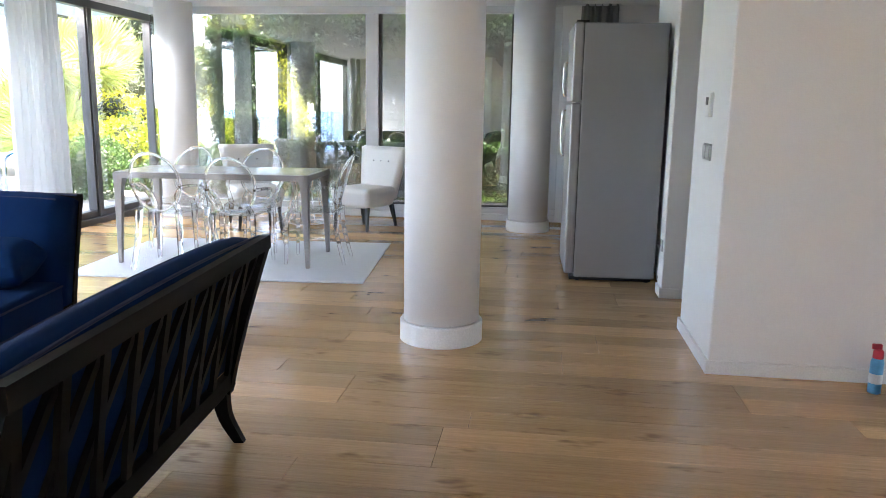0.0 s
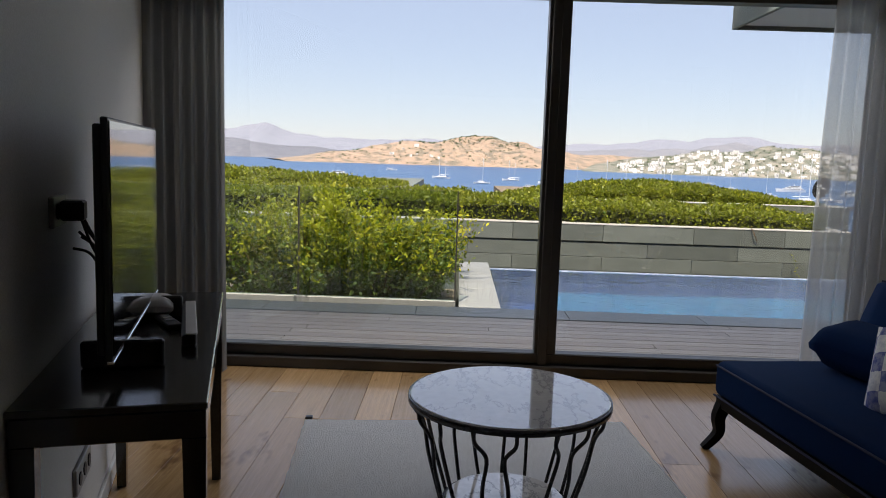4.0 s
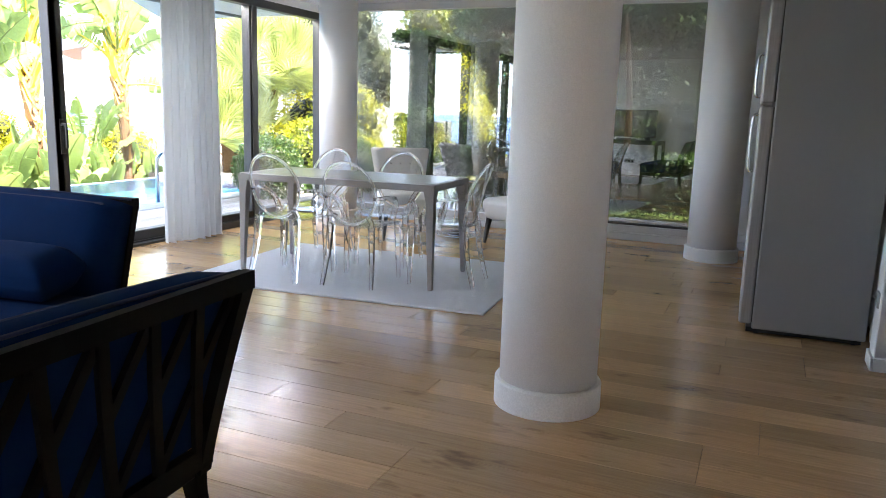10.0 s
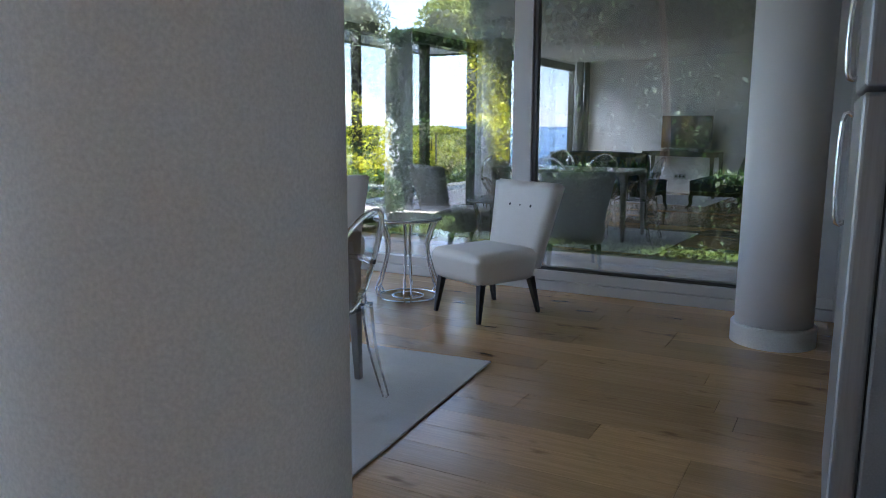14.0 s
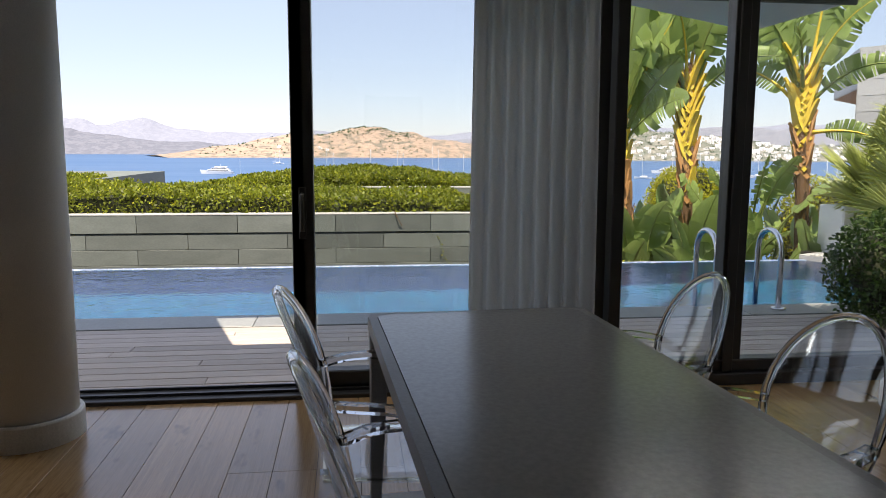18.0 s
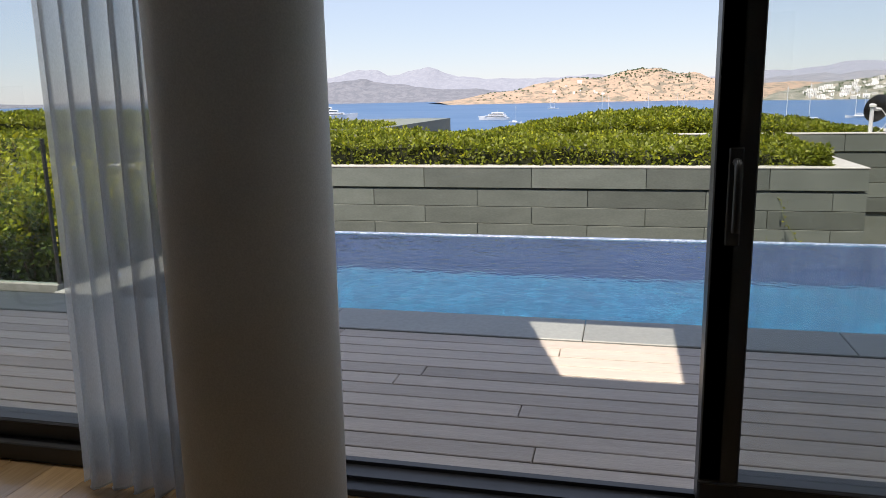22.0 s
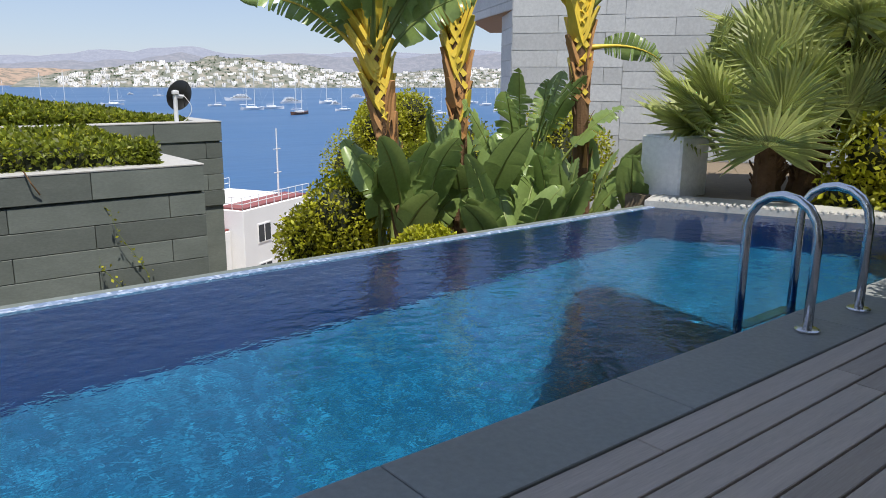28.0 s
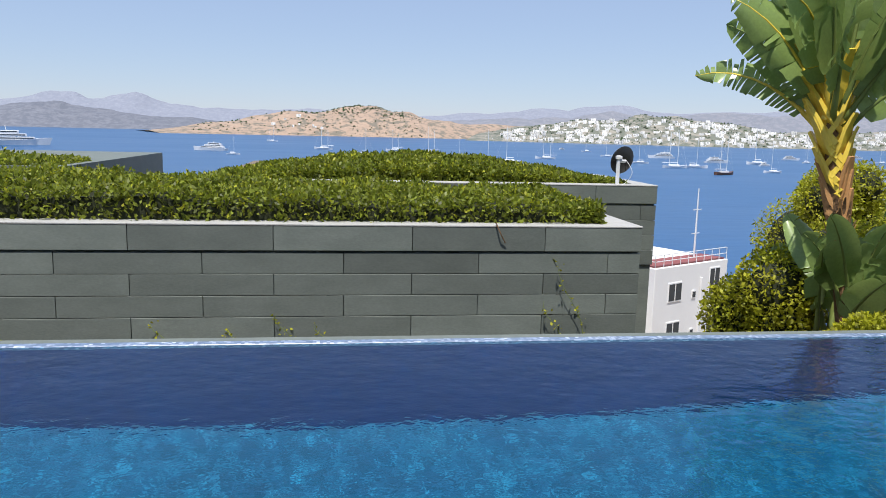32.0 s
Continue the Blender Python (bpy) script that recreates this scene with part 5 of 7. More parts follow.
ridge("far_mountain", [(-4300, -3300, 20), (-4350, -2500, 60), (-4350, -1900, 110), (-4400, -1480, 185), (-4400, -1330, 165), (-4400, -1130, 190), (-4400, -950, 140), (-4450, -600, 110), (-4450, -200, 130), (-4450, 400, 105), (-4400, 1100, 150), (-4300, 1500, 185), (-4200, 2000, 150), (-3900, 2600, 165), (-3400, 3300, 190)], 320, SEAZ, H_FAR, "mountains on the horizon, coloured pale as in haze", 9, jag=0.05)
ridge("far_ridge", [(-3900, 300, 60), (-3850, 700, 80), (-3700, 1200, 115), (-3500, 1700, 120), (-3200, 2200, 130), (-2700, 2800, 150)], 300, SEAZ, H_FAR2, "ridge behind the town, coloured as in haze", 11)
ridge("low_island", [(-3600, -4400, 3), (-3700, -3800, 26), (-3800, -3300, 18), (-3900, -2900, 26), (-3900, -2500, 4)], 250, SEAZ, H_BLUE, "low island in the bay, coloured as in haze", 13)


def ground_height(ob):
    """A lookup of an object's surface height at (x, y)."""
    from mathutils.bvhtree import BVHTree
    me = ob.data
    tree = BVHTree.FromPolygons([v.co.copy() for v in me.vertices], [tuple(p.vertices) for p in me.polygons])
    def at(x, y):
        hit = tree.ray_cast(Vector((x, y, 900)), Vector((0, 0, -1)))
        return hit[0].z if hit[0] else None
    return at


def town(hill, zones, label, seed):
    """Many white flat-roofed houses with dark windows on a hillside."""
    at = ground_height(bpy.data.objects[hill])
    r = random.Random(seed)
    V, F, W, G = [], [], [], []
    def add(V, F, x0, x1, y0, y1, z0, z1):
        b = len(V)
        V += [(x0, y0, z0), (x1, y0, z0), (x1, y1, z0), (x0, y1, z0), (x0, y0, z1), (x1, y0, z1), (x1, y1, z1), (x0, y1, z1)]
        F += [(b + i, b + j, b + k, b + l) for i, j, k, l in ((4, 5, 6, 7), (0, 1, 5, 4), (1, 2, 6, 5), (2, 3, 7, 6), (3, 0, 4, 7))]
    for xa, xb, ya, yb, n in zones:
        for _ in range(n):
            x, y = r.uniform(xa, xb), r.uniform(ya, yb)
            z = at(x, y)
            if z is None or z < SEAZ + 0.6 or z > SEAZ + 60:
                continue
            w, d, h = r.uniform(5, 14), r.uniform(6, 10), r.choice((3.2, 3.2, 6.2, 6.2, 9.0))
            add(V, F, x - d / 2, x + d / 2, y - w / 2, y + w / 2, z - 3, z + h)
            for s in range(int(h / 3)):
                for k in range(int(w / 3.5)):
                    yy = y - w / 2 + 1.8 + k * 3.4
                    add(W, G, x + d / 2 - 0.1, x + d / 2 + 0.15, yy - 0.8, yy + 0.8, z + 0.9 + s * 3, z + 2.3 + s * 3)
    ob = tagged(mesh_from("town_houses", V, F, M_TOWN), label, "town", "", "stuff")
    mesh_from("windows", W, G, M_WIN, ob)


def scrub(hill, zones, label, seed, mat=None, size=(2.5, 5.5)):
    """Trees and bushes far off on a hillside, as rough clumps of facets."""
    at = ground_height(bpy.data.objects[hill])
    r = random.Random(seed)
    V, F = [], []
    for xa, xb, ya, yb, n in zones:
        for _ in range(n):
            x, y = r.uniform(xa, xb), r.uniform(ya, yb)
            z = at(x, y)
            if z is None or z < SEAZ + 1:
                continue
            s = r.uniform(*size)
            for _k in range(3):
                b = len(V)
                ox, oy, oz, q = r.uniform(-s, s) * 0.4, r.uniform(-s, s) * 0.4, r.uniform(0, s) * 0.4, s * r.uniform(0.3, 0.6)
                V += [(x + ox - q, y + oy, z + oz), (x + ox, y + oy - q, z + oz), (x + ox + q, y + oy, z + oz), (x + ox, y + oy + q, z + oz), (x + ox + 0.1 * q, y + oy, z + oz + q), (x + ox - 0.1 * q, y + oy + 0.1 * q, z + oz + q * 1.05)]
                F += [(b, b + 1, b + 4, b + 5), (b + 1, b + 2, b + 4, b + 5), (b + 2, b + 3, b + 5, b + 4), (b + 3, b, b + 5, b + 4)]
    tagged(mesh_from("scrub_trees", V, F, mat or L_DARK), label, "trees", "", "stuff")


town("town_hill", [(-2100, -1780, 430, 760, 260), (-2000, -1750, 760, 1250, 200), (-1950, -1600, 1250, 2100, 420), (-1650, -1150, 1900, 3100, 340)], "white flat-roofed houses of the town across the bay", 4)
town("headland", [(-2380, -2250, -260, -40, 8), (-2480, -2420, -160, 120, 9)], "white villas and windmills on the headland", 6)
scrub("town_hill", [(-2150, -1760, 420, 1250, 900), (-2000, -1500, 1250, 2300, 1000)], "dark trees among the houses of the town", 8)
scrub("headland", [(-2480, -2180, -420, 260, 300), (-2520, -2400, -150, 210, 260)], "dark bushes scattered on the dry headland", 10)


# boats
def sailboat(m, length, mast, two, hull, label):
    """A moored yacht: hull with sheer, cabin, masts with spreaders and stays, boom."""
    b = thing("sailing_yacht", m, label, "boat", "moored boats")
    bm = bmesh.new()
    rows = []
    for t in np.linspace(0, 1, 9):
        w = length * 0.13 * math.sin(math.pi * min(1, 0.12 + t * 0.88)) ** 0.6 * (1 if t < 1 else 0.05)
        sheer = length * (0.075 + 0.045 * (2 * t - 0.9) ** 2)
        y = (t - 0.5) * length
        rows.append([bm.verts.new(p) for p in ((-w, y, sheer), (-w * 0.7, y, 0.0), (w * 0.7, y, 0.0), (w, y, sheer))])
    for a, c in zip(rows, rows[1:]):
        for k in range(4):
            bm.faces.new((a[k], a[(k + 1) % 4], c[(k + 1) % 4], c[k]))
    bm.faces.new(rows[0])
    bm.faces.new(rows[-1][::-1])
    bmesh.ops.recalc_face_normals(bm, faces=bm.faces)
    part("hull", bm, hull, b)
    part("cabin", boxed(-length * 0.07, length * 0.07, -length * 0.25, length * 0.15, length * 0.07, length * 0.14, bevel=length * 0.01), M_HULL, b)
    for k, y in enumerate((0.1, -0.25) if two else (0.05,)):
        h = mast * (1 if k == 0 else 0.85)
        bm = bmesh.new()
        tube(bm, [(0, y * length, 0.05 * length), (0, y * length, h)], [length * 0.011, length * 0.008], 6)
        mm = part("mast", bm, M_MAST, b)
        bm = bmesh.new()
        for z in (0.45, 0.7):
            box(bm, -length * 0.05, length * 0.05, y * length - 0.05, y * length + 0.05, h * z, h * z + 0.12)
        part("spreader", bm, M_MAST, mm)
        bm = bmesh.new()
        for e in (0.5, -0.48):
            tube(bm, [(0, e * length, length * 0.1), (0, y * length, h * 0.97)], length * 0.0016, 4)
        part("stay", bm, M_MAST, mm)
        bm = bmesh.new()
        tube(bm, [(0, y * length, length * 0.2), (0, y * length - length * 0.3, length * 0.2)], length * 0.012, 6)
        part("boom", bm, M_HULL, mm)
    return b


def motor_yacht(m, length, label, tiers=3):
    b = thing("motor_yacht", m, label, "boat", "moored boats")
    bm = bmesh.new()
    rows = []
    for t in np.linspace(0, 1, 9):
        w = length * 0.1 * (1 - max(0, t - 0.45) ** 2 * 3.2)
        sheer = length * (0.07 + 0.05 * t * t)
        y = (t - 0.5) * length
        rows.append([bm.verts.new(p) for p in ((-w, y + 0.04 * length * (t > 0.9), sheer), (-w * 0.8, y, 0.0), (w * 0.8, y, 0.0), (w, y + 0.04 * length * (t > 0.9), sheer))])
    for a, c in zip(rows, rows[1:]):
        for k in range(4):
            bm.faces.new((a[k], a[(k + 1) % 4], c[(k + 1) % 4], c[k]))
    bm.faces.new(rows[0])
    bm.faces.new(rows[-1][::-1])
    bmesh.ops.recalc_face_normals(bm, faces=bm.faces)
    part("hull", bm, M_HULL, b)
    for k in range(tiers):
        a, c, z = -0.42 + 0.05 * k, 0.28 - 0.11 * k, length * (0.085 + 0.05 * k)
        w = length * (0.08 - 0.012 * k)
        d = part("deck_house", boxed(-w, w, a * length, c * length, z, z + length * 0.043, bevel=length * 0.006), M_HULL, b)
        part("window_band", boxed(-w - 0.06, w + 0.06, (a + 0.03) * length, (c - 0.03) * length, z + length * 0.015, z + length * 0.032), M_WIN, d, "dark window band")
    bm = bmesh.new()
    tube(bm, [(0, -0.1 * length, length * 0.2), (0, -0.12 * length, length * 0.3)], length * 0.006, 5)
    part("radar_mast", bm, M_HULL, b)
    return b


def bearing(t, d):
    """A place on the water in a direction (degrees left of north) at a distance from the terrace."""
    return (-5.0 - d * math.sin(radians(t)), 5.0 + d * math.cos(radians(t)))


yr = random.Random(21)
for t, d, ln, mh, two, hull in ((91.5, 900, 24, 27, True, M_HULL), (86.2, 900, 20, 25, True, M_HULL), (79.0, 620, 22, 28, False, M_HULL), (77.6, 640, 22, 30, False, M_HULL), (65.4, 640, 22, 34, True, M_HULL), (64.0, 660, 20, 24, False, M_HULL), (55.2, 520, 24, 26, True, M_HULLB), (56.8, 900, 14, 20, False, M_HULL), (95.2, 1300, 18, 24, True, M_HULL), (60.0, 800, 24, 32, False, M_HULL), (50.6, 700, 16, 22, False, M_HULL), (49.4, 820, 20, 26, False, M_HULL), (48.2, 760, 18, 26, False, M_HULL), (46.8, 900, 20, 28, False, M_HULL), (44.6, 980, 20, 28, True, M_HULL), (52.4, 1000, 14, 18, False, M_HULL), (70.3, 900, 14, 20, False, M_HULL), (71.8, 1100, 14, 18, False, M_HULL), (98.0, 700, 12, 16, False, M_HULL), (40.5, 900, 20, 28, False, M_HULL), (88.4, 760, 18, 26, False, M_HULL), (83.5, 840, 20, 30, True, M_HULL), (81.2, 700, 15, 22, False, M_HULL), (74.8, 760, 20, 28, True, M_HULL), (67.9, 720, 16, 24, False, M_HULL), (62.0, 560, 20, 27, True, M_HULLB), (58.9, 620, 16, 24, False, M_HULL), (54.2, 760, 18, 26, False, M_HULL), (51.6, 560, 15, 21, False, M_HULL), (47.4, 620, 17, 25, True, M_HULL)):
    x, y = bearing(t, d)
    sailboat(pose(x, y, SEAZ, 0, 0, 170 + yr.uniform(-25, 25) - 160 * (yr.random() < 0.4)), ln, mh, two, hull, "moored two-masted sailing yacht in the bay" if two else "moored white sailing yacht with a tall mast")
for t, d, ln, yaw in ((99.6, 800, 34, 165), (112.0, 900, 66, 32), (62.6, 800, 26, 10), (57.8, 1000, 22, 0), (53.8, 1200, 18, 10), (73.6, 1200, 12, 30), (85.0, 640, 20, 160), (66.4, 900, 30, 175), (59.4, 760, 14, 20)):
    x, y = bearing(t, d)
    motor_yacht(pose(x, y, SEAZ, 0, 0, yaw), ln, "white motor yacht lying at anchor in the bay")


# white building below, with roof rails and a mast
def lower_house(m):
    h = thing("white_building", m, "white rendered building below with red roof deck and railings", "building")
    part("wall", boxed(-4.8, 4.8, -9, 0, -16, 0, bevel=0.05), M_HOUSE, h)
    part("roof_deck", boxed(-4.6, 4.6, -2.6, -0.25, 0.001, 0.12), M_RED, h, "dark red roof deck")
    part("rear_wall", boxed(0.5, 14, -19, -9.3, -16, 0.4, bevel=0.05), M_HOUSE, h)
    part("side_wall", boxed(4.9, 10, -8.5, -1.2, -16, -1.6, bevel=0.05), M_HOUSE, h)
    part("side_deck", boxed(4.95, 9.9, -8.4, -1.3, -1.599, -1.45), M_RED, h, "dark red roof deck")
    part("pipe", boxed(-1.25, -1.05, 0.001, 0.16, -14, -1.2, bevel=0.03), M_HOUSE, h)
    for z in (-2.9, -6.1, -9.3):
        for x, w2, hh in ((2.2, 0.85, 1.6), (-3.0, 0.7, 2.4), (-0.3, 0.25, 0.7)):
            w = part("window", boxed(x - w2, x + w2, -0.02, 0.06, z, z + hh, bevel=0.02), M_HOUSE, h)
            for k in ((-0.5, 0.5) if w2 > 0.3 else (0,)):
                pw = w2 * 0.42 if w2 > 0.3 else w2 * 0.8
                part("pane", boxed(x + k * w2 - pw, x + k * w2 + pw, 0.061, 0.075, z + 0.12, z + hh - 0.12), M_WIN, w)
    for a, b, base in (((-4.7, -0.12), (4.7, -0.12), 0.0), ((4.7, -0.12), (4.7, -8.8), 0.0), ((-4.7, -8.7), (4.7, -8.7), 0.0), ((0.6, -9.5), (13.9, -9.5), 0.4), ((0.6, -9.5), (0.6, -18.8), 0.4)):
        bm = bmesh.new()
        for z in (0.5, 1.0):
            tube(bm, [(*a, base + z), (*b, base + z)], 0.035, 5)
        n = 9
        for k in range(n + 1):
            q = Vector(a).lerp(Vector(b), k / n)
            tube(bm, [(q.x, q.y, base), (q.x, q.y, base + 1.0)], 0.03, 5)
        part("railing", bm, M_HULL, h)
    bm = bmesh.new()
    tube(bm, [(-2.4, -1.7, 0), (-2.4, -1.7, 5.9)], [0.09, 0.05], 6)
    mt = part("mast", bm, M_HULL, h)
    for z in (2.1, 4.1):
        part("cross_arm", boxed(-2.9, -1.9, -1.74, -1.66, z, z + 0.07), M_HULL, mt)


lower_house(pose(-61.7, 33.3, -8.9, 0, 0, -61.2))


# slate planters on the terrace below, hedges on them
structure("planter_roof_1", boxed(-16.6, -13.47, -14, 8.66, -4, 0.2), EARTH, "planting bed of the lower terrace roof", "planter")
structure("planter_roof_2", boxed(-24, -16.66, 3.04, 10.2, -6, 0.47), EARTH, "planting bed of the farther terrace roof", "planter")
structure("planter_roof_3", boxed(-24, -17.4, -24, 0.87, -6, 0.62), SLATE, "slate-clad roof block beyond the terrace", "planter")
def near_top(x, y):
    return 0.49 + 0.022 * np.clip(8.3 - y, 0, 8) + 0.03 * np.sin(3.1 * y + x) + 0.02 * np.sin(7.3 * y + 2 * x) - 0.10 * np.clip((-13.9 - x) * -1.6, 0, 1)
mound("hedge_near", -16.3, -13.62, -14, 8.25, 0.1, near_top, 90000, L_HEDGE, "dense low evergreen shrubs along the slate planter", 0.068, 1)
def crown2(x, y):
    u = np.clip((y - 3.0) / 6.9, 0, 1)
    return 0.50 + 0.38 * np.sin(np.pi * u) ** 1.1 * (0.5 + 0.5 * np.clip((-16.8 - x) / 1.6, 0, 1)) + 0.02 * np.sin(5 * y + 2 * x)
mound("hedge_far", -19.0, -16.9, 3.1, 9.8, 0.4, crown2, 60000, L_HEDGE, "rounded green shrubs on the farther planter", 0.075, 2)
def crown3(x, y):
    u = np.clip((0.7 - y) / 7, 0, 1)
    return 0.60 + 0.42 * u ** 0.7 * (0.6 + 0.4 * np.clip((-17.4 - x) / 1.5, 0, 1)) + 0.02 * np.sin(4 * y + 2 * x)
mound("hedge_left", -19.4, -17.5, -20, 0.65, 0.5, crown3, 52000, L_HEDGE, "rounded green shrubs on the roof block", 0.085, 3)

# satellite dish on the farther planter, seen from behind
dish = thing("satellite_dish", pose(-16.75, 9.6, 0.47), "dark mesh satellite dish on a white post, turned to the bay", "satellite dish")
bm = bmesh.new()
tube(bm, [(0, 0, 0), (0, 0, 0.52)], 0.032, 10)
part("post", bm, M_HULL, dish, "white post")
part("base_plate", boxed(-0.08, 0.08, -0.08, 0.08, 0.0, 0.012, bevel=0.003), M_HULL, dish)
aim = pose(-0.10, 0.10, 0.44, 0, -76, 20)
bm = bmesh.new()
lathe(bm, [(0.004, -0.075), (0.09, -0.066), (0.17, -0.038), (0.225, -0.004), (0.232, 0.0), (0.228, 0.006), (0.168, -0.03), (0.088, -0.058), (0.004, -0.067)], 36)
bmesh.ops.transform(bm, matrix=aim, verts=bm.verts)
part("reflector", bm, BLACKP, dish, "dark round reflector", True)
for a in (30, 150, 270):
    bm = bmesh.new()
    tube(bm, [aim @ Vector((0.05 * math.cos(radians(a)), 0.05 * math.sin(radians(a)), -0.08)), aim @ Vector((0.2 * math.cos(radians(a)), 0.2 * math.sin(radians(a)), -0.03))], 0.006, 5)
    part("rib", bm, BLACKP, dish)
bm = bmesh.new()
tube(bm, [aim @ Vector((0, 0, -0.07)), (0.0, 0.01, 0.43)], 0.03, 8)
part("bracket", bm, M_HULL, dish)
part("clamp", boxed(-0.045, 0.045, -0.05, 0.05, 0.46, 0.51, bevel=0.006), M_HULL, dish)
bm = bmesh.new()
tube(bm, smooth_curve([aim @ Vector((0.03, 0, -0.08)), (0.06, 0.22, 0.26), (0.05, 0.12, 0.08), (0.04, -0.1, 0.01), (0.02, -0.5, 0.0)], 5), 0.005, 5)
part("cable", bm, M_HULL, dish)


# climbing sprigs on the slate wall
def sprig(m, length, n, seed, label="thin climbing sprig with small yellow-green leaves"):
    r = np.random.default_rng(seed)
    s = thing("climbing_sprig", m, label, "plant", "sprigs on the slate wall")
    pts = [(0.03 + 0.02 * math.sin(3 * t), -0.35 * length * t + 0.05 * math.sin(6 * t), length * t) for t in np.linspace(0, 1, 9)]
    bm = bmesh.new()
    tube(bm, pts, [0.0055 - 0.0004 * k for k in range(9)], 5)
    part("stem", bm, M_STALKG, s)
    p = np.array([pts[int(k)] for k in r.uniform(1, 8.9, n)]) + r.normal(0, 0.03, (n, 3))
    v, f = leaf_cards(p, np.tile([0.7, 0, 0.4], (n, 1)), 0.042, r, 0.6)
    mesh_from("leaves", v, f, L_YELLOW, s)


for y, z, ln, n, sd in ((8.02, -1.1, 0.95, 26, 1), (7.72, -1.12, 0.5, 16, 2), (4.6, -1.1, 0.35, 22, 3), (4.05, -1.15, 0.25, 12, 4), (3.25, -1.12, 0.3, 18, 5), (5.0, -1.12, 0.25, 12, 6), (1.6, -1.15, 0.35, 14, 7)):
    sprig(pose(-13.40, y, z), ln, n, sd)
bm = bmesh.new()
tube(bm, [(-13.39, 7.05, 0.06), (-13.36, 6.98, 0.18), (-13.40, 6.93, 0.30)], 0.008, 5)
tagged(link("dry_twig", bm, M_BARK, None), "dark dry twig hanging over the slate wall", "twig")


# banana-like plants
def paddle(bm, base, heading, length, width, rise, droop, r, torn=0.3, fold=0.35, twist=0.0, stalk=0.28, strips=22):
    """One big paddle leaf: a bare stalk, then a blade of ribbed strips, parted where the wind has torn it."""
    n = 24
    spine, p = [], Vector(base)
    side = Vector((-math.sin(heading), math.cos(heading), 0))
    for i in range(n + 1):
        spine.append(p.copy())
        ang = rise - droop * (i / n) ** 1.7
        p = p + Vector((math.cos(heading) * math.cos(ang), math.sin(heading) * math.cos(ang), math.sin(ang))) * (length / n)
    def along(t):
        q = min(max(t, 0.0), 0.9999) * n
        return spine[int(q)].lerp(spine[int(q) + 1], q - int(q))
    for s in (-1, 1):
        sag, prev = r.uniform(-0.1, 0.15), None
        for j in range(strips):
            u0, u1 = j / strips, (j + 1) / strips
            rip = r.random() < torn
            if rip:
                sag, prev = r.uniform(-0.15, 0.75), None
            rows = []
            for u, first in ((u0, True), (u1, False)):
                t = stalk + (1 - stalk) * u
                tan = (along(t + 0.02) - along(t - 0.02)).normalized()
                flat = side * math.cos(twist) + tan.cross(side) * math.sin(twist)
                up = flat.cross(tan)
                up = up if up.z > 0 else -up
                w = width * 0.5 * math.sin(math.pi * min(1.0, 0.07 + 0.93 * u)) ** 0.5 * (1 - 0.25 * u)
                q = along(t)
                gap = Vector((0, 0, 0))
                if rip and first:
                    gap = tan * length * (1 - stalk) / strips * r.uniform(0.25, 0.6)
                rib = 0.007 * (1 if (j + (0 if first else 1)) % 2 else -1)
                line = []
                for k in (0.0, 0.4, 0.75, 1.0):
                    lift = math.sin(fold) * k - (sag + 0.25) * k * k * 0.8
                    line.append(q + flat * s * w * k * math.cos(fold * 0.6 + sag * 0.5 * k) + up * (w * lift + rib * k) + (tan * 0.10 * w + gap) * k)
                rows.append(line)
            if prev is None:
                prev = [bm.verts.new(v) for v in rows[0]]
            cur = [bm.verts.new(v) for v in rows[1]]
            for k in range(3):
                bm.faces.new((prev[k], cur[k], cur[k + 1], prev[k + 1]))
            prev = cur
    return spine


def add_leaf(pl, base, heading, rise, length, width, droop, torn, r, yellow, stalk=0.28, twist=None, girth=1.0):
    bm = bmesh.new()
    tw = r.uniform(-0.9, 0.9) if twist is None else twist
    sp = paddle(bm, base, radians(heading), length, width, radians(rise), droop, r, torn, 0.35, tw, stalk)
    lf = part("leaf", bm, L_BANANA, pl, smooth=True)
    bm = bmesh.new()
    tube(bm, [tuple(q) for q in sp[::3]], [girth * q for q in (0.036, 0.03, 0.024, 0.019, 0.015, 0.012, 0.009, 0.006, 0.003)], 6)
    part("midrib", bm, M_STALK if yellow else M_STALKG, lf, smooth=True)


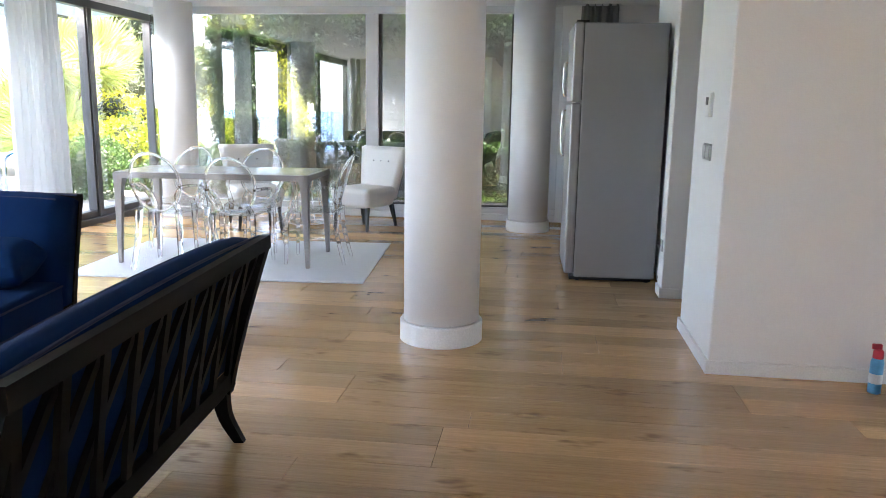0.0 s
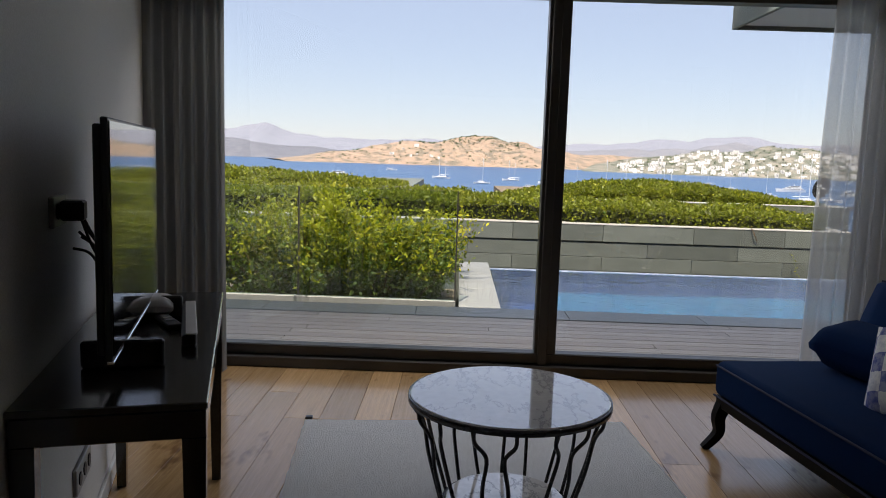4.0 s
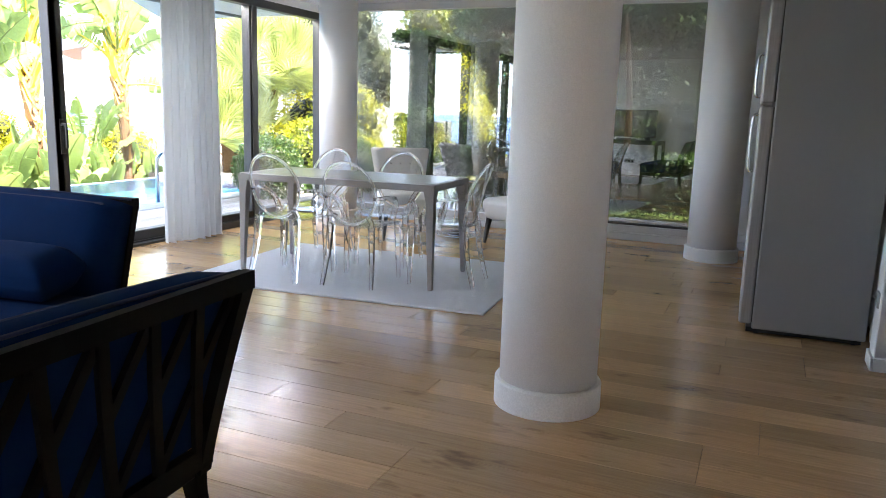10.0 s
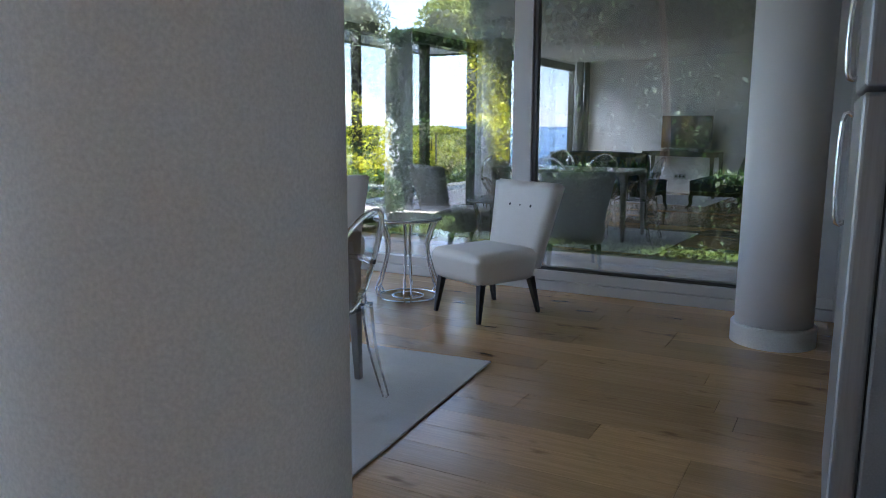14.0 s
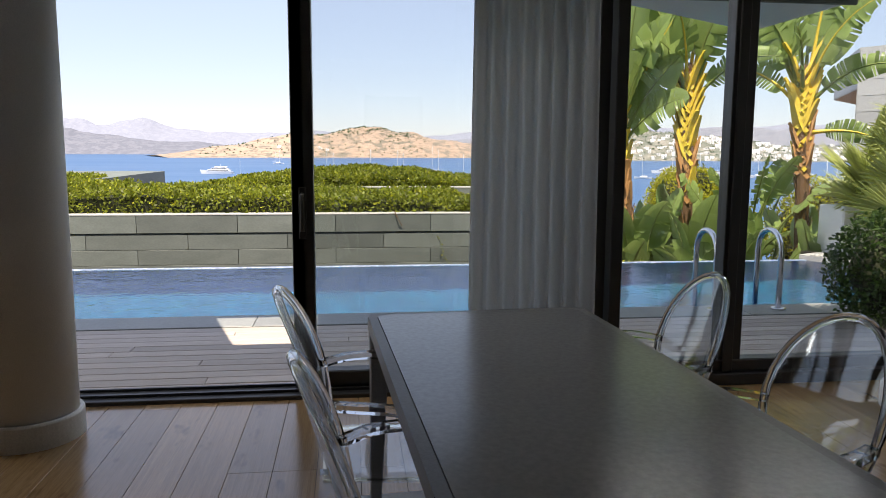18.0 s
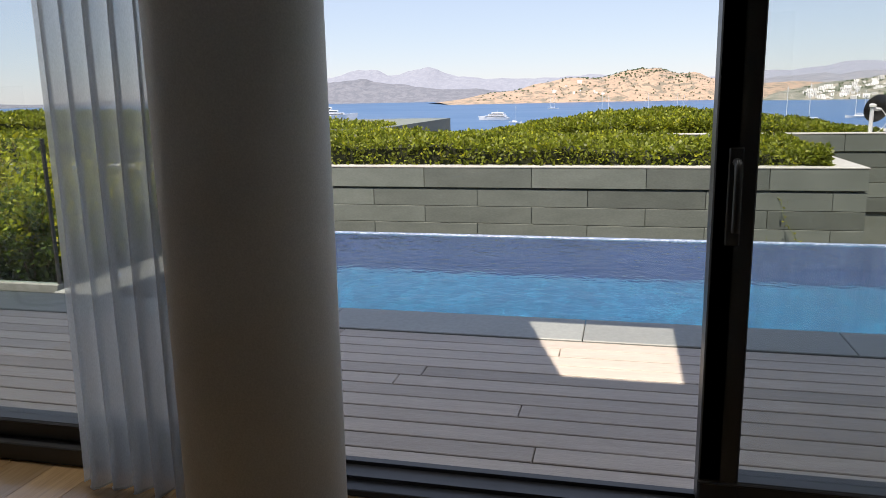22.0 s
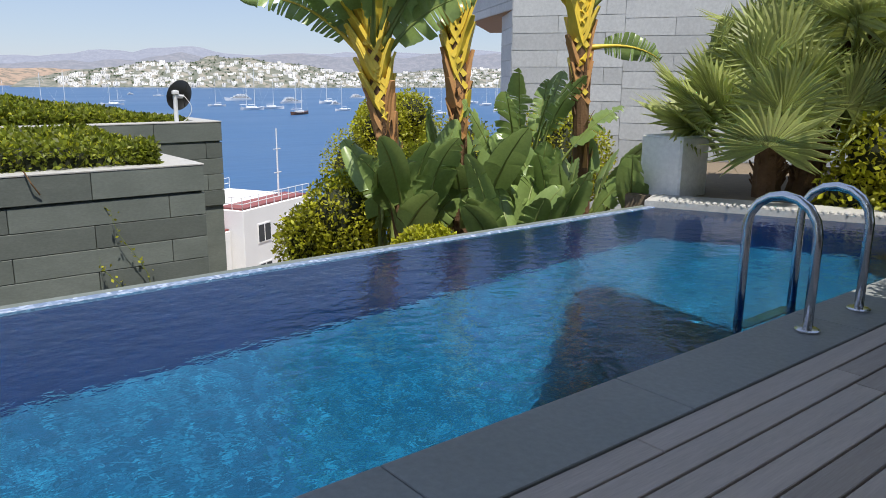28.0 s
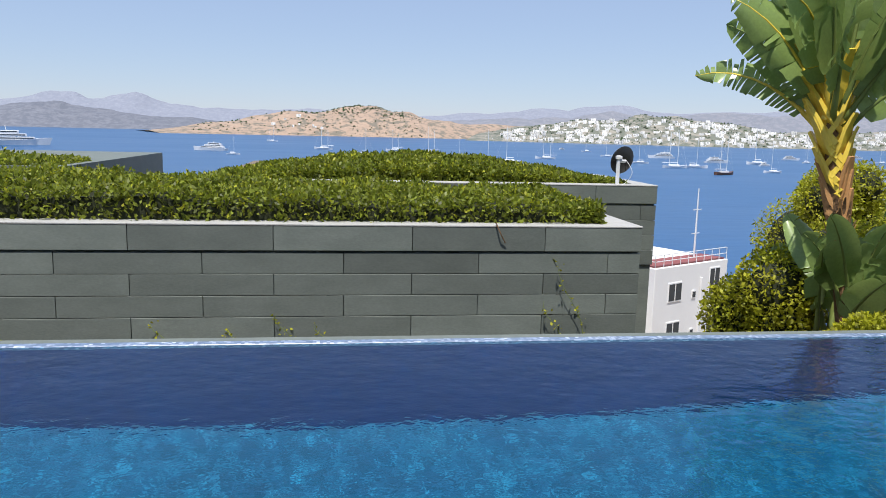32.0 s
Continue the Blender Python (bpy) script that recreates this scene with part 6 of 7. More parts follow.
FAN_R, FAN_L = 54, -126   # headings of the two ranks in which the leaves stand
def strelitzia(m, height, bare, lean, crown, label, seed):
    """A tree-like plant: a fibrous stem, two ranks of overlapping yellow leaf bases and a fan of torn paddle leaves."""
    r = random.Random(seed)
    pl = thing("giant_strelitzia", m, label, "plant", "banana-like plants by the pool")
    ax = Vector((math.cos(radians(FAN_R)), math.sin(radians(FAN_R)), 0))
    def at(z):
        return ax * lean * z + Vector((0, 0, z))
    bm = bmesh.new()
    tube(bm, [tuple(at(z)) for z in np.linspace(-0.8, height, 10)], [0.11, 0.11, 0.105, 0.10, 0.10, 0.105, 0.10, 0.09, 0.08, 0.05], 12)
    tr = part("trunk", bm, M_BARK, pl, "shaggy brown fibrous stem")
    for k in range(26):
        z0 = bare * r.random()
        a = r.uniform(0, 2 * math.pi)
        d = Vector((math.cos(a), math.sin(a), 0))
        L = r.uniform(0.18, 0.42)
        bm = bmesh.new()
        swept(bm, smooth_curve([at(z0) + d * 0.095, at(z0 + L * 0.6) + d * 0.118, at(z0 + L) + d * r.uniform(0.12, 0.17)], 3), 0.07, 0.014, 0.012, 0.006, side=(-d.y, d.x, 0))
        part("dry_sheath", bm, M_BARK if r.random() < 0.55 else M_DRY, tr)
    count = 26
    for k in range(count):
        f = k / (count - 1)
        s = 1 if k % 2 else -1
        z0 = bare * 0.6 + (height - bare * 0.6) * f * 0.85
        a = radians(FAN_R if s > 0 else FAN_L) + r.uniform(-0.75, 0.75)
        d = Vector((math.cos(a), math.sin(a), 0))
        L = r.uniform(0.5, 0.75) * (0.8 + 0.3 * f)
        bm = bmesh.new()
        swept(bm, smooth_curve([at(z0) - d * 0.06, at(z0 + L * 0.3) + d * (0.06 + 0.02 * f), at(z0 + L * 0.7) + d * (0.11 + 0.09 * f), at(z0 + L) + d * (0.14 + 0.2 * f)], 4), 0.23, 0.06, 0.07, 0.025, side=(-d.y, d.x, 0))
        part("leaf_base", bm, M_DRY if f < 0.3 and r.random() < 0.7 else M_STALK, tr, smooth=False)
    for k, (heading, rise, length, width, droop, torn) in enumerate(crown):
        foot = at(height * (0.58 + 0.34 * min(1.0, rise / 85)))
        add_leaf(pl, foot + Vector((math.cos(radians(heading)), math.sin(radians(heading)), 0)) * 0.07, heading, rise, length, width * 1.65, droop, torn, r, k % 3 == 0, 0.22, r.choice((-1, 1)) * r.uniform(1.15, 1.57), 1.05)
    return pl


def paddle_clump(m, leaves, label, seed, reach=1.0, tall=0.0):
    """A clump of broad upright paddle leaves rising from the ground."""
    r = random.Random(seed)
    pl = thing("paddle_leaf_clump", m, label, "plant", "paddle leaf clumps by the pool")
    for k in range(leaves):
        a = r.uniform(0, 360)
        q = r.uniform(0.03, 0.35)
        base = Vector((q * math.cos(radians(a)), q * math.sin(radians(a)), -0.55))
        add_leaf(pl, base, a + r.uniform(-30, 30), r.uniform(52, 88), r.uniform(0.95, 1.6) * reach + tall, r.uniform(0.40, 0.58) * reach, r.uniform(0.1, 0.9), 0.12 if tall == 0 else 0.4, r, False, 0.3 if tall == 0 else 0.5, r.uniform(-1.2, 1.2))
    return pl


M_DRY = surface("orange_dry_leaf_sheath", (0.36, 0.17, 0.06), (0.55, 0.30, 0.11), 0.8, scale=9, fine=40, bump=0.4, depth=0.006)
strelitzia(pose(-12.25, 10.45, 0), 1.75, 0.5, -0.16, ((FAN_L, 48, 1.6, 0.27, 1.15, 0.6), (FAN_L + 6, 60, 1.55, 0.34, 0.7, 0.45), (FAN_L - 8, 68, 2.5, 0.44, 0.1, 0.2), (FAN_L + 20, 78, 2.6, 0.46, 0.1, 0.12), (FAN_L - 15, 84, 2.4, 0.42, 0.12, 0.15), (FAN_R - 25, 84, 2.5, 0.46, 0.12, 0.12), (FAN_R + 8, 72, 2.1, 0.44, 0.3, 0.15), (FAN_R - 10, 62, 1.5, 0.40, 0.45, 0.15), (-30, 70, 1.6, 0.46, 1.6, 0.25), (-60, 76, 1.7, 0.46, 1.5, 0.15), (FAN_R - 15, 50, 1.3, 0.38, 0.9, 0.35), (-45, 80, 1.9, 0.46, 1.0, 0.15), (FAN_L + 25, 66, 1.7, 0.42, 0.8, 0.25), (FAN_R - 30, 74, 1.9, 0.46, 0.7, 0.2), (140, 78, 2.2, 0.46, 0.3, 0.2)), "banana-like plant with a yellow stem and torn paddle leaves", 3)
strelitzia(pose(-12.2, 11.35, 0), 2.6, 0.85, -0.03, ((FAN_L, 52, 1.5, 0.28, 1.2, 0.6), (FAN_L + 10, 68, 2.0, 0.42, 0.4, 0.4), (FAN_L - 12, 80, 2.3, 0.46, 0.15, 0.2), (FAN_R + 10, 82, 2.3, 0.46, 0.15, 0.2), (FAN_R - 12, 68, 2.0, 0.42, 0.45, 0.4), (FAN_R, 50, 1.5, 0.28, 1.3, 0.65), (-35, 70, 1.7, 0.42, 1.6, 0.4), (FAN_L + 28, 74, 1.9, 0.42, 0.7, 0.2), (FAN_R - 28, 74, 1.8, 0.42, 0.8, 0.25), (140, 76, 2.1, 0.44, 0.3, 0.2), (-60, 64, 1.5, 0.40, 1.9, 0.4)), "tall banana-like plant with a bright yellow stem", 5)
strelitzia(pose(-11.7, 12.95, 0), 2.55, 1.5, -0.05, ((FAN_L, 48, 1.4, 0.26, 1.2, 0.7), (FAN_L + 10, 66, 1.8, 0.38, 0.5, 0.5), (FAN_L - 10, 78, 2.1, 0.42, 0.2, 0.3), (FAN_R, 84, 2.1, 0.42, 0.15, 0.3), (FAN_R + 12, 70, 1.8, 0.40, 0.4, 0.4), (FAN_R - 8, 48, 1.4, 0.28, 1.3, 0.65), (FAN_R + 4, 8, 1.0, 0.24, 0.8, 0.8), (-40, 66, 1.5, 0.38, 1.6, 0.5), (FAN_L + 28, 72, 1.7, 0.38, 0.8, 0.3), (FAN_R - 28, 70, 1.6, 0.38, 1.0, 0.3), (140, 76, 1.9, 0.40, 0.3, 0.2)), "tall banana-like plant with an orange shaggy stem", 8)
paddle_clump(pose(-12.1, 12.25, 0.25), 9, "young banana-like plant with narrow torn leaves on long stalks", 31, 0.85, 0.75)
paddle_clump(pose(-12.15, 10.55, 0), 9, "paddle leaves round the foot of the banana-like plant", 3)
paddle_clump(pose(-12.1, 11.35, 0), 8, "paddle leaves under the tall yellow-stemmed plant", 5)
paddle_clump(pose(-11.6, 12.9, 0), 8, "paddle leaves under the orange-stemmed plant", 8, 0.95)
paddle_clump(pose(-11.1, 12.0, 0), 8, "clump of low paddle leaves beside the pool", 11, 0.85)
paddle_clump(pose(-10.9, 11.0, -0.2), 9, "clump of low paddle leaves below the pool edge", 12, 0.85)
paddle_clump(pose(-10.6, 12.75, 0), 8, "clump of low paddle leaves by the white planter", 21, 0.8)
paddle_clump(pose(-11.7, 11.7, -0.1), 9, "dense clump of broad paddle leaves by the pool", 22, 0.95)
paddle_clump(pose(-12.6, 10.6, -0.3), 8, "spreading paddle leaves below the pool edge", 23, 0.95)


# fan palm
def fan(bm, base, heading, rise, stalk, radius, r, blades=34):
    """One palm fan: a stalk and folded blades in a part circle."""
    d = Vector((math.cos(heading) * math.cos(rise), math.sin(heading) * math.cos(rise), math.sin(rise)))
    side = Vector((-math.sin(heading), math.cos(heading), 0))
    up = d.cross(side) * -1
    tip = Vector(base) + d * stalk
    bend = r.uniform(0.45, 1.05)
    up = up if up.z > 0 else -up
    d = d * math.cos(bend) + up * math.sin(bend)
    up = side.cross(d)
    for k in range(blades):
        a = (k / (blades - 1) - 0.5) * math.radians(250)
        q = d * math.cos(a) + side * math.sin(a)
        L = radius * (0.72 + 0.28 * math.cos(a * 0.8)) * r.uniform(0.9, 1.05)
        w = q.cross(up).normalized() * 0.021 * radius / 0.6
        m1, e = tip + q * L * 0.6 + up * 0.05 * radius, tip + q * L + up * (0.02 * radius) - Vector((0, 0, 0.10 * radius * r.uniform(0.4, 1.5)))
        vs = [bm.verts.new(p) for p in (tip, m1 - w + up * 0.008, m1 - up * 0.008, m1 + w + up * 0.008, e)]
        bm.faces.new((vs[0], vs[1], vs[2]))
        bm.faces.new((vs[0], vs[2], vs[3]))
        bm.faces.new((vs[1], vs[4], vs[2]))
        bm.faces.new((vs[2], vs[4], vs[3]))
    return tip


def fan_palm(m, crowns, label, seed):
    r = random.Random(seed)
    p = thing("fan_palm", m, label, "palm")
    for (x, y, h, n, rad) in crowns:
        bm = bmesh.new()
        tube(bm, [(x * 0.3, y * 0.3, -0.3), (x * 0.7, y * 0.7, h * 0.5), (x, y, h)], [0.16, 0.14, 0.11], 10)
        for _ in range(60):
            z = r.uniform(0.05, h)
            a = r.uniform(0, 6.28)
            c = Vector((x * (0.3 + 0.7 * z / h) + 0.13 * math.cos(a), y * (0.3 + 0.7 * z / h) + 0.13 * math.sin(a), z))
            strip(bm, c, c + Vector((0.06 * math.cos(a), 0.06 * math.sin(a), 0.10)), 0.03, 0.012, (math.cos(a), math.sin(a), 0))
        part("trunk", bm, M_BARK, p, "short shaggy brown trunk")
        for k in range(n):
            a = k * 2.4 + r.uniform(-0.3, 0.3)
            rise = radians(86 - 92 * (k / n) ** 0.9 + r.uniform(-10, 10))
            bm = bmesh.new()
            base = Vector((x, y, h - 0.05))
            tip = fan(bm, base, a, rise, r.uniform(0.45, 0.75) * rad / 0.6, rad * r.uniform(0.85, 1.1), r)
            f = part("fan_leaf", bm, L_PALM, p)
            bm = bmesh.new()
            tube(bm, [tuple(base), tuple(tip)], [0.012, 0.007], 5)
            part("leaf_stalk", bm, M_STALKG, f)


fan_palm(pose(-9.35, 13.25, 0.0), [(0.1, -0.3, 0.75, 56, 0.72), (0.55, 0.5, 1.75, 46, 0.80)], "two-stemmed fan palm with spreading pale green fans", 4)


# ---- pool ----
def mosaic(name, dark, light, scale=42.0, contrast=1.0):
    m = surface(name, dark, light, 0.35, scale=1.2, fine=9, bump=0)
    nt = m.node_tree
    p = nt.nodes["Principled BSDF"]
    old = p.inputs["Base Color"].links[0].from_socket
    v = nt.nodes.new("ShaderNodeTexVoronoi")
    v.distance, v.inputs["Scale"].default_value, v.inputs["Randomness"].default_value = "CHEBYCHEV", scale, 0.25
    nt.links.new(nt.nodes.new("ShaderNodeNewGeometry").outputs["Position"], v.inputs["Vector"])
    # Random tile tones, their bright end raised to sparkle like caustics.
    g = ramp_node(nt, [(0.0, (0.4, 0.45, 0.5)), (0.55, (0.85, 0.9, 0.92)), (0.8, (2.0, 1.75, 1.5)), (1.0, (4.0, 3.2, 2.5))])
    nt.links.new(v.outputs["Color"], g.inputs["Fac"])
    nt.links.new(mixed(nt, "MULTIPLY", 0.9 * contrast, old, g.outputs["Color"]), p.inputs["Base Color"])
    return m


def water_material():
    """Clear water: refracting below, mirroring above by Fresnel, with two sizes of ripple."""
    m = bpy.data.materials.new("pool_water")
    m.use_nodes = True
    nt = m.node_tree
    nt.nodes.remove(nt.nodes["Principled BSDF"])
    under, gloss, fres, mix = (nt.nodes.new(k) for k in ("ShaderNodeBsdfRefraction", "ShaderNodeBsdfGlossy", "ShaderNodeFresnel", "ShaderNodeMixShader"))
    under.inputs["Color"].default_value = (0.30, 0.66, 0.82, 1)
    under.inputs["Roughness"].default_value = gloss.inputs["Roughness"].default_value = 0.0
    under.inputs["IOR"].default_value = fres.inputs["IOR"].default_value = 1.33
    w1, w2 = noise_node(nt, 3.0, 3, 0.5, (1, 0.85, 1)), noise_node(nt, 11.0, 3, 0.55, (1, 0.8, 1))
    a = nt.nodes.new("ShaderNodeMath")
    a.operation = "ADD"
    nt.links.new(w1.outputs["Fac"], a.inputs[0])
    nt.links.new(w2.outputs["Fac"], a.inputs[1])
    b = nt.nodes.new("ShaderNodeBump")
    b.inputs["Strength"].default_value, b.inputs["Distance"].default_value = 0.22, 0.03
    nt.links.new(a.outputs[0], b.inputs["Height"])
    for n in (under, gloss, fres):
        nt.links.new(b.outputs["Normal"], n.inputs["Normal"])
    nt.links.new(fres.outputs[0], mix.inputs[0])
    nt.links.new(under.outputs[0], mix.inputs[1])
    nt.links.new(gloss.outputs[0], mix.inputs[2])
    nt.links.new(mix.outputs[0], nt.nodes["Material Output"].inputs["Surface"])
    return m


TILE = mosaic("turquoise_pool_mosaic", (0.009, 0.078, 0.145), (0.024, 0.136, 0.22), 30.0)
# Same mosaic coloured darker, for the weaker light on walls and deep end.
TILE_SHADED = mosaic("shade_blue_pool_mosaic", (0.003, 0.024, 0.115), (0.006, 0.040, 0.17), 42.0, 0.3)
PEBBLE = mosaic("pale_edge_mosaic", (0.15, 0.21, 0.34), (0.26, 0.33, 0.46), 45)
px0, px1, py0, py1 = POOL
PEND = (-7.12, 13.0)   # near end of the slanted far side
POOLZ = -1.42
WELLY, WELLZ = 3.05, -2.05   # the deep south end
def pool_plan(z, y0=py0):
    return [(px0, y0, z), (px1, y0, z), (PEND[0], PEND[1], z), (px0, py1, z)]
def sheet(pts):
    bm = bmesh.new()
    bm.faces.new([bm.verts.new(p) for p in pts])
    return bm
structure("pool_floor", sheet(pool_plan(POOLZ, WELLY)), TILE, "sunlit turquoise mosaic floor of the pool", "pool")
structure("pool_well", sheet([(px0, py0, WELLZ), (px1, py0, WELLZ), (px1, WELLY, WELLZ), (px0, WELLY, WELLZ)]), TILE_SHADED, "deep end of the pool, mosaic darkened for shade", "pool")
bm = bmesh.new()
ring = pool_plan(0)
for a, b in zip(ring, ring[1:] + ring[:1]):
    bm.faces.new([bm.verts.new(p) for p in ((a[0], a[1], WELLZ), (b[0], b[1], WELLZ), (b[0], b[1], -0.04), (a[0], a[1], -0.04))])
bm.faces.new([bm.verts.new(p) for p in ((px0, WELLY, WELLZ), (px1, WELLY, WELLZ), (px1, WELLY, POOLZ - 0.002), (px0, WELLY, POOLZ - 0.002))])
structure("pool_wall", bm, TILE_SHADED, "mosaic walls of the pool, darkened for shade", "pool")
structure("pool_shell", boxed(px0 - 0.3, px0 - 0.06, py0 - 0.4, py1 + 0.2, -4, -0.07), SLATE, "outer wall below the overflow edge", "pool")
structure("overflow_edge", boxed(px0 - 0.07, px0 + 0.005, py0, py1, -0.09, WATERZ + 0.004, bevel=0.004), PEBBLE, "pale mosaic overflow edge of the pool", "pool")
structure("water", sheet(pool_plan(WATERZ)), water_material(), "clear rippled pool water reflecting the sky", "water").visible_shadow = False
# slanted stone end of the pool with a pebble border
ed = Vector((PEND[0] - px0, PEND[1] - py1, 0)).normalized()
em = Matrix.Translation((px0, py1, 0)) @ Matrix.Rotation(math.atan2(ed.y, ed.x), 4, "Z")
L = math.hypot(PEND[0] - px0, PEND[1] - py1)
ec = structure("pool_end_wall", boxed(-0.1, L + 0.4, 0.003, 0.5, -1.6, 0.03, m=em), CAP, "pale stone edge at the end of the pool", "coping")
for k in range(46):
    r = rng0.uniform(0.8, 1.2)
    bm = bmesh.new()
    bmesh.ops.create_uvsphere(bm, u_segments=8, v_segments=5, radius=0.05, matrix=em @ pose(0.05 + k * L / 46, 0.045, 0.035) @ Matrix.Diagonal((0.55 * r, 1.0 * r, 0.45, 1)))
    part("pebble", bm, CAP, ec)
structure("bed_end", boxed(-0.4, L + 2.5, 0.52, 4.5, -2.0, 0.0, m=em), EARTH, "planting bed behind the pool", "bed")

# ladder
def ladder(m):
    l = thing("pool_ladder", m, "polished steel pool ladder with two curved handrails", "ladder")
    for y in (-0.28, 0.28):
        bm = bmesh.new()
        pts = [(0.16, y, 0.0), (0.16, y, 0.45)] + [(-0.02 + 0.18 * math.cos(a), y, 0.47 + 0.17 * math.sin(a)) for a in np.linspace(0, math.pi, 9)] + [(-0.20, y, 0.40), (-0.20, y, -0.5)]
        tube(bm, pts, 0.024, 10)
        rl = part("handrail", bm, CHROME, l, smooth=True)
        bm = bmesh.new()
        lathe(bm, [(0.06, 0.0), (0.06, 0.008), (0.05, 0.014), (0.026, 0.018)], 18, (0.16, y))
        part("flange", bm, CHROME, rl)
    for z in (-0.18, -0.42):
        part("tread", boxed(-0.24, -0.16, -0.27, 0.27, z - 0.012, z + 0.012, bevel=0.006), CHROME, l)


ladder(pose(-7.09, 9.44, 0.003))


# ---- garden ----
def bush(name, m, lumps, n, size, mat, label, seed, category="shrub", group="", trunk=None, aspect=0.55):
    """A shrub or crown: leaves in uneven lumps (x, y, z, radius) round a dark core."""
    r = np.random.default_rng(seed)
    b = thing(name, m, label, category, group)
    bm = bmesh.new()
    for x, y, z, q in lumps:
        bmesh.ops.create_icosphere(bm, subdivisions=2, radius=q * 0.72, matrix=pose(x, y, z))
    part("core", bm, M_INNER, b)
    tot = sum(q * q for *_, q in lumps)
    P, N = [], []
    for x, y, z, q in lumps:
        k = int(n * q * q / tot)
        d = r.normal(0, 1, (k, 3))
        d /= np.linalg.norm(d, axis=1)[:, None]
        rad = q * (0.72 + 0.36 * r.random((k, 1)) ** 0.7)
        P.append(np.array([x, y, z]) + d * rad)
        N.append(d)
    v, f = leaf_cards(np.concatenate(P), np.concatenate(N), size, r, aspect)
    mesh_from("leaves", v, f, mat, b)
    if trunk:
        bm = bmesh.new()
        for path, rad in trunk:
            tube(bm, smooth_curve(path, 4), [rad * (1 - 0.6 * i / (len(path) * 4 - 4)) for i in range(len(path) * 4 - 3)], 8)
        part("trunk", bm, M_BARK, b)
    return b


def lumps(r, n, sx, sy, sz, q0, q1, z0=0.0):
    return [(r.uniform(-sx, sx), r.uniform(-sy, sy), z0 + r.uniform(0, sz), r.uniform(q0, q1)) for _ in range(n)]


gr = random.Random(31)
bush("box_ball", pose(-6.42, 10.35, -0.02), [(0, 0, 0.40, 0.46)], 5200, 0.045, L_BOX, "round clipped boxwood ball at the edge of the deck", 1, "shrub")
bush("box_ball", pose(-5.9, 11.9, -0.02), [(0, 0, 0.36, 0.42), (0.5, 0.2, 0.3, 0.36)], 5200, 0.045, L_BOX, "clipped boxwood balls in the garden bed", 2, "shrub")
# bed behind the glass balustrade
def spray_shrub(m, stems, sx, sy, height, leaves, size, label, seed):
    """A loose shrub: many thin arching stems, leafy along their upper parts."""
    r = np.random.default_rng(seed)
    b = thing("flowering_shrub", m, label, "shrub")
    bm = bmesh.new()
    P, N = [], []
    for k in range(stems):
        foot = np.array([r.uniform(-0.6, 0.6) * sx, r.uniform(-0.6, 0.6) * sy, 0.0])
        out = np.array([foot[0] * 0.8 + r.normal(0, 0.16), foot[1] * 0.8 + r.normal(0, 0.16), 0.0])
        rise = height * r.uniform(0.55, 1.08) * (1 - 0.22 * (abs(foot[0]) / sx + abs(foot[1]) / sy))
        path = [foot + out * t ** 1.4 + np.array([0, 0, rise * (t - 0.12 * t ** 3)]) for t in np.linspace(0, 1, 6)]
        tube(bm, [tuple(q) for q in path], [0.009, 0.008, 0.007, 0.005, 0.004, 0.002], 4)
        t = r.uniform(0.12, 1.0, leaves) ** 0.8 * 4.999
        q = np.array([path[int(a)] * (1 - a % 1) + path[int(a) + 1] * (a % 1) for a in t])
        off = r.normal(0, 0.045, (leaves, 3))
        P.append(q + off)
        N.append(off / np.linalg.norm(off, axis=1)[:, None] + [0, 0, 0.5])
    part("stems", bm, M_BARK, b)
    P, N = np.concatenate(P), np.concatenate(N)
    tip = P[:, 2] > height * r.uniform(0.30, 0.85, len(P))
    for name, pick, mat in (("leaves", ~tip, L_SPRAY), ("young_leaves", tip, L_YELLOW)):
        v, f = leaf_cards(P[pick], N[pick], size, r, 0.5)
        mesh_from(name, v, f, mat, b)
    return b


spray_shrub(pose(-8.35, 0.75, -0.5), 210, 0.95, 1.05, 1.62, 230, 0.050, "loose yellow-green shrub behind the glass balustrade", 3)
spray_shrub(pose(-9.45, 1.5, -0.5), 50, 0.35, 0.35, 1.1, 200, 0.038, "yellow-tipped shrub at the corner of the balustrade", 9)
bush("flowering_shrub", pose(-8.5, -1.4, -0.6), lumps(gr, 16, 0.9, 1.2, 0.9, 0.28, 0.42, 0.1), 15000, 0.062, L_HEDGE, "green shrub behind the glass balustrade", 4, "shrub")
bush("flowering_shrub", pose(-8.3, -3.6, -0.7), lumps(gr, 8, 0.8, 0.9, 0.6, 0.28, 0.42, 0.1), 9000, 0.062, L_YELLOW, "yellow-green shrub by the balustrade", 5, "shrub")
structure("bed_south", boxed(px0 - 0.3, -7.3, -8, py0 - 0.42, -2, -0.35), EARTH, "planting bed behind the balustrade", "bed")
# slope planting under the pool
for k, (x, y, z, q) in enumerate(((-13.2, 10.4, -0.9, 0.8), (-14.2, 12.2, -0.6, 1.2), (-13.4, 14.5, -0.4, 1.1), (-11.2, 10.0, -0.75, 0.45), (-16.5, 13.4, -0.9, 1.25), (-16.2, 13.1, 0.0, 0.8))):
    bush("shrub", pose(x, y, z), lumps(gr, 7, q * 0.5, q * 0.5, q * 0.8, q * 0.4, q * 0.6), 13000, 0.056, L_YELLOW, "green-yellow shrub on the slope below the pool", 10 + k, "shrub", "shrubs on the slope")
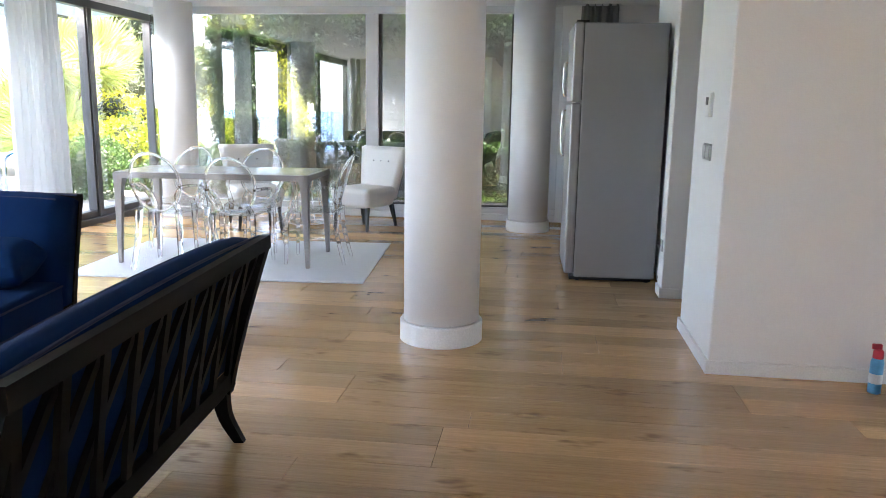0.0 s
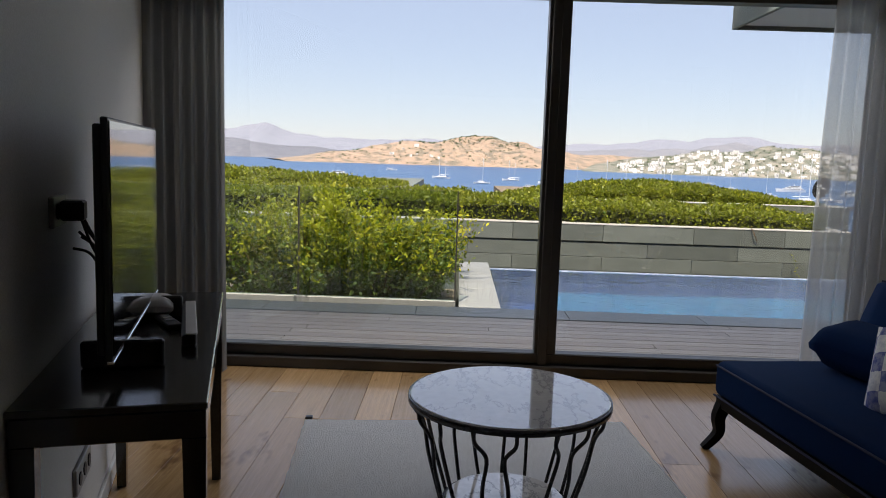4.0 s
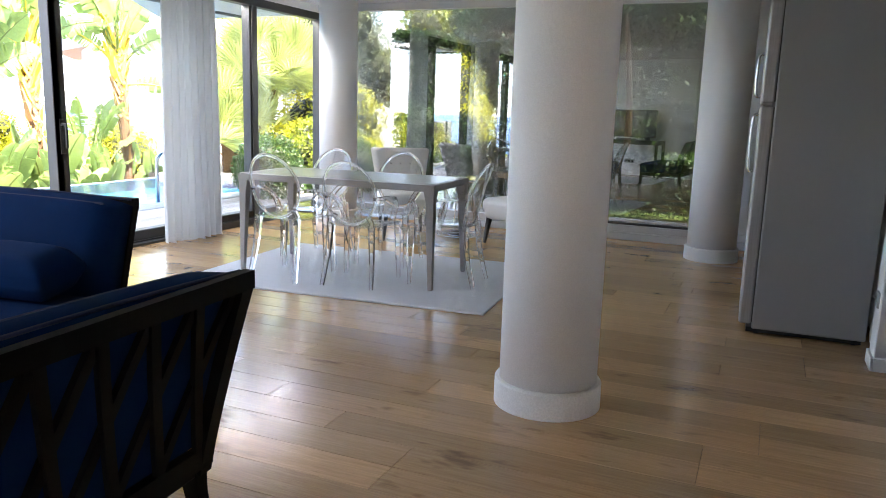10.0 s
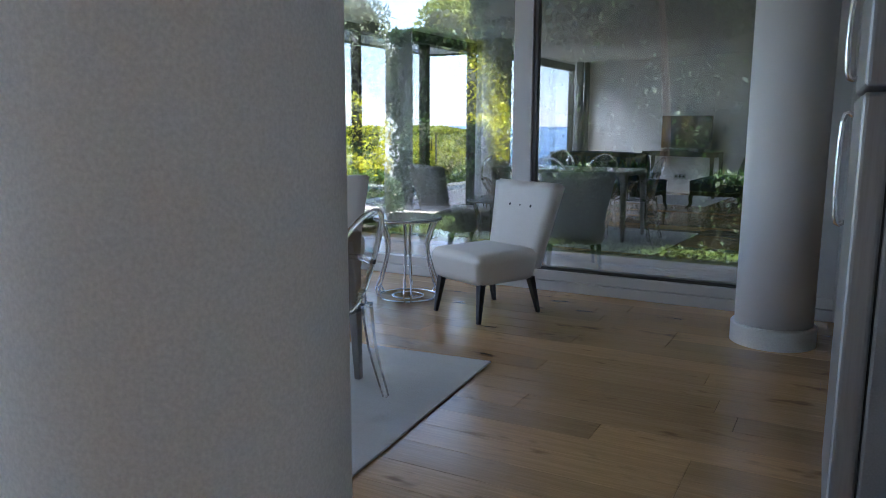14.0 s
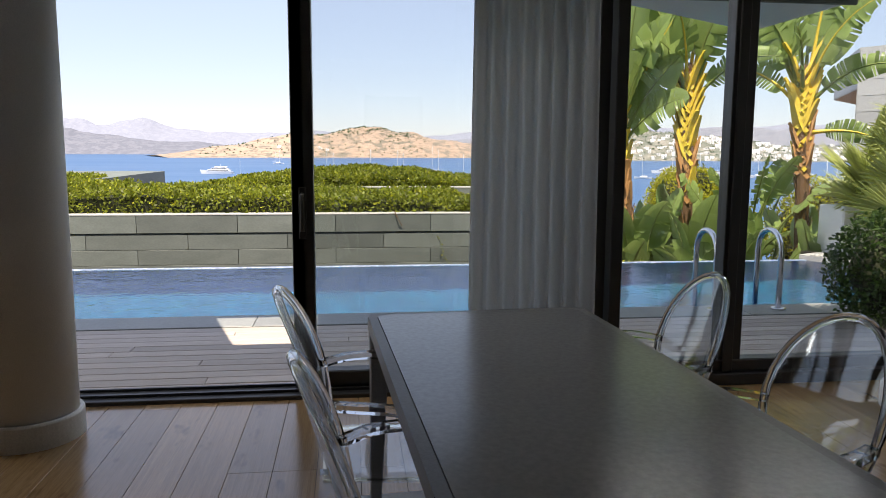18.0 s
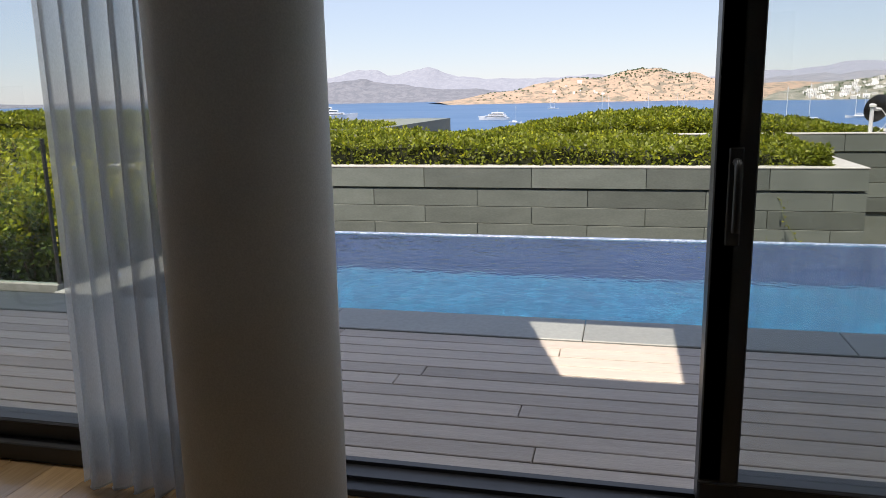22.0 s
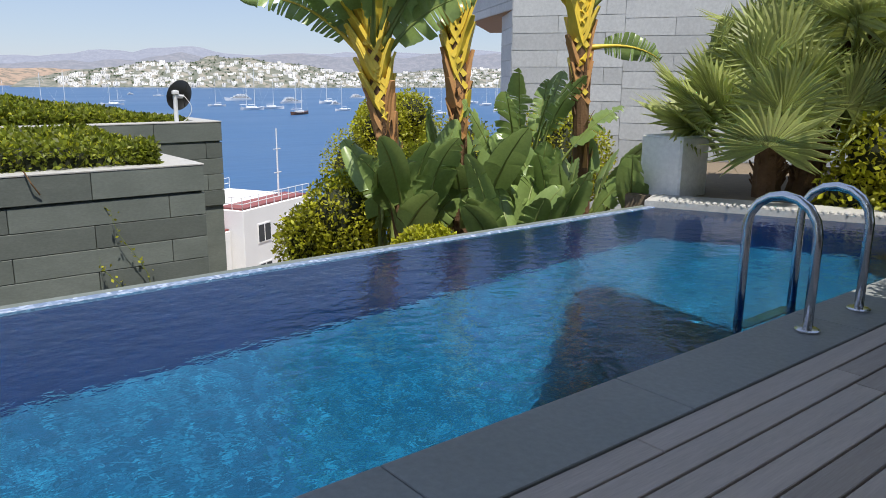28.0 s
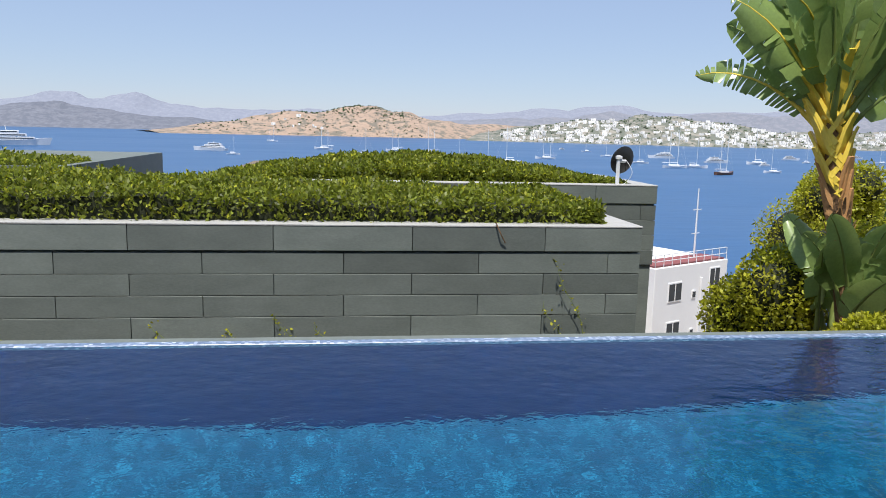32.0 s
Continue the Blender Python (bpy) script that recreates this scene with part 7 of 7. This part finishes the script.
# beyond the pool end and round the north garden
for k, (x, y, z, q, mt) in enumerate(((-6.9, 13.9, 0, 0.75, L_YELLOW), (-5.9, 14.6, 0, 0.9, L_DARK), (-7.9, 14.6, 0, 0.8, L_DARK), (-5.2, 15.5, 0, 0.9, L_YELLOW), (-6.5, 16.5, 0.6, 1.1, L_YELLOW), (-8.3, 15.3, 0.3, 0.95, L_YELLOW), (-8.1, 13.6, 0.0, 0.75, L_YELLOW), (-6.75, 12.5, -0.1, 0.6, L_HEDGE), (-6.2, 11.6, -0.1, 0.6, L_BOX), (-7.3, 13.4, 0.1, 0.65, L_HEDGE))):
    bush("shrub", pose(x, y, z), lumps(gr, 8, q * 0.6, q * 0.6, q * 1.1, q * 0.35, q * 0.6), 7500, 0.075, mt, "dense garden shrub with glossy leaves", 30 + k, "shrub", "garden shrubs")
bush("olive_tree", pose(-9.8, 17.3, -0.5), lumps(gr, 16, 1.3, 1.3, 2.2, 0.5, 0.85, 2.0), 15000, 0.10, L_OLIVE, "silver-leaved olive tree in the garden", 50, "tree", "", [([(0, 0, 0), (0.1, 0, 1.0), (-0.1, 0.1, 2.4)], 0.16), ([(0.1, 0, 1.0), (0.6, 0.3, 2.4)], 0.09), ([(0.05, 0, 1.2), (-0.6, -0.3, 2.5)], 0.09)], 0.3)
structure("garden_lawn", boxed(-6.6, 6.0, 11.25, 30, -0.4, -0.06), L_GRASS, "short green lawn beside the house", "lawn")
mound("lawn_grass", -6.2, 5, 11.6, 13.2, -0.1, lambda x, y: 0.0 * x - 0.02, 16000, L_GRASS, "short green grass blades", 0.05, 61, "grass", 0.5)
# ivy-clad walls behind the far glass
mound("ivy_hedge", -6.5, -5.6, 14.2, 15.0, -0.1, wavy(2.55, 0.03, 5), 16000, L_DARK, "tall clipped ivy-clad pillar by the lawn", 0.075, 62)
mound("ivy_hedge_low", -4.3, 4.0, 12.2, 13.0, -0.1, wavy(0.75, 0.03, 6), 18000, L_DARK, "low dark clipped hedge along the lawn", 0.07, 63)
mound("ivy_wall", -4.6, 5.0, 14.6, 15.2, -0.1, wavy(3.5, 0.06, 7), 34000, L_DARK, "tall dark ivy-covered wall", 0.09, 64)
mound("ivy_top", -4.6, 1.5, 13.2, 14.3, 2.6, wavy(3.5, 0.12, 8), 16000, L_DARK, "dark green foliage above the ivy wall", 0.09, 65)
bush("garden_tree", pose(-7.6, 19.5, -0.5), lumps(gr, 14, 1.6, 1.2, 2.0, 0.6, 0.95, 2.4), 14000, 0.11, L_HEDGE, "leafy tree behind the garden hedge", 52, "tree", "garden trees", [([(0, 0, 0), (0.1, 0, 1.4), (0, 0, 3.0)], 0.14)])
bush("garden_tree", pose(-4.4, 18.2, -0.5), lumps(gr, 14, 1.7, 1.2, 2.2, 0.6, 0.95, 2.4), 14000, 0.11, L_DARK, "leafy tree behind the ivy wall", 53, "tree", "garden trees", [([(0, 0, 0), (0.1, 0, 1.4), (0, 0, 3.0)], 0.14)])
bush("garden_tree", pose(-2.0, 12.6, -0.05), lumps(gr, 12, 1.1, 0.8, 1.0, 0.4, 0.7, 2.5), 9000, 0.09, L_DARK, "tree with a pale slim trunk beside the lawn", 51, "tree", "", [([(0, 0, 0), (0.08, 0, 1.2), (-0.05, 0, 2.7)], 0.07)])


# post planter, house next door
structure("white_post", boxed(-10.28, -9.78, 12.25, 12.75, -0.3, 0.62, bevel=0.02), M_HOUSE, "white rendered planter box by the palm", "planter")
def slate_house():
    """The neighbouring house: slate-clad walls with an overhanging upper corner and planted roof."""
    h = thing("neighbour_house", Matrix(), "modern house clad in grey slate with a planted flat roof", "house")
    A, B, C = Vector((-20.0, 19.6, 0)), Vector((-17.5, 21.0, 0)), Vector((-11.0, 24.6, 0))
    D, E, G = Vector((-28.0, 26.0, 0)), Vector((-24.2, 21.8, 0)), Vector((-21.9, 21.0, 0))
    top, low = 4.0, -5.0
    def wall(p, q, z0, z1):
        bm = bmesh.new()
        d = (q - p)
        nrm = Vector((d.y, -d.x, 0)).normalized()
        rows = [bm.verts.new(v) for v in ((*p.xy, z0), (*q.xy, z0), (*q.xy, z1), (*p.xy, z1))]
        f = bm.faces.new(rows)
        e = bmesh.ops.extrude_face_region(bm, geom=[f])
        bmesh.ops.translate(bm, vec=-nrm * 0.3, verts=[v for v in e["geom"] if isinstance(v, bmesh.types.BMVert)])
        bmesh.ops.recalc_face_normals(bm, faces=bm.faces)
        w = part("wall", bm, PALESLATE, h)
        ln, course = d.length, 0.42
        k = 0
        z = z1
        u = d.normalized()
        while z > z0 + 0.05:
            zl = max(z0, z - course)
            s = -(k % 2) * 1.2
            while s < ln:
                a, b2 = max(0, s), min(ln, s + 2.4)
                if b2 - a > 0.1:
                    bm = bmesh.new()
                    m = Matrix.Translation((*p.xy, 0)) @ Matrix.Rotation(math.atan2(u.y, u.x), 4, "Z")
                    box(bm, a + 0.006, b2 - 0.006, -0.022, 0.0, zl + 0.012, z - 0.004, m=m)
                    part("slate_panel", bm, PALESLATE, w)
                s += 2.4
            z -= course
            k += 1
        return w
    wall(A, B, low, top)
    wall(B, C, low, top - 0.1)
    wall(G, A, low, 2.92)
    wall(E, A, 2.93, top)
    wall(D, E, 2.93, top)
    bm = bmesh.new()
    bm.faces.new([bm.verts.new((*v.xy, 2.925)) for v in (A, G, Vector((-23.0, 24.5, 0)), Vector((-26, 28, 0)), D, E)])
    part("soffit", bm, surface("timber_soffit", (0.30, 0.18, 0.09), (0.4, 0.25, 0.13), 0.6, scale=3, fine=30), h, "warm timber soffit")
    bm = bmesh.new()
    bm.faces.new([bm.verts.new((*v.xy, top - 0.15)) for v in (A, B, C, Vector((-6, 34, 0)), D, E)])
    part("roof", bm, EARTH, h)
    bm = bmesh.new()
    for s in (0.2, 0.5, 0.8):
        q = E.lerp(A, s) + Vector((1.2, 1.6, 0))
        box(bm, q.x - 0.9, q.x + 0.9, q.y, q.y + 0.05, -0.6, 0.9)
    part("glass_balustrade", bm, GLASS, h)
    return h


slate_house()
mound("roof_hedge", -19.0, -15.0, 22.7, 25.0, 3.7, wavy(4.5, 0.08, 9), 15000, L_HEDGE, "green planting on the neighbouring roof", 0.12, 70)


# glass balustrade at the end of the terrace
gb = thing("glass_balustrade", Matrix(), "frameless glass balustrade with dark edges on the terrace", "balustrade")
for k in range(4):
    y1 = 1.92 - k * 1.42
    part("panel", boxed(-7.262, -7.248, y1 - 1.40, y1, -0.02, 1.02), clear_glass("balustrade_glass", (0.90, 0.96, 0.94)) if k == 0 else bpy.data.materials["balustrade_glass"], gb)
    part("edge", boxed(-7.268, -7.242, y1 + 0.001, y1 + 0.014, -0.02, 1.02), FRAME, gb, "dark panel edge")
part("base_channel", boxed(-7.29, -7.22, -3.7, 1.935, -0.03, 0.03, bevel=0.004), COPE, gb)


# ---- pieces: oak planks, deck boards, coping, slate courses ----
def oak_material():
    m = surface("oiled_oak_plank", (0.43, 0.258, 0.113), (0.55, 0.355, 0.178), 0.21, scale=2.0, fine=26, bump=0.12, depth=0.001, stretch=(0.7, 9, 1), rand=0.27, rvar=0.06, spec=0.7, coat=0.2)
    nt = m.node_tree
    p = nt.nodes["Principled BSDF"]
    old = p.inputs["Base Color"].links[0].from_socket
    k = noise_node(nt, 2.3, 3, 0.7, (1.0, 2.6, 1))
    r = ramp_node(nt, [(0.60, (1, 1, 1)), (0.70, (0.32, 0.25, 0.20))])
    nt.links.new(k.outputs["Fac"], r.inputs["Fac"])
    c = mixed(nt, "MULTIPLY", 0.75, old, r.outputs["Color"])
    g = noise_node(nt, 5.0, 6, 0.7, (0.5, 14, 1))
    r2 = ramp_node(nt, [(0.35, (0.8, 0.77, 0.73)), (0.65, (1.12, 1.12, 1.12))])
    nt.links.new(g.outputs["Fac"], r2.inputs["Fac"])
    nt.links.new(mixed(nt, "MULTIPLY", 0.8, c, r2.outputs["Color"]), p.inputs["Base Color"])
    return m


OAK = oak_material()
shared = {}
def slab_mesh(key, sx, sy, sz, mat, bevel):
    """A bevelled slab with its corner at the origin, one mesh for each size."""
    k = (key, round(sx, 3), round(sy, 3), round(sz, 3))
    if k not in shared:
        bm = boxed(0, sx, 0, sy, -sz, 0)
        top = [e for e in bm.edges if all(v.co.z > -0.0001 for v in e.verts)]
        bmesh.ops.bevel(bm, geom=top, offset=bevel, segments=1, affect="EDGES")
        me = bpy.data.meshes.new(key)
        bm.to_mesh(me)
        bm.free()
        me.materials.append(mat)
        shared[k] = me
    return shared[k]


def piece(name, me, m, parent):
    o = new(name, me)
    o.parent = parent
    o.matrix_basis = m
    return o


pr = random.Random(77)
PW = 0.178
y = FARY - 0.005
rest = []
while y > -3.2:
    y -= PW
    x = SEAX + 0.0 - pr.choice((0.0, 0.5, 0.9, 1.3))
    while x < 4.2:
        ln = pr.choice((1.4, 1.8, 2.2, 2.2))
        a, b = max(SEAX, x), min(4.2, x + ln)
        x += ln
        if b - a < 0.05:
            continue
        if y > 0.1 and a < 0.9:
            piece("plank", slab_mesh("plank", b - a - 0.0015, PW - 0.0015, 0.015, OAK, 0.0012), pose(a, y, 0), floor)
        else:
            rest.append((a, b, y))
V, F = [], []
for a, b, yy in rest:
    k = len(V)
    V += [(a, yy, 0), (b - 0.002, yy, 0), (b - 0.002, yy + PW - 0.002, 0), (a, yy + PW - 0.002, 0), (a, yy, -0.01), (b - 0.002, yy, -0.01), (b - 0.002, yy + PW - 0.002, -0.01), (a, yy + PW - 0.002, -0.01)]
    F += [(k, k + 1, k + 2, k + 3), (k, k + 4, k + 5, k + 1), (k + 1, k + 5, k + 6, k + 2), (k + 2, k + 6, k + 7, k + 3), (k + 3, k + 7, k + 4, k)]
tagged(mesh_from("planks", V, F, OAK, floor), kind="stuff")

deck = structure("deck", boxed(-6.74, SEAX - 0.2, -3.4, 16, -0.32, -0.045), M_INNER, "weathered grey teak deck boards along the pool", "deck")
DW = 0.12208
x = SEAX - 0.205
while x - DW > -6.765:
    x -= DW
    y = -3.2 - pr.choice((0, 0.7, 1.4))
    while y < 15.6:
        ln = pr.choice((3.4, 4.0, 4.6))
        piece("deck_board", slab_mesh("deck_board", DW - 0.009, ln - 0.004, 0.025, DECK, 0.003), pose(x, y, -0.008 - 0.0015 * pr.random()), deck)
        y += ln
deck_n = structure("deck_north", boxed(SEAX - 0.2, 4.0, FARY + 0.14, 11.2, -0.32, -0.045), M_INNER, "grey teak deck boards outside the far windows", "deck")
y = FARY + 0.16
while y < 11.1:
    x = SEAX - 0.2 - pr.choice((0, 0.8))
    while x < 3.5:
        piece("deck_board", slab_mesh("deck_board_x", 2.397, DW - 0.009, 0.025, DECK, 0.003), pose(max(x, SEAX - 0.19), y, -0.008), deck_n)
        x += 2.4
    y += DW
cope = structure("coping", boxed(-7.11, -6.745, -3.4, 15, -0.6, -0.05), SLATE, "slate coping slabs along the pool", "coping")
y = -3.3
while y < 14.5:
    ln = pr.choice((1.15, 1.3, 1.45))
    piece("coping_slab", slab_mesh("coping_slab", 0.372, ln - 0.004, 0.045, COPE, 0.004), pose(-7.125, y, 0), cope)
    y += ln
end = structure("coping_south", boxed(-10.0, -7.13, py0 - 0.36, py0 - 0.01, -0.6, -0.05), SLATE, "pale coping slabs at the end of the pool", "coping")
for k in range(3):
    piece("coping_slab", slab_mesh("end_slab", 0.966, 0.375, 0.045, COPE, 0.004), pose(-10.05 + k * 0.97, py0 - 0.375, 0), end)


def slate_wall(name, x, y_end, top, courses, first_joint, step, y_min, label):
    """A wall of long slate courses facing the house, a proud cap course on top."""
    w = structure(name, boxed(x - 0.3, x - 0.03, y_min, y_end - 0.03, -4.2, top - 0.02), SLATE, label, "wall")
    z = top
    for c in range(courses):
        h = 0.285 if c == 0 else 0.245
        off = 0.0 if c % 2 == 0 else step / 2
        y = first_joint + off
        joints = [y_end]
        while y > y_end - 0.05:
            y -= step
        while y > y_min:
            joints.append(y)
            y -= step
        joints.append(y_min)
        for b, a in zip(joints, joints[1:]):
            if b - a < 0.03:
                continue
            d = 0.055 if c == 0 else 0.03 + 0.004 * pr.random()
            me = slab_mesh("slate_slab", b - a - 0.008, h - 0.008, d, SLATE, 0.003)
            piece("slate_slab", me, Matrix.Translation((x + (0.015 if c == 0 else 0.0), a, z - h)) @ Matrix(((0, 0, 1, 0), (1, 0, 0, 0), (0, 1, 0, 0), (0, 0, 0, 1))), w)
        z -= h + (0.02 if c == 0 else 0)
    part("cap_stone", boxed(x - 0.32, x + 0.02, y_min, y_end, top - 0.006, top + 0.014, bevel=0.004), CAP, w, "pale stone cap")
    part("end_face", boxed(x - 3.0, x - 0.31, y_end - 0.05, y_end - 0.004, -4.2, top - 0.03), SLATE, w)
    part("end_cap", boxed(x - 3.0, x - 0.325, y_end - 0.3, y_end, top - 0.006, top + 0.014, bevel=0.004), CAP, w, "pale stone cap")
    return w


slate_wall("planter_wall_1", -13.43, 8.70, 0.245, 6, 7.53, 1.545, -13.0, "slate-clad planter wall facing the pool")
slate_wall("planter_wall_2", -16.6, 10.23, 0.51, 5, 9.2, 1.545, 3.0, "farther slate-clad planter wall")
